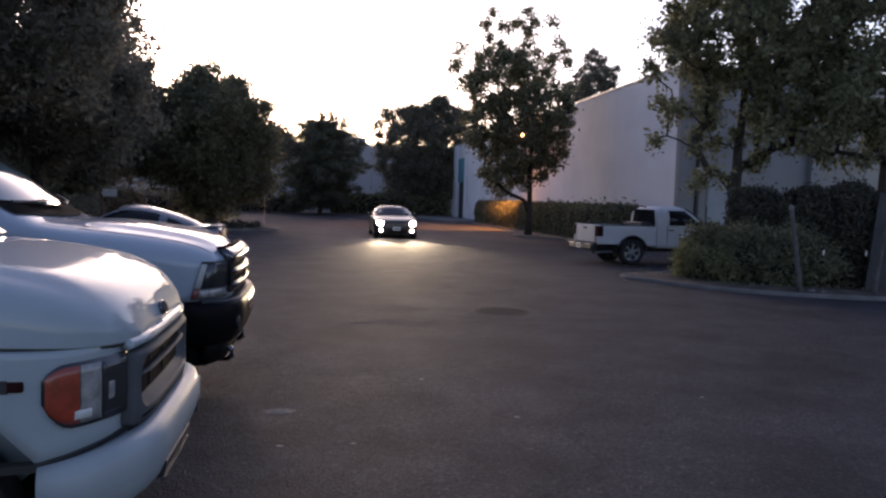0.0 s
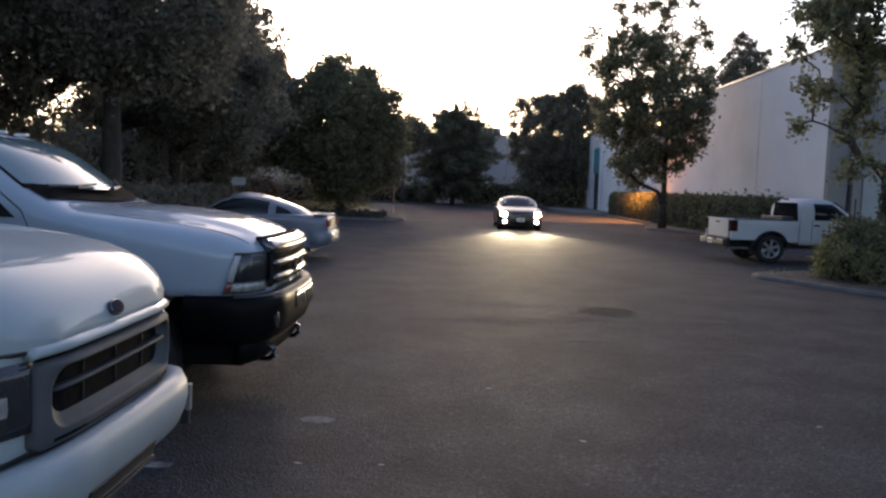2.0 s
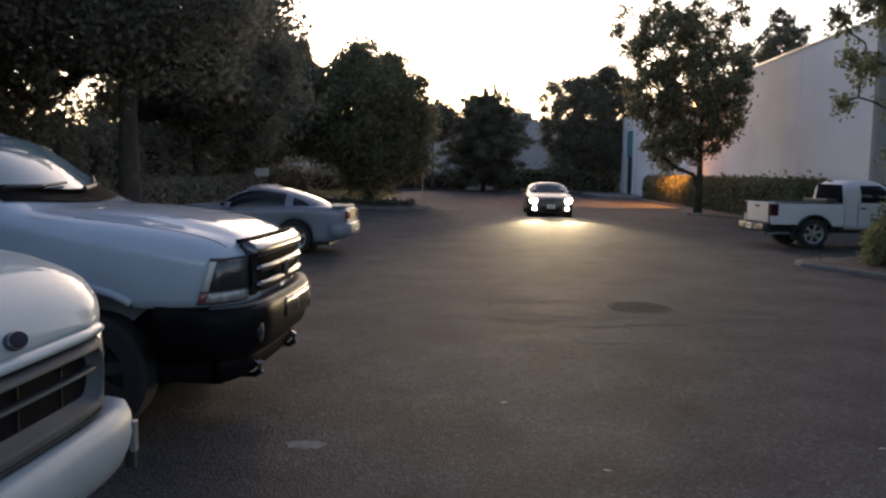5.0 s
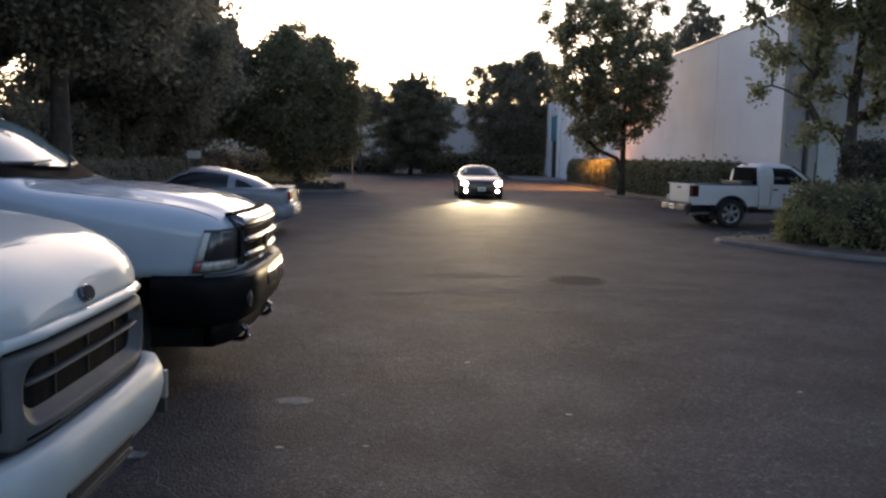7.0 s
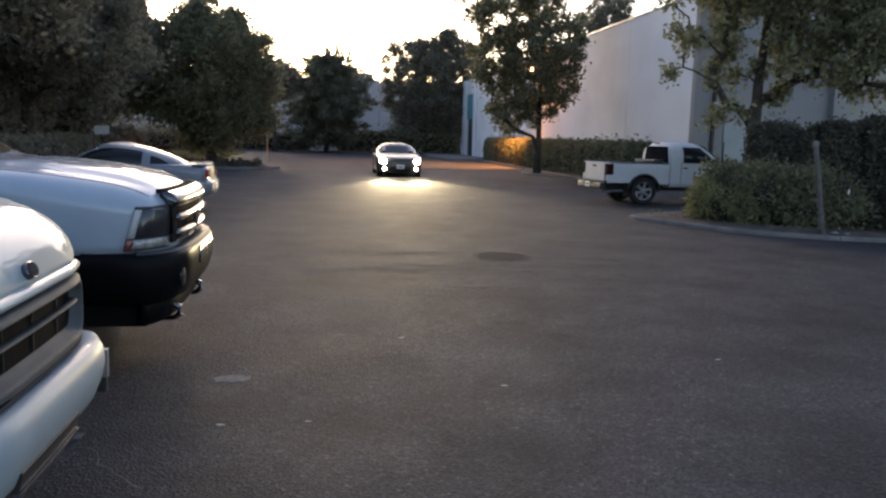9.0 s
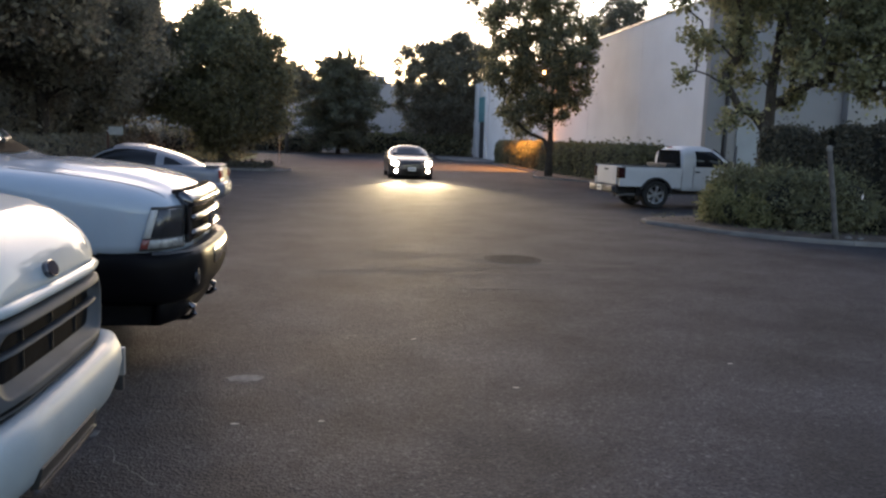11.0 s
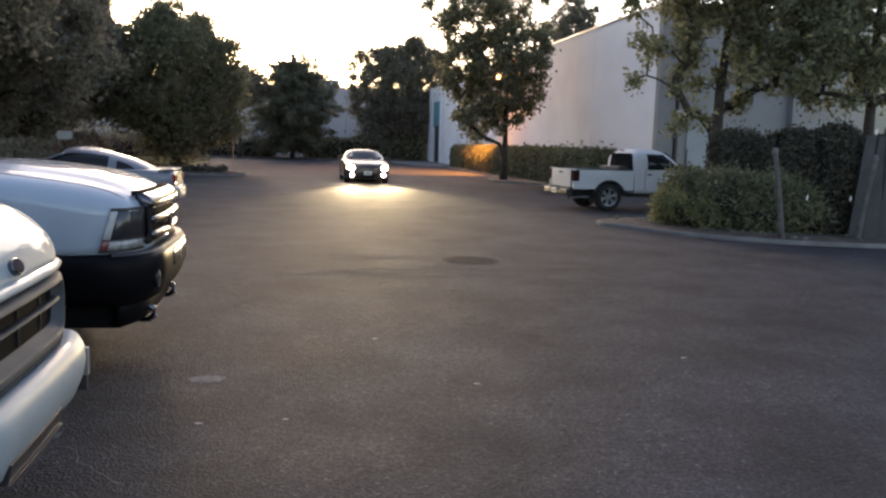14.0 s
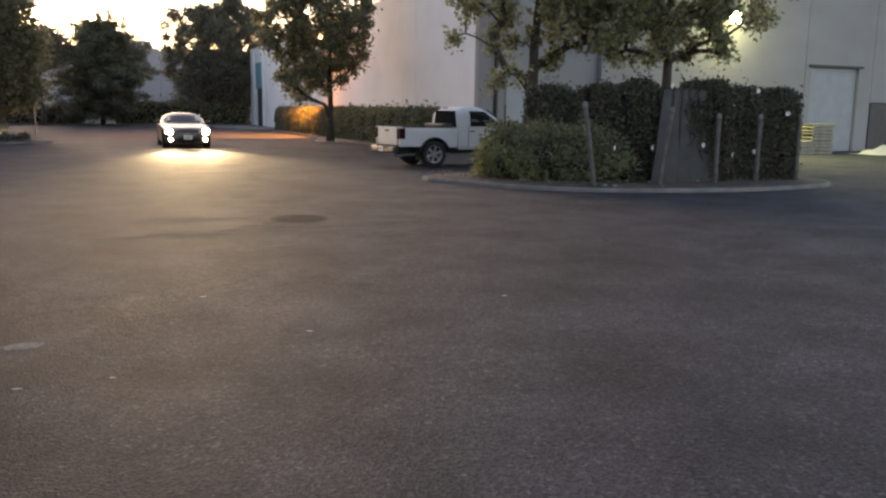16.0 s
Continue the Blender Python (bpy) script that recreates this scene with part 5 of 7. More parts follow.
# -- white passenger van --
def lamp_skin(plan, u0, u1, z0, z1, depth, s, nu=16, nz=8):
    """A lens that follows a bent plan from its outer end (u 0) inwards, round at the outer end; stands proud by depth."""
    pts = [Vector(q) for q in plan]
    run = [0.0]
    for q, r in zip(pts, pts[1:]):
        run.append(run[-1] + (r - q).length)

    def at(u):
        d = u * run[-1]
        i = max(0, min(len(pts) - 2, sum(1 for k in run if k <= d) - 1))
        f = (d - run[i]) / (run[i + 1] - run[i])
        t = (pts[i + 1] - pts[i]).normalized()
        n = Vector((-t.y, t.x)) * (1 if s > 0 else -1)
        return pts[i].lerp(pts[i + 1], f), n if n.x > 0 else -n
    bm = bm_new()
    layers = []
    for out in (depth, 0.0):
        g = []
        for i in range(nu + 1):
            u = u0 + (u1 - u0) * i / nu
            q, n = at(u)
            e = max(0.0, 1 - u / 0.3)
            a = z0 + 0.42 * (z1 - z0) * e ** 2.6
            c = z1 - 0.24 * (z1 - z0) * e ** 3
            edge = 0.0 if i in (0, nu) else 1.0
            g.append([bm.verts.new((q.x + n.x * o, q.y + n.y * o, a + (c - a) * k / nz)) for k in range(nz + 1)
                      for o in [out * (0.75 + 0.25 * edge * math.sin(math.pi * k / nz) ** 0.5) if out else 0.0]])
        layers.append(g)
    for g in layers:
        for i in range(nu):
            for k in range(nz):
                bm.faces.new((g[i][k], g[i + 1][k], g[i + 1][k + 1], g[i][k + 1]))
    f, b = layers
    rim = [(i, 0) for i in range(nu + 1)] + [(nu, k) for k in range(1, nz + 1)] + [(i, nz) for i in range(nu - 1, -1, -1)] + [(0, k) for k in range(nz - 1, 0, -1)]
    for (i, k), (j, m) in zip(rim, rim[1:] + rim[:1]):
        bm.faces.new((f[i][k], f[j][m], b[j][m], b[i][k]))
    return bm


def drooped(bm, fall=0.06):
    """Lets a van's bumper line fall towards the wheels."""
    for q in bm.verts:
        e = min(1.0, max(0.0, (0.03 - q.co.x) / 0.3))
        q.co.z -= fall * e * min(1.0, max(0.0, (q.co.z - 0.42) / 0.28))
    return bm


def van():
    v = thing("van", (-1.44, 3.28, 0), 0, "white full-size van with a grey grille parked nose out", "van")
    nose = [(0.0, 0.03), (0.4, 0.025), (0.6, 0.0), (0.75, -0.035), (0.86, -0.09), (0.94, -0.17), (0.985, -0.28), (1.0, -0.42)]
    xs = [0.02, 0.0, -0.03, -0.06, -0.1, -0.16, -0.24, -0.33, -0.4] + spread(-0.45, -1.4, 24) + spread(-1.45, -2.0, 9) + spread(-2.2, -4.0, 8) + spread(-4.05, -5.0, 20) + [-5.2, -5.4, -5.5]
    wide = curve([(-5.5, 0.93), (-5.3, 1.0), (-0.42, 1.0), (-0.28, 0.985), (-0.17, 0.94), (-0.09, 0.86), (-0.03, 0.74), (0.0, 0.6), (0.02, 0.5)])
    low = curve([(-5.5, 0.55), (-0.5, 0.45), (-0.33, 0.58), (-0.2, 0.66), (0.02, 0.725)])
    belt = curve([(-5.5, 1.2), (-1.2, 1.2), (-0.9, 1.10), (-0.5, 1.09), (0.02, 1.08)])
    top = curve([(-5.5, 2.05), (-5.0, 2.12), (-2.2, 2.12), (-1.78, 2.04), (-1.6, 1.9), (-0.96, 1.42), (-0.86, 1.3), (-0.8, 1.13), (-0.78, 1.126), (0.02, 1.122)])
    power = curve([(-5.5, 6), (-1.8, 6), (-1.2, 5), (-0.8, 7), (0.02, 8)])
    part("body", shell(xs, wide, low, belt, top, power, [(-0.71, 0.42, 0.5), (-4.5, 0.38, 0.48)], tuck=0.03), VAN_PAINT, v, smooth=True)
    # bonnet with rolled front edge
    hx = [0.045, 0.04, 0.03, 0.015, -0.005, -0.03, -0.06, -0.1, -0.15, -0.2, -0.27, -0.35, -0.45, -0.55, -0.66, -0.76, -0.86]
    hw = curve([(-0.86, 0.985), (-0.42, 0.985), (-0.28, 0.97), (-0.17, 0.93), (-0.09, 0.86), (-0.03, 0.77), (0.015, 0.66), (0.03, 0.6), (0.045, 0.52)])
    ht = curve([(-0.86, 1.457), (-0.6, 1.433), (-0.3, 1.385), (-0.14, 1.335), (-0.05, 1.28), (0.0, 1.228), (0.03, 1.175), (0.045, 1.135)])

    def crease(x, y):
        e = min(1.0, max(0.0, (0.78 - y) / 0.1))
        return 0.018 * e * e * (3 - 2 * e) * min(1.0, max(0.0, (-x) / 0.25))
    part("bonnet", shell(hx, hw, curve([(-1, 1.136), (-0.3, 1.13), (0.0, 1.106), (1, 1.106)]), curve([(-0.86, 1.165), (-0.3, 1.15), (0.045, 1.122)]), ht, curve([(-0.86, 5.0), (-0.25, 4.0), (0.0, 2.8), (0.045, 2.4)]), tuck=0.0, inner=0.05, ridge=crease, ntop=18), VAN_PAINT, v, "white bonnet with a rolled front edge", True)
    part("bonnet_seam", shell([x - 0.012 for x in hx], lambda x: hw(x) - 0.012, curve([(-1, 1.122), (-0.3, 1.115), (0.0, 1.09), (1, 1.09)]), curve([(-1, 1.15), (-0.3, 1.14), (0.0, 1.115), (1, 1.115)]), curve([(-1, 1.155), (-0.3, 1.145), (0.0, 1.12), (1, 1.12)]), curve([(-1, 8), (1, 8)]), tuck=0.0, inner=0.05), BLACK_PLASTIC, v)
    part("bonnet_lip", sweep(bm_new(), bow(nose, -0.66, 0.66, 50), [(-0.02, 1.07), (0.034, 1.067), (0.05, 1.075), (0.052, 1.09), (0.036, 1.108), (-0.02, 1.118)]), VAN_PAINT, v, smooth=True)
    # grille: a dished frame round one wide opening
    # near-black back plate: the deep opening's shade is in its colour
    g = part("grille", sweep(bm_new(), bow(nose, -0.6, 0.6), [(0.0, 0.76), (0.011, 0.76), (0.011, 1.08), (0.0, 1.08)]), GRILLE_DARK, v, "dusty grey plastic grille with one wide rounded opening")
    face = curve(nose)

    def outline(half_y, half_z, mid_z, r, out, n=12):
        """A rounded oblong on the bowed nose, as points (x, y, z)."""
        pts = []
        for cy, cz, a0 in ((1, 1, 0.0), (-1, 1, 0.5), (-1, -1, 1.0), (1, -1, 1.5)):
            for k in range(n + 1):
                a = math.pi * (a0 + 0.5 * k / n)
                y = cy * (half_y - r) + r * math.cos(a)
                z = mid_z + cz * (half_z - r) + r * math.sin(a)
                pts.append((face(abs(y)) + out, y, z))
            if cy == cz:
                far = -1 if cz > 0 else 1
                for k in range(1, 16):
                    y = (half_y - r) * (1 - 2 * k / 16) * (1 if far < 0 else -1)
                    pts.append((face(abs(y)) + out, y, mid_z + cz * half_z))
        return pts

    def rings_mesh(rings):
        bm = bm_new()
        made = [[bm.verts.new(q) for q in r] for r in rings]
        for r0, r1 in zip(made, made[1:]):
            for k in range(len(r0)):
                bm.faces.new((r0[k], r0[(k + 1) % len(r0)], r1[(k + 1) % len(r1)], r1[k]))
        return bm
    part("grille_frame", rings_mesh([outline(0.645, 0.161, 0.889, 0.03, -0.01), outline(0.645, 0.161, 0.889, 0.03, 0.042), outline(0.636, 0.152, 0.889, 0.028, 0.052),
                                     outline(0.607, 0.121, 0.909, 0.1, 0.066), outline(0.599, 0.114, 0.909, 0.097, 0.063),
                                     outline(0.594, 0.11, 0.91, 0.095, 0.05), outline(0.56, 0.098, 0.917, 0.084, 0.024), outline(0.532, 0.089, 0.922, 0.075, 0.0125)]), GREY_PLASTIC, g, "dusty grey moulded frame", True)
    part("grille_bar", sweep(bm_new(), bow(nose, -0.545, 0.545), [(0.0115, 0.934), (0.042, 0.931), (0.05, 0.937), (0.042, 0.944), (0.0115, 0.947)]), GREY_PLASTIC, g, smooth=True)
    for y in (-0.3, 0.0, 0.3):
        part("divider", boxed((face(abs(y)) + 0.0115, y - 0.002, 0.84), (face(abs(y)) + 0.016, y + 0.002, 1.005)), BLACK_PLASTIC, g)
    # strip proud of the frame, the slot's shade put into its colour
    part("grille_slot", sweep(bm_new(), bow(nose, -0.57, 0.57), [(0.03, 0.75), (0.0562, 0.75), (0.0585, 0.764), (0.03, 0.765)]), GRILLE_DARK, g, "dark strip drawn for the shaded slot under the opening")
    # lamps wrap round the corners
    corner = [(0.005, 0.645), (-0.015, 0.71), (-0.04, 0.77), (-0.07, 0.825), (-0.1, 0.875), (-0.14, 0.92), (-0.19, 0.955), (-0.232, 0.97)]
    for s in (-1, 1):
        pl = [(x, s * y) for x, y in corner]
        if s < 0:
            pl = list(reversed(pl))
        pl = pl if s < 0 else list(reversed(pl))
        hl = part("headlight", lamp_skin(pl, 0.0, 1.0, 0.806, 1.064, 0.012, s), LAMP_BLACK, v, "dark-rimmed wrap-round lamp cluster", True)
        part("indicator", lamp_skin(pl, 0.03, 0.33, 0.822, 1.05, 0.02, s), LENS_AMBER, hl, "amber corner lens", True)
        part("lens", lamp_skin(pl, 0.34, 0.58, 0.822, 1.05, 0.02, s), LENS_GREY, hl, "greyish clear lens", True)
        part("main_lens", lamp_skin(pl, 0.6, 0.985, 0.824, 1.046, 0.02, s), LAMP_BLACK, hl, "smoky main lens", True)
        part("reflector", lamp_skin(pl, 0.66, 0.74, 0.885, 0.965, 0.024, s), LENS_GREY, hl)
        part("lower_facet", lamp_skin(pl, 0.27, 0.45, 0.838, 0.875, 0.024, s), LENS_CLEAR, hl)
        mk = part("side_marker", boxed((-0.35, min(s * 0.96, s * 1.001), 0.965), (-0.29, max(s * 0.96, s * 1.001), 1.005), 0.006), LENS_TAIL, v, "small dark red side marker")
        part("marker_rim", boxed((-0.37, min(s * 0.97, s * 1.002), 0.96), (-0.345, max(s * 0.97, s * 1.002), 1.01)), BLACK_PLASTIC, mk)
    # bumper
    bp = [(0.0, 0.13), (0.45, 0.125), (0.68, 0.10), (0.84, 0.04), (0.95, -0.05), (1.0, -0.14), (1.015, -0.235)]
    prof = [(-0.12, 0.715), (-0.03, 0.725), (0.01, 0.705), (0.03, 0.66), (0.035, 0.6), (0.02, 0.53), (-0.005, 0.47), (-0.05, 0.43), (-0.12, 0.42)]
    b = part("bumper", drooped(sweep(bm_new(), bow(bp, -1.015, 1.015, 60), prof)), BUMPER_GREY, v, "smooth pale painted bumper", True)
    part("bumper_slot", sweep(bm_new(), bow(bp, -0.46, 0.19, 24), [(-0.02, 0.44), (0.012, 0.455), (0.026, 0.52), (0.0, 0.53)]), BLACK_PLASTIC, b)
    part("bumper_trim", sweep(bm_new(), bow(bp, -0.47, 0.2, 24), [(0.0, 0.432), (0.02, 0.436), (0.02, 0.45), (0.0, 0.45)]), CHROME, b)
    part("valance_gap", drooped(sweep(bm_new(), bow(nose, -0.999, 0.999, 90), [(-0.06, 0.705), (0.004, 0.705), (0.006, 0.735), (-0.06, 0.737)])), BLACK_PLASTIC, v)
    br = part("plate_bracket", boxed((0.07, 0.775, 0.42), (0.115, 0.81, 0.62), 0.008), DARK_STEEL, b, "dark steel bracket at the bumper end")
    part("bracket_edge", boxed((0.10, 0.76, 0.5), (0.125, 0.80, 0.64), 0.004), STEEL, br)
    # badge
    bd = part("badge", lathe(bm_new(), [(0.05, -0.02), (0.05, 0.008), (0.046, 0.011), (0.01, 0.011)], axis="X", seg=28), DARK_CHROME, v, "small oval badge")
    bd.matrix_basis = pose(0.044, 0, 1.163, 0, -22, 0) @ Matrix.Diagonal((1, 1.25, 0.7, 1))
    part("enamel", lathe(bm_new(), [(0.042, 0.008), (0.042, 0.013), (0.005, 0.014)], axis="X", seg=24), BADGE_BLUE, bd)
    # glass and trim
    ws = part("windscreen", panel(bm_new(), [(-1.0, 0.86, 1.47), (-1.0, -0.86, 1.47), (-1.68, -0.77, 2.0), (-1.68, 0.77, 2.0)], 0.012, 0.075, 16, 8), GLASS_SCREEN, v, "windscreen reflecting the sky", True)
    part("cowl", boxed((-1.1, -0.9, 1.38), (-0.86, 0.9, 1.44), 0.02), BLACK_PLASTIC, v)
    for y0 in (-0.75, 0.05):
        part("wiper", tube(bm_new(), [(-0.95, y0 + 0.05, 1.45), (-0.99, y0 + 0.25, 1.50), (-1.06, y0 + 0.6, 1.56)], [0.014, 0.011, 0.008], 6), BLACK_PLASTIC, ws)
    for s in (-1, 1):
        part("door_window", skin_glass(wide, belt, top, power, (-2.2, -1.18, -1.6, -2.2), 1.36, 1.88, s), GLASS_DARK, v, smooth=True)
        part("side_window", skin_glass(wide, belt, top, power, (-3.9, -2.5, -2.5, -3.9), 1.38, 1.88, s), GLASS_DARK, v, smooth=True)
        part("door_handle", boxed((-2.15, min(s * 1.0, s * 1.03), 1.16), (-2.0, max(s * 1.0, s * 1.03), 1.2), 0.01), BLACK_PLASTIC, v)
        mr = part("mirror", boxed((-1.52, min(s * 1.06, s * 1.26), 1.36), (-1.42, max(s * 1.06, s * 1.26), 1.66), 0.03), BLACK_PLASTIC, v)
        part("mirror_arm", tube(bm_new(), [(-1.4, s * 0.98, 1.42), (-1.46, s * 1.08, 1.44)], 0.02, 8), BLACK_PLASTIC, mr)
        wheel(v, -0.71, s * 0.98, 0.38, 0.24, 8)
        wheel(v, -4.5, s * 0.98, 0.365, 0.24, 8)
    # wide low slab, added to keep light from passing under the van
    part("chassis", boxed((-5.2, -0.8, 0.28), (-0.12, 0.8, 0.5)), GRILLE_DARK, v)


van()


# -- white heavy pickup --
def raked(bm):
    """Leans the outer end of a lamp forward towards its top."""
    for q in bm.verts:
        e = min(1.0, max(0.0, (abs(q.co.y) - 0.84) / 0.1))
        q.co.x += 0.26 * e * (q.co.z - 0.9)
        q.co.y -= math.copysign(0.13 * e * (q.co.z - 0.9), q.co.y)
    return bm


def heavy_pickup():
    v = thing("pickup_truck", (-1.37, 6.6, 0), 0, "white heavy-duty pickup with chrome grille bars parked nose out", "pickup truck")
    nose = [(0.0, 0.05), (0.35, 0.045), (0.6, 0.02), (0.76, -0.025), (0.88, -0.09), (0.95, -0.17), (0.985, -0.28), (1.0, -0.42)]
    xs = [0.035, 0.03, 0.02, 0.0, -0.03, -0.07, -0.12, -0.2, -0.3, -0.4] + spread(-0.44, -1.6, 30) + spread(-1.65, -2.4, 10) + spread(-2.6, -3.3, 4) + [-3.42, -3.44]
    wide = curve([(-3.44, 0.98), (-1.3, 1.0), (-0.42, 1.0), (-0.3, 0.985), (-0.18, 0.95), (-0.09, 0.88), (-0.025, 0.77), (0.015, 0.62), (0.035, 0.45)])
    low = curve([(-3.44, 0.5), (-1.1, 0.5), (-0.64, 0.84), (-0.58, 0.865), (0.1, 0.88)])
    belt = curve([(-3.44, 1.34), (-1.45, 1.34), (-0.9, 1.24), (-0.3, 1.16), (0.1, 1.12)])
    top = curve([(-3.44, 2.0), (-3.2, 2.05), (-2.52, 2.05), (-2.25, 1.98), (-1.5, 1.545), (-1.36, 1.5), (-0.8, 1.462), (-0.4, 1.412), (-0.15, 1.35), (-0.03, 1.275), (0.02, 1.22), (0.035, 1.17)])
    power = curve([(-3.44, 5), (-2.1, 4.6), (-1.5, 3.2), (-1.2, 2.75), (-0.5, 2.55), (0.1, 2.5)])

    def dome(x, y):
        if x < -1.2:
            return 0.0
        e = min(1.0, max(0.0, (0.62 - y) / 0.12))
        f = min(1.0, max(0.0, (0.0 - x) / 0.25)) * min(1.0, (x + 1.2) / 0.15)
        dip = math.exp(-((y - 0.66) / 0.06) ** 2)
        return (0.014 * e * e * (3 - 2 * e) - 0.004 * dip) * f
    part("cab_shell", shell(xs, wide, low, belt, top, power, [(-0.98, 0.42, 0.56)], tuck=0.02, ridge=dome, ntop=22), WHITE_PAINT, v, smooth=True)
    for s in (-1, 1):
        fl = [( -0.98 + 0.575 * math.cos(a), 0.42 + 0.575 * math.sin(a)) for a in spread(0.98, math.pi - 0.2, 22)]
        bm = tube(bm_new(), [(x, s * 0.985, z) for x, z in fl], 0.03, 8)
        part("wheel_arch_lip", bm, WHITE_PAINT, v, smooth=True)
        gap = []
        for x in spread(-0.1, -1.12, 20):
            y = 0.78 - 0.02 * (x + 0.6)
            k = (y / wide(x)) ** power(x)
            gap.append((x, s * y, belt(x) + (top(x) - belt(x)) * (1 - k) ** (1 / power(x)) + dome(x, y) + 0.001))
        part("bonnet_gap", tube(bm_new(), gap, 0.002, 5), BLACK_PLASTIC, v)
    # grille
    g = part("grille", sweep(bm_new(), bow(nose, -0.63, 0.63), [(0.0, 0.93), (0.012, 0.93), (0.012, 1.19), (0.0, 1.19)]), GRILLE_DARK, v, "black grille with two fat chrome bars")
    part("grille_header", sweep(bm_new(), bow(nose, -0.66, 0.66), [(-0.06, 1.172), (0.03, 1.172), (0.052, 1.19), (0.05, 1.23), (0.028, 1.262), (-0.012, 1.286), (-0.06, 1.29)]), DARK_CHROME, g, "chrome header bar", True)
    part("header_gap", sweep(bm_new(), bow(nose, -0.655, 0.655), [(-0.09, 1.27), (-0.04, 1.286), (-0.028, 1.296), (-0.045, 1.303), (-0.09, 1.3)]), GRILLE_DARK, g)
    for z in (0.985, 1.095):
        part("grille_bar", sweep(bm_new(), bow(nose, -0.6, 0.6), [(0.0, z - 0.026), (0.035, z - 0.028), (0.056, z - 0.01), (0.056, z + 0.014), (0.034, z + 0.03), (0.0, z + 0.028)]), DARK_CHROME, g, smooth=True)
    for s in (-1, 1):
        part("grille_cheek", sweep(bm_new(), bow(nose, s * 0.67, s * 0.61, 4) if s < 0 else bow(nose, 0.61, 0.67, 4), ribbon(0.925, 1.215, 0.04, 0.0, 0.01)), DARK_CHROME, g)
    part("grille_badge", lathe(bm_new(), [(0.075, 0.0), (0.075, 0.015), (0.01, 0.02)], (0.09, 0, 1.04), "X", 24), BADGE_BLUE, g)
    corner = [(0.003, 0.685), (-0.015, 0.74), (-0.035, 0.79), (-0.065, 0.845), (-0.1, 0.887), (-0.14, 0.925), (-0.19, 0.955), (-0.235, 0.972)]
    for s in (-1, 1):
        pl = [(x, s * y) for x, y in corner]
        if s < 0:
            pl = list(reversed(pl))
        fwd, aft = (slice(0, 7), slice(6, 8)) if s > 0 else (slice(1, 8), slice(0, 2))
        hl = part("headlight", raked(sweep(bm_new(), pl, ribbon(0.9, 1.20, 0.012, 0.0, 0.006))), BLACK_PLASTIC, v, "dark lamp cluster with an amber corner")
        part("lens", raked(sweep(bm_new(), pl[fwd], ribbon(0.985, 1.185, 0.02, 0.0, 0.01))), LAMP_BLACK, hl, "smoky main lens", True)
        part("lower_lens", raked(sweep(bm_new(), pl[fwd], ribbon(0.912, 0.978, 0.02, 0.0, 0.008))), LENS_GREY, hl, "pale lower lens", True)
        part("corner_lens", raked(sweep(bm_new(), pl[aft], ribbon(0.985, 1.18, 0.02, 0.0, 0.008))), LENS_PALE, hl, "pale corner lens", True)
        part("corner_marker", raked(sweep(bm_new(), pl[aft], ribbon(0.912, 0.98, 0.02, 0.0, 0.008))), LENS_ROSE, hl, "faded red marker lens", True)
    # bumper and what hangs below
    bp = [(0.0, 0.13), (0.5, 0.12), (0.72, 0.09), (0.86, 0.03), (0.96, -0.06), (1.01, -0.18), (1.02, -0.5)]
    prof = [(-0.14, 0.87), (-0.04, 0.885), (0.0, 0.875), (0.02, 0.845), (0.026, 0.78), (0.022, 0.7), (0.01, 0.62), (-0.02, 0.55), (-0.07, 0.52), (-0.14, 0.52)]
    # near-black tone holds the bumper's dark reflections
    b = part("bumper", sweep(bm_new(), bow(bp, -1.02, 1.02, 56), prof), BUMPER_BLACK, v, "front bumper, dark reflections put into its black", True)
    # bright strip only on the far part, where the bumper reflects light
    part("bumper_face", sweep(bm_new(), bow(bp, -0.2, 0.98, 40), [(0.0, 0.85), (0.024, 0.845), (0.032, 0.78), (0.028, 0.71), (0.0, 0.69)]), DARK_CHROME, b, "chrome face strip", True)
    part("bumper_pad", sweep(bm_new(), bow(bp, -1.0, 1.0, 50), [(-0.13, 0.872), (-0.05, 0.895), (-0.01, 0.895), (0.004, 0.878), (-0.05, 0.86)]), BLACK_PLASTIC, b)
    part("air_dam", sweep(bm_new(), bow([(q, x - 0.06) for q, x in bp], -0.93, 0.93, 50), [(-0.14, 0.37), (-0.09, 0.36), (-0.055, 0.38), (-0.03, 0.55), (-0.1, 0.6)]), BUMPER_BLACK, v, "black plastic air dam", True)
    for s in (-1, 1):
        part("tow_hook", tube(bm_new(), [(-0.14, s * 0.5, 0.46), (0.0, s * 0.5, 0.455), (0.045, s * 0.5, 0.42), (0.05, s * 0.5, 0.375), (0.01, s * 0.5, 0.34), (-0.09, s * 0.5, 0.335)], [0.018, 0.022, 0.026, 0.026, 0.02, 0.014], 10), DARK_CHROME, b)
        part("fog_lamp", lathe(bm_new(), [(0.06, 0.0), (0.062, 0.02), (0.01, 0.03)], (0.10, s * 0.72, 0.69), "X", 20), LAMP_BLACK, b)
    # glass
    def roof_z(x, y):
        k = min(0.999, abs(y) / wide(x)) ** power(x)
        return belt(x) + (top(x) - belt(x)) * (1 - k) ** (1 / power(x))

    def on_skin(x_low, x_high, y_low, y_high, lift, nv=20, nu=8, bulge=0.0):
        """A thin bowed plate on the cab skin between two cross lines that curve back at their ends."""
        bm = bm_new()
        rows = []
        for j in range(nu + 1):
            u = j / nu
            half = y_low + (y_high - y_low) * u
            row = []
            for i in range(nv + 1):
                w = 2 * i / nv - 1
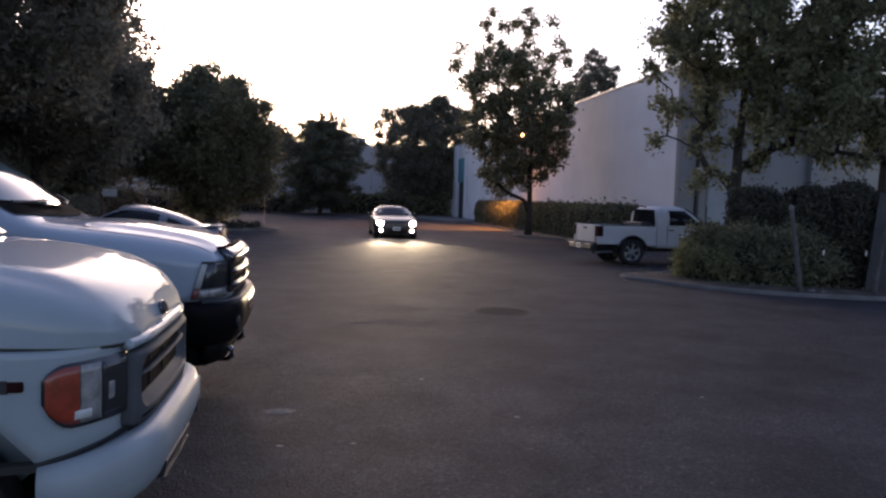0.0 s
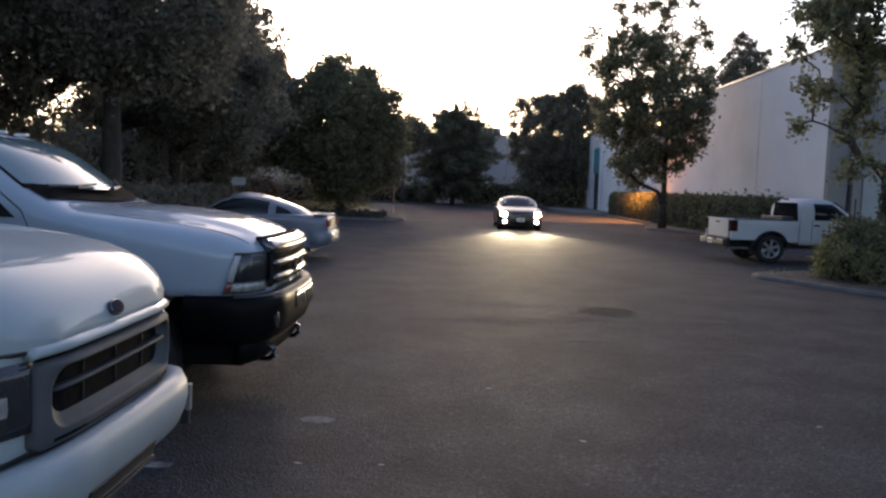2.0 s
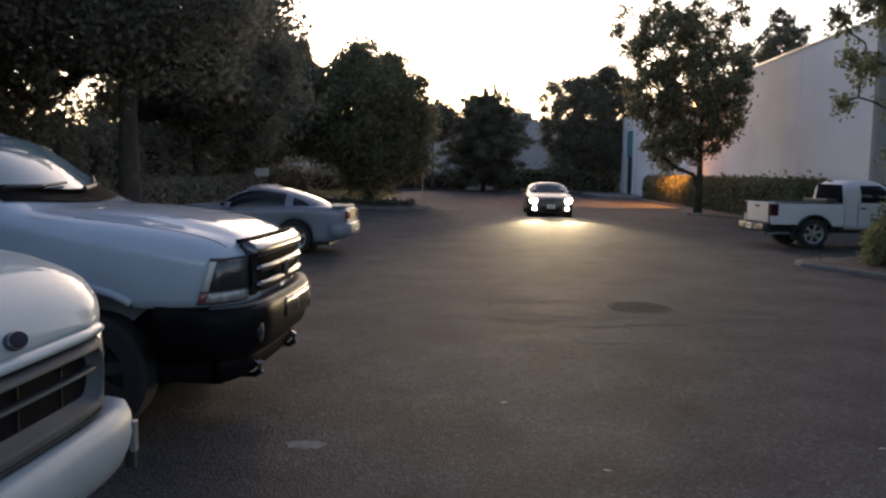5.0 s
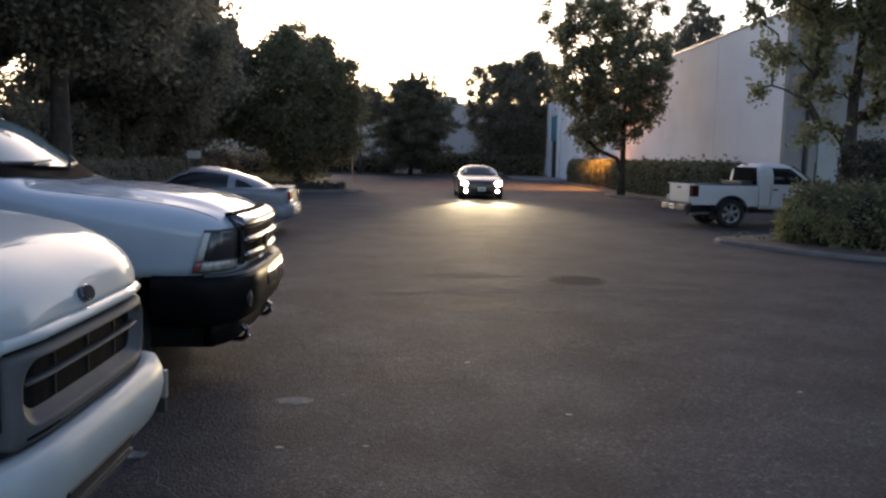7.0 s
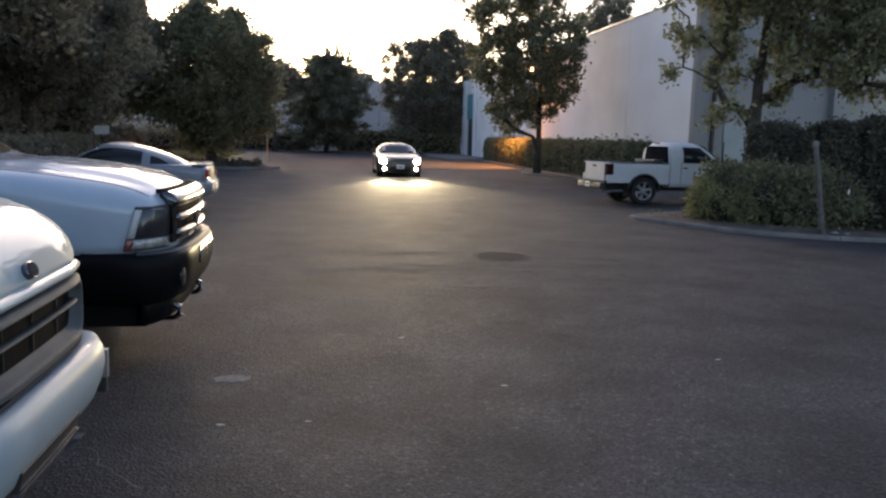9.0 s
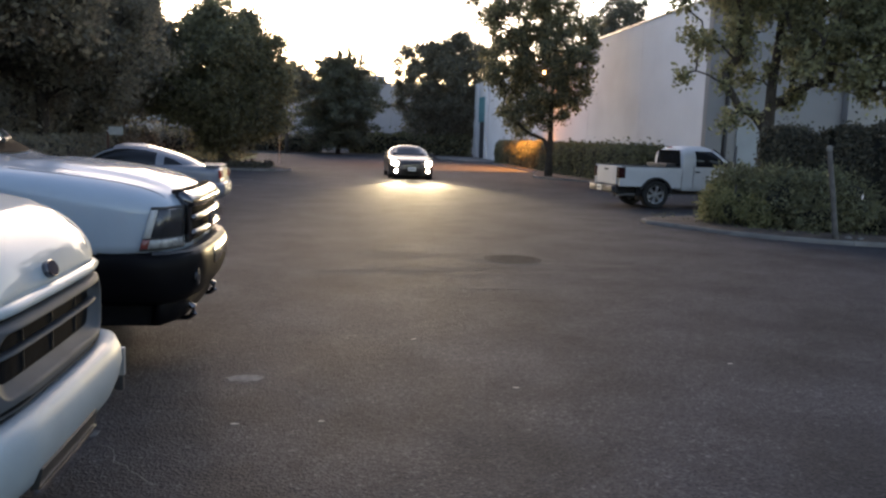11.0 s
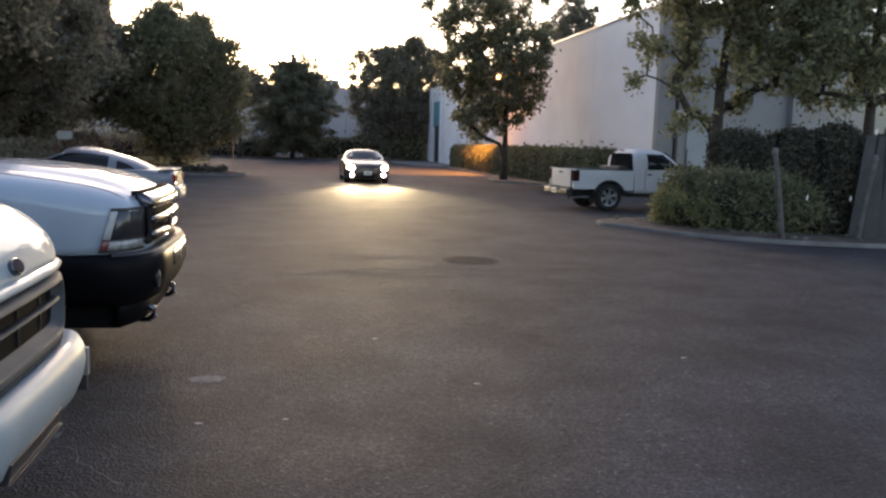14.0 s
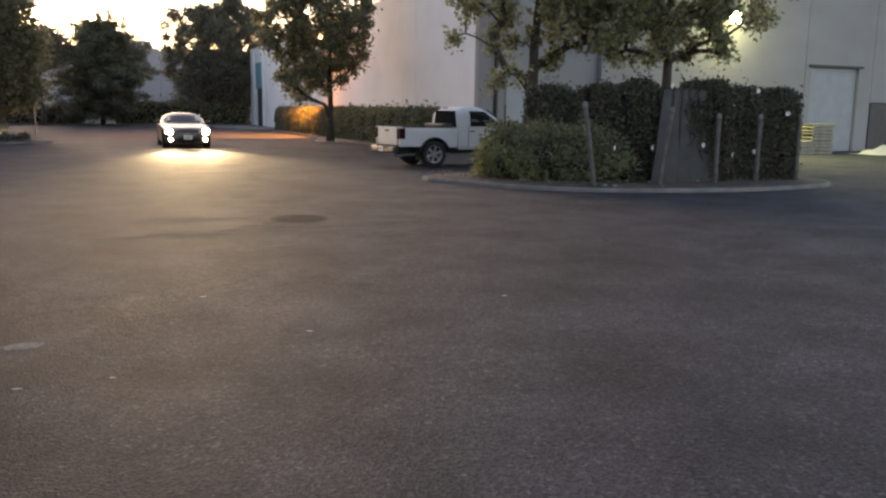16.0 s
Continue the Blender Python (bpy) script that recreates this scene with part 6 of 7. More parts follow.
                x = x_low(w) * (1 - u) + x_high(w) * u
                row.append(bm.verts.new((x, w * half, roof_z(x, w * half) + lift + bulge * (1 - w * w) * (0.2 + 0.8 * math.sin(math.pi * (0.12 + 0.88 * u))))))
            rows.append(row)
        for r0, r1 in zip(rows, rows[1:]):
            for i in range(nv):
                bm.faces.new((r0[i], r0[i + 1], r1[i + 1], r1[i]))
        return bm

    def foot(w):
        return -1.52 - 0.24 * w * w

    def head(w):
        return -2.22 - 0.09 * w * w
    ws = part("windscreen", on_skin(foot, head, 0.83, 0.74, 0.008, bulge=0.08), GLASS_SKY_PALE, v, "windscreen with part of the pale sky reflection put into its tint", True)
    part("screen_seal", on_skin(lambda w: foot(w) + 0.03, lambda w: head(w) - 0.025, 0.86, 0.765, 0.004), GRILLE_DARK, ws)
    part("cowl", on_skin(lambda w: foot(w) + 0.15 + 0.05 * w * w, lambda w: foot(w) + 0.005, 0.84, 0.84, 0.012, 20, 4), GRILLE_DARK, v, "matt black cowl below the windscreen")
    for y0 in (-0.72, 0.02):
        q = [(foot((y0 + d) / 0.83) + e, y0 + d) for d, e in ((0.0, 0.07), (0.3, 0.04), (0.66, -0.03))]
        part("wiper", tube(bm_new(), [(x, y, roof_z(x, y) + 0.03 + 0.05 * (1 - (y / 0.83) ** 2)) for x, y in q], [0.02, 0.016, 0.01], 6), BLACK_PLASTIC, ws)
    for s in (-1, 1):
        part("door_window", skin_glass(wide, belt, top, power, (-2.62, -1.72, -2.26, -2.62), 1.40, 1.9, s), GLASS_DARK, v, smooth=True)
        part("rear_window", skin_glass(wide, belt, top, power, (-3.3, -2.74, -2.74, -3.3), 1.40, 1.9, s), GLASS_DARK, v, smooth=True)
        part("wheel_well", boxed((-1.5, min(s * 0.55, s * 0.68), 0.35), (-0.46, max(s * 0.55, s * 0.68), 1.05)), GRILLE_DARK, v)
        seam = [(-1.6, 0.62), (-1.6, 1.0), (-1.61, 1.3), (-1.68, 1.45), (-1.95, 1.66), (-2.2, 1.86)]
        line = []
        for x, z in seam:
            k = min(0.999, max(0.0, (z - belt(x)) / (top(x) - belt(x))))
            line.append((x, s * (wide(x) * (1 - k ** power(x)) ** (1 / power(x)) + 0.0015), z))
        part("door_seam", tube(bm_new(), line, 0.006, 6), BLACK_PLASTIC, v)
        part("door_handle", boxed((-2.58, min(s * 0.99, s * 1.02), 1.2), (-2.42, max(s * 0.99, s * 1.02), 1.24), 0.01), CHROME, v)
        mr = part("mirror", boxed((-2.2, min(s * 1.06, s * 1.28), 1.4), (-2.1, max(s * 1.06, s * 1.28), 1.72), 0.03), BLACK_PLASTIC, v)
        part("mirror_arm", tube(bm_new(), [(-2.1, s * 0.97, 1.45), (-2.15, s * 1.1, 1.5)], 0.022, 8), BLACK_PLASTIC, mr)
        # dark rims: the gloom of the wheel arches is put into their tone
        wheel(v, -0.98, s * 0.99, 0.41, 0.27, 8, metal=DARK_STEEL)
        wheel(v, -4.9, s * 0.99, 0.41, 0.27, 8, metal=DARK_STEEL)
    for y in (-0.5, -0.16, 0.0, 0.16, 0.5):
        part("cab_light", boxed((-2.52, y - 0.035, roof_z(-2.47, y) - 0.005), (-2.42, y + 0.035, roof_z(-2.47, y) + 0.022), 0.01), LENS_CLEAR, v, "small pale cab roof light")
    # load bed
    arch = [(-4.9 + 0.52 * math.cos(a), 0.42 + 0.52 * math.sin(a)) for a in spread(0.1, math.pi - 0.1, 14)]
    for s in (-1, 1):
        bm = slab(bm_new(), [(-3.5, 0.62), (-3.5, 1.42), (-6.0, 1.42), (-6.0, 0.66)] + list(reversed(arch)), "y", min(s * 0.92, s * 1.0), max(s * 0.92, s * 1.0))
        part("bed_side", bm, WHITE_PAINT, v)
    part("bed_floor", boxed((-5.98, -0.92, 0.86), (-3.5, 0.92, 0.9)), DARK_STEEL, v)
    part("bed_front", boxed((-3.56, -0.92, 0.9), (-3.5, 0.92, 1.42)), WHITE_PAINT, v)
    part("tailgate", boxed((-6.04, -0.92, 0.8), (-5.98, 0.92, 1.42), 0.01), WHITE_PAINT, v)
    # near-black blocks, added unseen to stop light and view under the nose
    part("skid_plate", boxed((-0.62, -0.8, 0.34), (-0.12, 0.8, 0.5), 0.02), GRILLE_DARK, v)
    part("engine_pan", boxed((-1.35, -0.42, 0.26), (-0.7, 0.42, 0.6), 0.04), GRILLE_DARK, v)
    part("front_axle", tube(bm_new(), [(-0.98, -0.85, 0.41), (-0.98, 0.85, 0.41)], 0.075, 12), GRILLE_DARK, v)
    part("chassis", boxed((-6.0, -0.62, 0.36), (-1.5, 0.62, 0.62)), GRILLE_DARK, v)


heavy_pickup()


# -- white compact pickup seen from its tail --
def compact_pickup():
    v = thing("pickup_truck", (12.065, 22.93, 0), 5, "small white pickup with a dark rear bumper parked nose in", "pickup truck")
    xs = [0.0, -0.03, -0.08, -0.15, -0.25] + spread(-0.3, -1.3, 20) + spread(-1.35, -2.1, 10) + spread(-2.2, -2.86, 6) + [-2.88]
    wide = curve([(-2.88, 0.86), (-0.4, 0.87), (-0.15, 0.82), (-0.03, 0.7), (0.0, 0.55)])
    low = curve([(-2.88, 0.5), (-0.4, 0.52), (0.0, 0.55)])
    belt = curve([(-2.88, 1.15), (-1.3, 1.1), (-0.3, 0.98), (0.0, 0.9)])
    top = curve([(-2.88, 1.66), (-2.7, 1.745), (-2.1, 1.76), (-1.85, 1.7), (-1.22, 1.22), (-1.1, 1.17), (-0.4, 1.1), (-0.05, 1.02), (0.0, 0.92)])
    power = curve([(-2.88, 3.6), (-1.8, 3.4), (-1.2, 4), (0.0, 3)])
    part("cab", shell(xs, wide, low, belt, top, power, [(-0.85, 0.37, 0.45)], tuck=0.02, ntop=16), DULL_WHITE, v, smooth=True)
    part("rear_window", panel(bm_new(), [(-2.895, 0.74, 1.17), (-2.895, -0.74, 1.17), (-2.885, -0.63, 1.63), (-2.885, 0.63, 1.63)], 0.01, 0.01), GLASS_DARK, v, "dark rear cab window")
    part("brake_light", boxed((-2.9, -0.12, 1.69), (-2.86, 0.12, 1.73), 0.006), LENS_RED, v)
    part("windscreen", panel(bm_new(), [(-1.26, 0.72, 1.25), (-1.26, -0.72, 1.25), (-1.8, -0.6, 1.68), (-1.8, 0.6, 1.68)], 0.01, 0.05), GLASS_SCREEN, v)
    for s in (-1, 1):
        part("door_window", skin_glass(wide, belt, top, power, (-2.5, -1.45, -1.95, -2.5), 1.18, 1.62, s), GLASS_DARK, v, smooth=True)
        part("door_seam", boxed((-2.556, min(s * 0.86, s * 0.8725), 0.6), (-2.55, max(s * 0.86, s * 0.877), 1.2)), BLACK_PLASTIC, v)
        part("door_handle", boxed((-2.5, min(s * 0.87, s * 0.895), 1.02), (-2.36, max(s * 0.87, s * 0.895), 1.06), 0.008), BLACK_PLASTIC, v)
        mr = part("mirror", boxed((-1.62, min(s * 0.92, s * 1.1), 1.16), (-1.54, max(s * 0.92, s * 1.1), 1.32), 0.02), BLACK_PLASTIC, v)
        part("mirror_foot", boxed((-1.6, min(s * 0.85, s * 0.94), 1.17), (-1.55, max(s * 0.85, s * 0.94), 1.22)), BLACK_PLASTIC, mr)
        bm = bm_new()
        cols = []
        for x in [-2.92, -3.0, -3.1] + spread(-3.16, -4.16, 26) + [-4.25, -4.4, -4.6, -4.72, -4.76]:
            h = 0.46 ** 2 - (x + 3.66) ** 2
            foot_z = max(0.57 if x > -3.66 else 0.6, 0.37 + math.sqrt(h) if h > 0 else 0.0)
            head_z = 1.13 + (-2.92 - x) * 0.011
            ring = [(0.8, foot_z), (0.862, foot_z), (0.872, foot_z + 0.02), (0.878, foot_z + (head_z - foot_z) * 0.5), (0.876, head_z - 0.1), (0.866, head_z - 0.02), (0.85, head_z), (0.8, head_z)]
            cols.append([bm.verts.new((x, s * y, z)) for y, z in ring])
        for c0, c1 in zip(cols, cols[1:]):
            for k in range(8):
                bm.faces.new((c0[k], c0[(k + 1) % 8], c1[(k + 1) % 8], c1[k]))
        bm.faces.new(cols[0])
        bm.faces.new(cols[-1])
        part("bed_side", bm, DULL_WHITE, v)
        part("arch_flare", tube(bm_new(), [(x, s * 0.878, z) for x, z in [(-3.66 + 0.475 * math.cos(a), 0.37 + 0.475 * math.sin(a)) for a in spread(0.2, math.pi - 0.2, 18)]], 0.03, 8), BLACK_PLASTIC, v)
        part("tail_light", boxed((-4.785, min(s * 0.68, s * 0.884), 0.82), (-4.6, max(s * 0.68, s * 0.884), 1.12), 0.012), LENS_TAIL, v, "dark red tail light")
        wheel(v, -0.85, s * 0.86, 0.385, 0.26, 6)
        wheel(v, -3.66, s * 0.88, 0.385, 0.27, 6)
        part("mud_flap", boxed((-4.16, min(s * 0.62, s * 0.86), 0.22), (-4.14, max(s * 0.62, s * 0.86), 0.6)), RUBBER, v)
    for s in (-1, 1):
        part("bed_rail", boxed((-4.7, min(s * 0.79, s * 0.862), 1.135), (-2.95, max(s * 0.79, s * 0.862), 1.165), 0.008), BLACK_PLASTIC, v, "black bed rail cap")
        part("wheel_housing", boxed((-4.14, min(s * 0.6, s * 0.79), 0.5), (-3.18, max(s * 0.6, s * 0.79), 0.9), 0.03), GRILLE_DARK, v)
    part("bed_floor", boxed((-4.7, -0.8, 0.66), (-2.92, 0.8, 0.7)), DARK_STEEL, v)
    part("bed_front", boxed((-2.97, -0.8, 0.7), (-2.92, 0.8, 1.13)), DULL_WHITE, v)
    tg = part("tailgate", boxed((-4.78, -0.675, 0.64), (-4.70, 0.675, 1.15), 0.015), DULL_WHITE, v, "white tailgate with a pressed panel")
    part("tailgate_recess", boxed((-4.788, -0.5, 0.74), (-4.778, 0.5, 1.0), 0.004), DULL_WHITE, tg)
    part("tailgate_handle", boxed((-4.80, -0.12, 1.02), (-4.775, 0.12, 1.07), 0.006), BLACK_PLASTIC, tg)
    part("bumper", sweep(bm_new(), [(-4.86, 0.86), (-4.93, 0.78), (-4.95, 0.4), (-4.95, -0.4), (-4.93, -0.78), (-4.86, -0.86)], [(-0.14, 0.6), (0.0, 0.6), (0.02, 0.56), (0.02, 0.46), (0.0, 0.42), (-0.14, 0.42)]), DARK_STEEL, v, "dark dull steel step bumper")
    part("bumper_step", boxed((-4.985, -0.34, 0.555), (-4.93, 0.34, 0.603), 0.006), BLACK_PLASTIC, v)
    plate(v, -4.98, 0.45, -1)
    part("chassis", boxed((-4.7, -0.42, 0.38), (-0.3, 0.42, 0.56)), BLACK_PLASTIC, v)
    part("axle", tube(bm_new(), [(-3.66, -0.7, 0.37), (-3.66, 0.7, 0.37)], 0.07, 10), DARK_STEEL, v)
    part("exhaust", tube(bm_new(), [(-3.0, -0.5, 0.36), (-4.4, -0.55, 0.36), (-4.75, -0.7, 0.34)], 0.035, 8), STEEL, v)
    part("front_bumper", sweep(bm_new(), [(-0.2, -0.87), (-0.02, -0.8), (0.06, -0.4), (0.06, 0.4), (-0.02, 0.8), (-0.2, 0.87)], [(-0.1, 0.45), (0.03, 0.46), (0.04, 0.6), (-0.1, 0.62)]), CHROME, v)
    tb = thing("tool_box", (9.106, 22.67, 0.7), 5, label="dark tool box lying in the pickup bed", category="tool box")
    part("case", boxed((-0.3, -0.6, 0), (0.0, 0.6, 0.5), 0.02), GREY_PLASTIC, tb)
    part("lid", boxed((-0.31, -0.61, 0.5), (0.01, 0.61, 0.55), 0.015), DARK_STEEL, tb)


compact_pickup()


# -- two coupes --
def one_side(bm, s):
    bmesh.ops.delete(bm, geom=[q for q in bm.verts if q.co.y * s < 0], context="VERTS")
    return bm


def skin_strip(cw, cs, ct, pw, xs, lower, upper, s, grow=0.007, n=8):
    """One side's open strip of a cabin skin between two angles (shares of the arc) that change along x."""
    bm = bm_new()
    rows = []
    for x in xs:
        row = []
        for j in range(n + 1):
            a = (lower(x) + (upper(x) - lower(x)) * j / n) * math.pi / 2
            y = (cw(x) + grow) * max(0.0, math.cos(a)) ** (2 / pw(x))
            row.append(bm.verts.new((x, s * y, cs(x) + (ct(x) + grow - cs(x)) * max(0.0, math.sin(a)) ** (2 / pw(x)))))
        rows.append(row)
    for r0, r1 in zip(rows, rows[1:]):
        for j in range(n):
            bm.faces.new((r0[j], r0[j + 1], r1[j + 1], r1[j]))
    return bm


def coupe(name, label, category, place, turn, paint, L, wide, low, belt, top, axles, r, cabin, half, rims, quarter=None):
    """cabin: x of screen base, roof front, roof rear, tail of the rear screen, and belt, roof heights.
    quarter: x of the pillar behind the door and of the rear end of the quarter window."""
    v = thing(name, place, turn, label, category)
    xs = [0.0, -0.02, -0.05, -0.1, -0.17, -0.25] + spread(-0.3, -L + 0.3, 90) + [-L + 0.25, -L + 0.17, -L + 0.1, -L + 0.05, -L + 0.02, -L]
    part("body", shell(xs, wide, low, belt, top, curve([(-L, 3.2), (0, 3.2)]), [(a, r, r + 0.055) for a in axles], tuck=0.05, ntop=12), paint, v, smooth=True)
    x0, x1, x2, x3, zb, zr = cabin
    cw = curve([(x3, half - 0.16), (x2, half - 0.07), (x1, half - 0.05), (x0, half - 0.1)])
    ct = curve([(x3, zb + 0.06), (x3 + (x2 - x3) * 0.45, zb + (zr - zb) * 0.62), (x2, zr - 0.015), ((x1 + x2) / 2, zr), (x1, zr - 0.03), (x0, zb + 0.05)])
    cs = curve([(-L, zb - 0.02), (0, zb - 0.02)])
    pw = curve([(x3, 2.2), (x2, 2.5), (x1, 2.5), (x0, 2.3)])
    cx = spread(x3, x0, 44)
    cab = part("cabin_glass", shell(cx, cw, lambda x: zb - 0.1, cs, ct, pw, tuck=0.0, inner=0.1, ntop=18), GLASS_DARK, v, "dark tinted side and rear glass", True)
    rx = spread(x2 - 0.12, x1 + 0.03, 14)
    part("roof", shell(rx, cw, low, cs, ct, pw, only=(0.5, 1.0), grow=0.008), paint, v, smooth=True)
    q, sail1 = quarter or (x2 + (x1 - x2) * 0.12, x3 + (x2 - x3) * 0.52)
    sail0 = x3 + (x2 - x3) * 0.03
    nib = curve([(sail1, 0.02), (sail1 + 0.1, 0.17), (q - 0.3, 0.36), (q - 0.12, 0.41)])
    for s in (-1, 1):
        part("pillar", one_side(shell(spread(q - 0.13, q + 0.03, 6), cw, low, cs, ct, pw, only=(0.0, 0.56), grow=0.007), s), paint, v, smooth=True)
        part("sail_panel", skin_strip(cw, cs, ct, pw, spread(sail0, sail1, 8), lambda x: 0.0, lambda x: 0.56, s), paint, v, smooth=True)
        part("window_surround", skin_strip(cw, cs, ct, pw, spread(sail1, q - 0.12, 10), nib, lambda x: 0.56, s, 0.0072), paint, v, smooth=True)
    for s in (-1, 1):
        pts = [(x, s * (cw(x) * math.cos(0.36 * math.pi / 2 * 1.4) ** (2 / pw(x)) + 0.004), cs(x) + (ct(x) - cs(x)) * math.sin(0.36 * math.pi / 2 * 1.4) ** (2 / pw(x))) for x in spread(x0 - 0.06, x1, 8)]
        part("screen_pillar", tube(bm_new(), pts, 0.026, 8), paint, v, smooth=True)
        part("rear_pillar", one_side(shell(spread(x3 + 0.02, x2, 8), cw, low, cs, ct, pw, only=(0.5, 0.66), grow=0.007), s), paint, v, smooth=True)
        mr = part("mirror", boxed((x0 - 0.42, min(s * (half - 0.02), s * (half + 0.16)), zb - 0.01), (x0 - 0.3, max(s * (half - 0.02), s * (half + 0.16)), zb + 0.12), 0.03), paint, v)
        part("mirror_glass", boxed((x0 - 0.424, min(s * (half + 0.02), s * (half + 0.14)), zb + 0.01), (x0 - 0.418, max(s * (half + 0.02), s * (half + 0.14)), zb + 0.1)), GLASS_DARK, mr)
        part("sill_trim", boxed((axles[1] + r + 0.12, min(s * (half - 0.05), s * (half - 0.02)), low(-L / 2) + 0.03), (axles[0] - r - 0.12, max(s * (half - 0.05), s * (half - 0.02)), low(-L / 2) + 0.06), 0.006), CHROME if paint is BLACK_PAINT else paint, v)
        part("door_handle", boxed((q + 0.1, min(s * half * 0.985, s * (half + 0.015)), zb - 0.16), (q + 0.3, max(s * half * 0.985, s * (half + 0.015)), zb - 0.125), 0.008), paint, v)
        for a in axles:
            wheel(v, a, s * (half - 0.01), r, 0.24, rims, 0.72)
    part("chassis", boxed((-L + 0.4, -half * 0.6, low(-L / 2) - 0.06), (-0.4, half * 0.6, low(-L / 2) + 0.05)), BLACK_PLASTIC, v)
    return v


def silver_coupe():
    L = 4.76
    wide = curve([(-L, 0.62), (-L + 0.05, 0.76), (-L + 0.2, 0.86), (-L + 0.6, 0.92), (-3.6, 0.94), (-1.0, 0.925), (-0.35, 0.88), (-0.08, 0.76), (0, 0.6)])
    low = curve([(-L, 0.36), (-L + 0.3, 0.27), (-0.3, 0.22), (0, 0.3)])
    belt = curve([(-L, 0.8), (-3.9, 0.88), (-2.4, 0.84), (-1.3, 0.86), (-0.3, 0.74), (0, 0.6)])
    top = curve([(-L, 0.93), (-L + 0.06, 1.0), (-4.2, 1.05), (-3.6, 1.06), (-2.2, 1.05), (-1.6, 1.02), (-1.2, 0.98), (-0.3, 0.88), (-0.05, 0.78), (0, 0.66)])
    v = coupe("coupe", "silver-grey fastback coupe parked nose in, tail to the lane", "car", (-7.48, 18.35, 0), 180, SILVER_PAINT, L, wide, low, belt, top, (-0.95, -3.68), 0.34,
              (-1.95, -2.6, -3.1, -4.42, 0.95, 1.43), 0.94, 5, (-3.5, -4.1))
    # quarter glass shows as its own dark pane between the pillars; tail details
    for s in (-1, 1):
        tl = part("tail_light", boxed((-L - 0.005, min(s * 0.36, s * 0.72), 0.74), (-L + 0.06, max(s * 0.36, s * 0.72), 0.92), 0.01), LENS_RED, v, "upright three-bar red tail light")
        for k in range(3):
            part("lamp_bar", boxed((-L - 0.02, min(s * (0.39 + k * 0.11), s * (0.46 + k * 0.11)), 0.76), (-L - 0.003, max(s * (0.39 + k * 0.11), s * (0.46 + k * 0.11)), 0.9), 0.006), LENS_RED, tl)
        part("corner_reflector", boxed((-L + 0.12, min(s * 0.83, s * 0.865), 0.6), (-L + 0.24, max(s * 0.83, s * 0.865), 0.66), 0.005), LENS_RED, v)
        part("headlight", lathe(bm_new(), [(0.1, 0.0), (0.1, 0.03), (0.02, 0.05)], (-0.06, s * 0.62, 0.66), "X", 20), LENS_CLEAR, v)
    part("rear_bumper", sweep(bm_new(), [(-L + 0.35, 0.90), (-L + 0.12, 0.86), (-L - 0.02, 0.72), (-L - 0.05, 0.3), (-L - 0.05, -0.3), (-L - 0.02, -0.72), (-L + 0.12, -0.86), (-L + 0.35, -0.90)], [(-0.1, 0.66), (0.0, 0.66), (0.03, 0.6), (0.03, 0.45), (0.0, 0.36), (-0.1, 0.34)]), SILVER_PAINT, v, smooth=True)
    part("tail_spoiler", sweep(bm_new(), [(-L + 0.3, 0.82), (-L + 0.1, 0.78), (-L + 0.02, 0.5), (-L + 0.0, 0.0), (-L + 0.02, -0.5), (-L + 0.1, -0.78), (-L + 0.3, -0.82)], [(-0.3, 1.0), (-0.02, 1.022), (0.0, 1.012), (-0.01, 0.985), (-0.3, 0.985)]), SILVER_PAINT, v, smooth=True)
    part("tail_panel", boxed((-L - 0.004, -0.34, 0.72), (-L + 0.03, 0.34, 0.93), 0.006), BLACK_PLASTIC, v)
    plate(v, -L - 0.085, 0.48, -1)


silver_coupe()


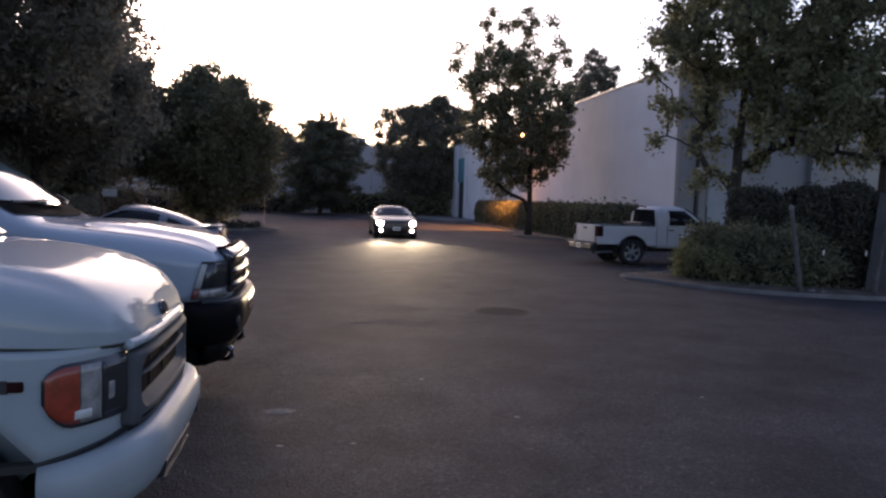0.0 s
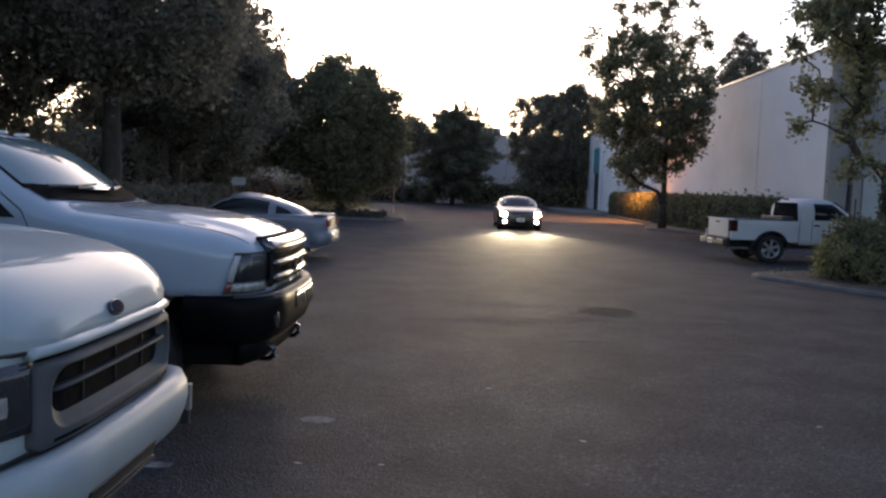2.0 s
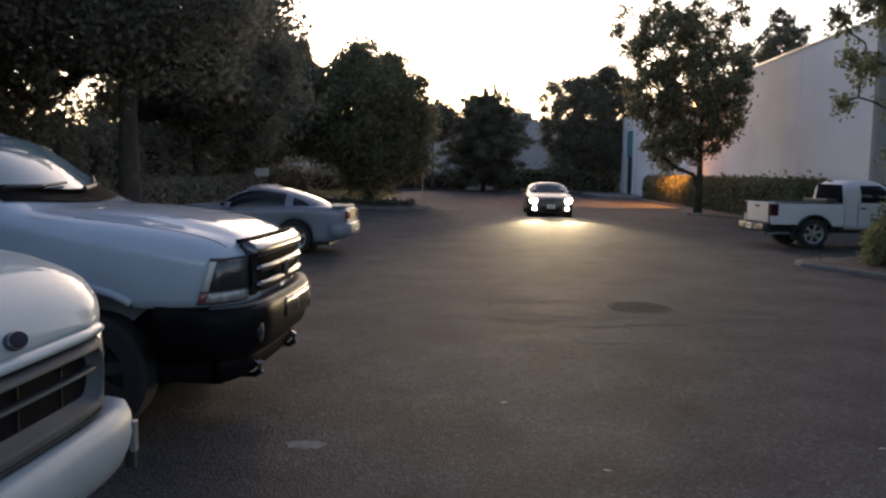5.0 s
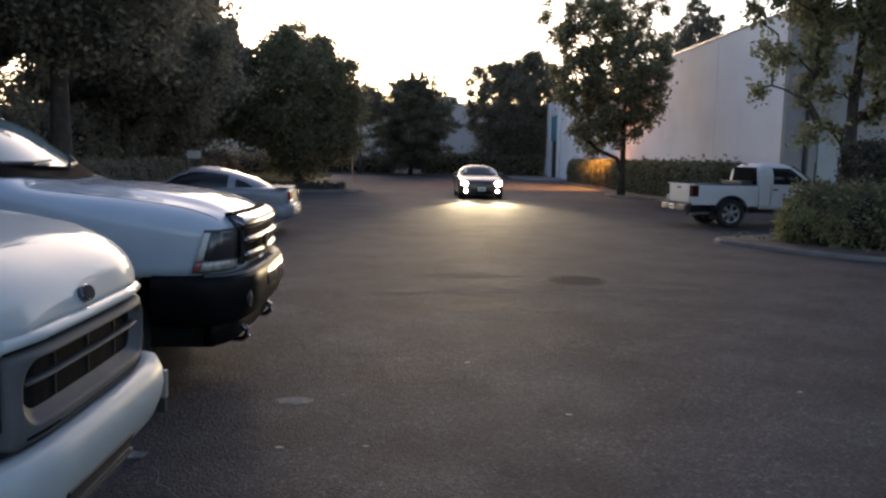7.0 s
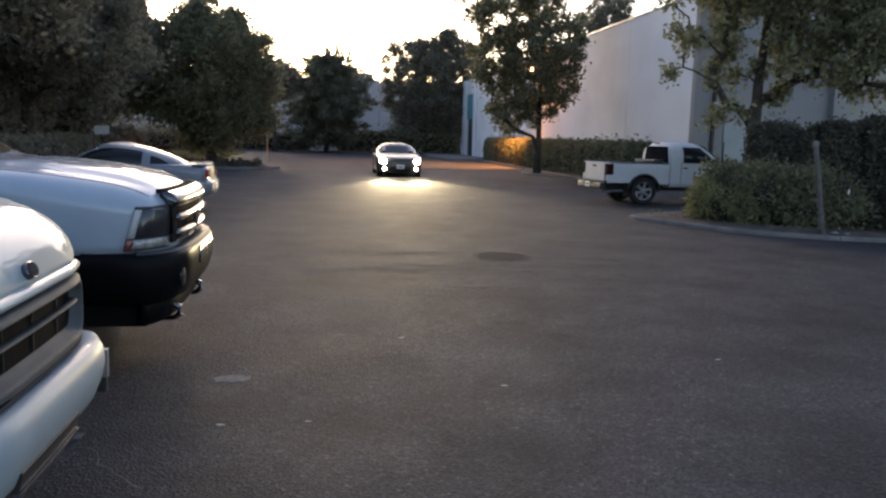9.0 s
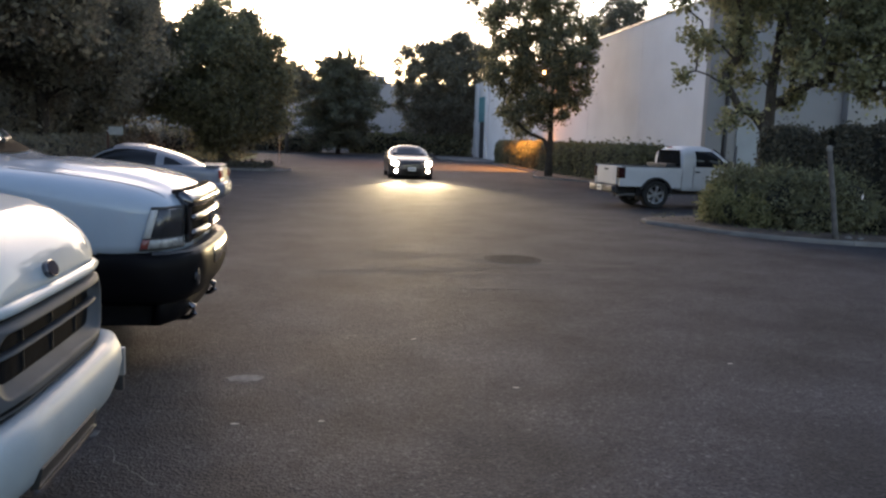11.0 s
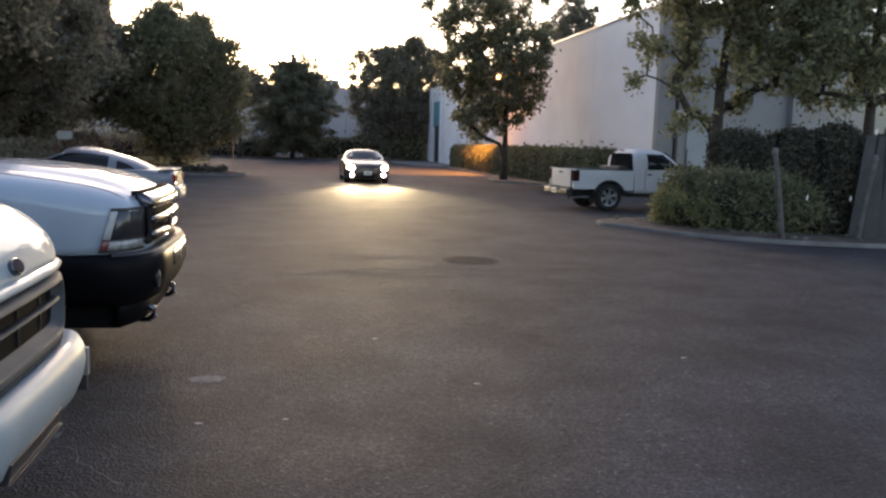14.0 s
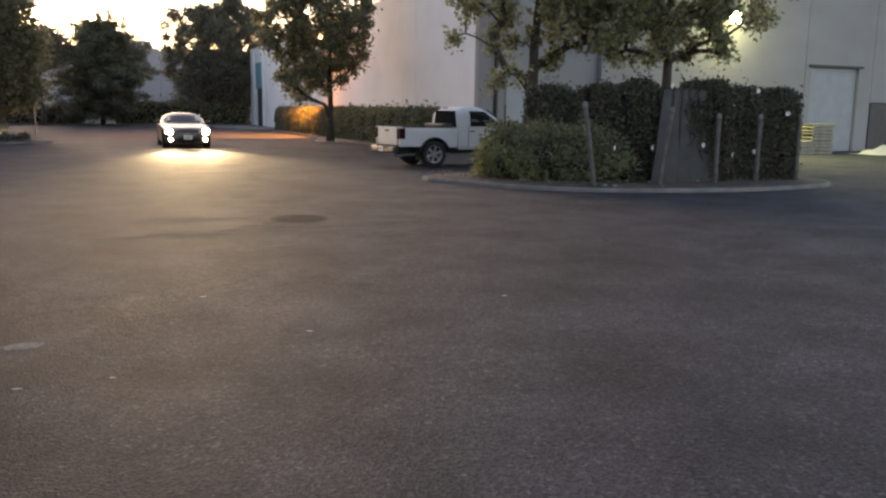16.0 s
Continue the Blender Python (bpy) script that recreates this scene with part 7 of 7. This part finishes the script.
def dark_coupe():
    L = 5.05
    wide = curve([(-L, 0.6), (-L + 0.1, 0.82), (-L + 0.5, 0.91), (-3.9, 0.94), (-1.0, 0.93), (-0.4, 0.88), (-0.12, 0.78), (-0.03, 0.66), (0, 0.5)])
    low = curve([(-L, 0.36), (-L + 0.3, 0.26), (-0.3, 0.2), (0, 0.26)])
    belt = curve([(-L, 0.8), (-3.9, 0.86), (-1.3, 0.84), (-0.4, 0.72), (0, 0.56)])
    top = curve([(-L, 0.9), (-L + 0.1, 1.0), (-4.2, 1.04), (-3.6, 1.02), (-1.7, 1.0), (-1.2, 0.96), (-0.35, 0.84), (-0.08, 0.74), (0, 0.62)])
    v = coupe("coupe", "dark luxury coupe with all headlights burning, facing down the lane", "car", (CAR[0], CAR[1] - 0.02, 0), -90, BLACK_PAINT, L, wide, low, belt, top, (-0.98, -3.95), 0.36,
              (-1.6, -2.45, -3.15, -4.45, 0.96, 1.40), 0.94, 10)
    part("windscreen", panel(bm_new(), [(-1.68, 0.66, 1.035), (-1.68, -0.66, 1.035), (-2.36, -0.5, 1.355), (-2.36, 0.5, 1.355)], 0.008, 0.05), GLASS_SCREEN, v, smooth=True)
    g = part("grille", boxed((-0.03, -0.36, 0.46), (0.012, 0.36, 0.68), 0.02), BLACK_PLASTIC, v, "dark slatted grille")
    for k in range(4):
        part("grille_slat", boxed((0.0, -0.34, 0.49 + k * 0.048), (0.022, 0.34, 0.5 + k * 0.048)), CHROME, g)
    for s in (-1, 1):
        hl = part("headlight", panel(bm_new(), [(-0.03, s * 0.50, 0.57), (-0.17, s * 0.85, 0.62), (-0.22, s * 0.82, 0.78), (-0.07, s * 0.52, 0.70)][::s], 0.02, 0.03), HEADLENS, v, "burning headlight cluster")
        part("lamp_bulb", lathe(bm_new(), [(0.10, 0.0), (0.10, 0.03), (0.05, 0.05), (0.01, 0.055)], (-0.05, s * 0.68, 0.66), "X", 24), HEADLAMP, hl, "glowing lamp bowl")
        fl = part("fog_light", boxed((-0.12, s * 0.66 - 0.11, 0.30), (-0.02, s * 0.66 + 0.11, 0.42), 0.015), LAMP_BLACK, v)
        part("fog_bulb", lathe(bm_new(), [(0.055, 0.0), (0.055, 0.02), (0.01, 0.03)], (-0.02, s * 0.66, 0.36), "X", 20), HEADLAMP, fl, "glowing fog lamp")
    part("lower_intake", boxed((-0.04, -0.42, 0.27), (0.0, 0.42, 0.36), 0.01), BLACK_PLASTIC, v)
    plate(v, 0.03, 0.37, 1, 0.32)


dark_coupe()
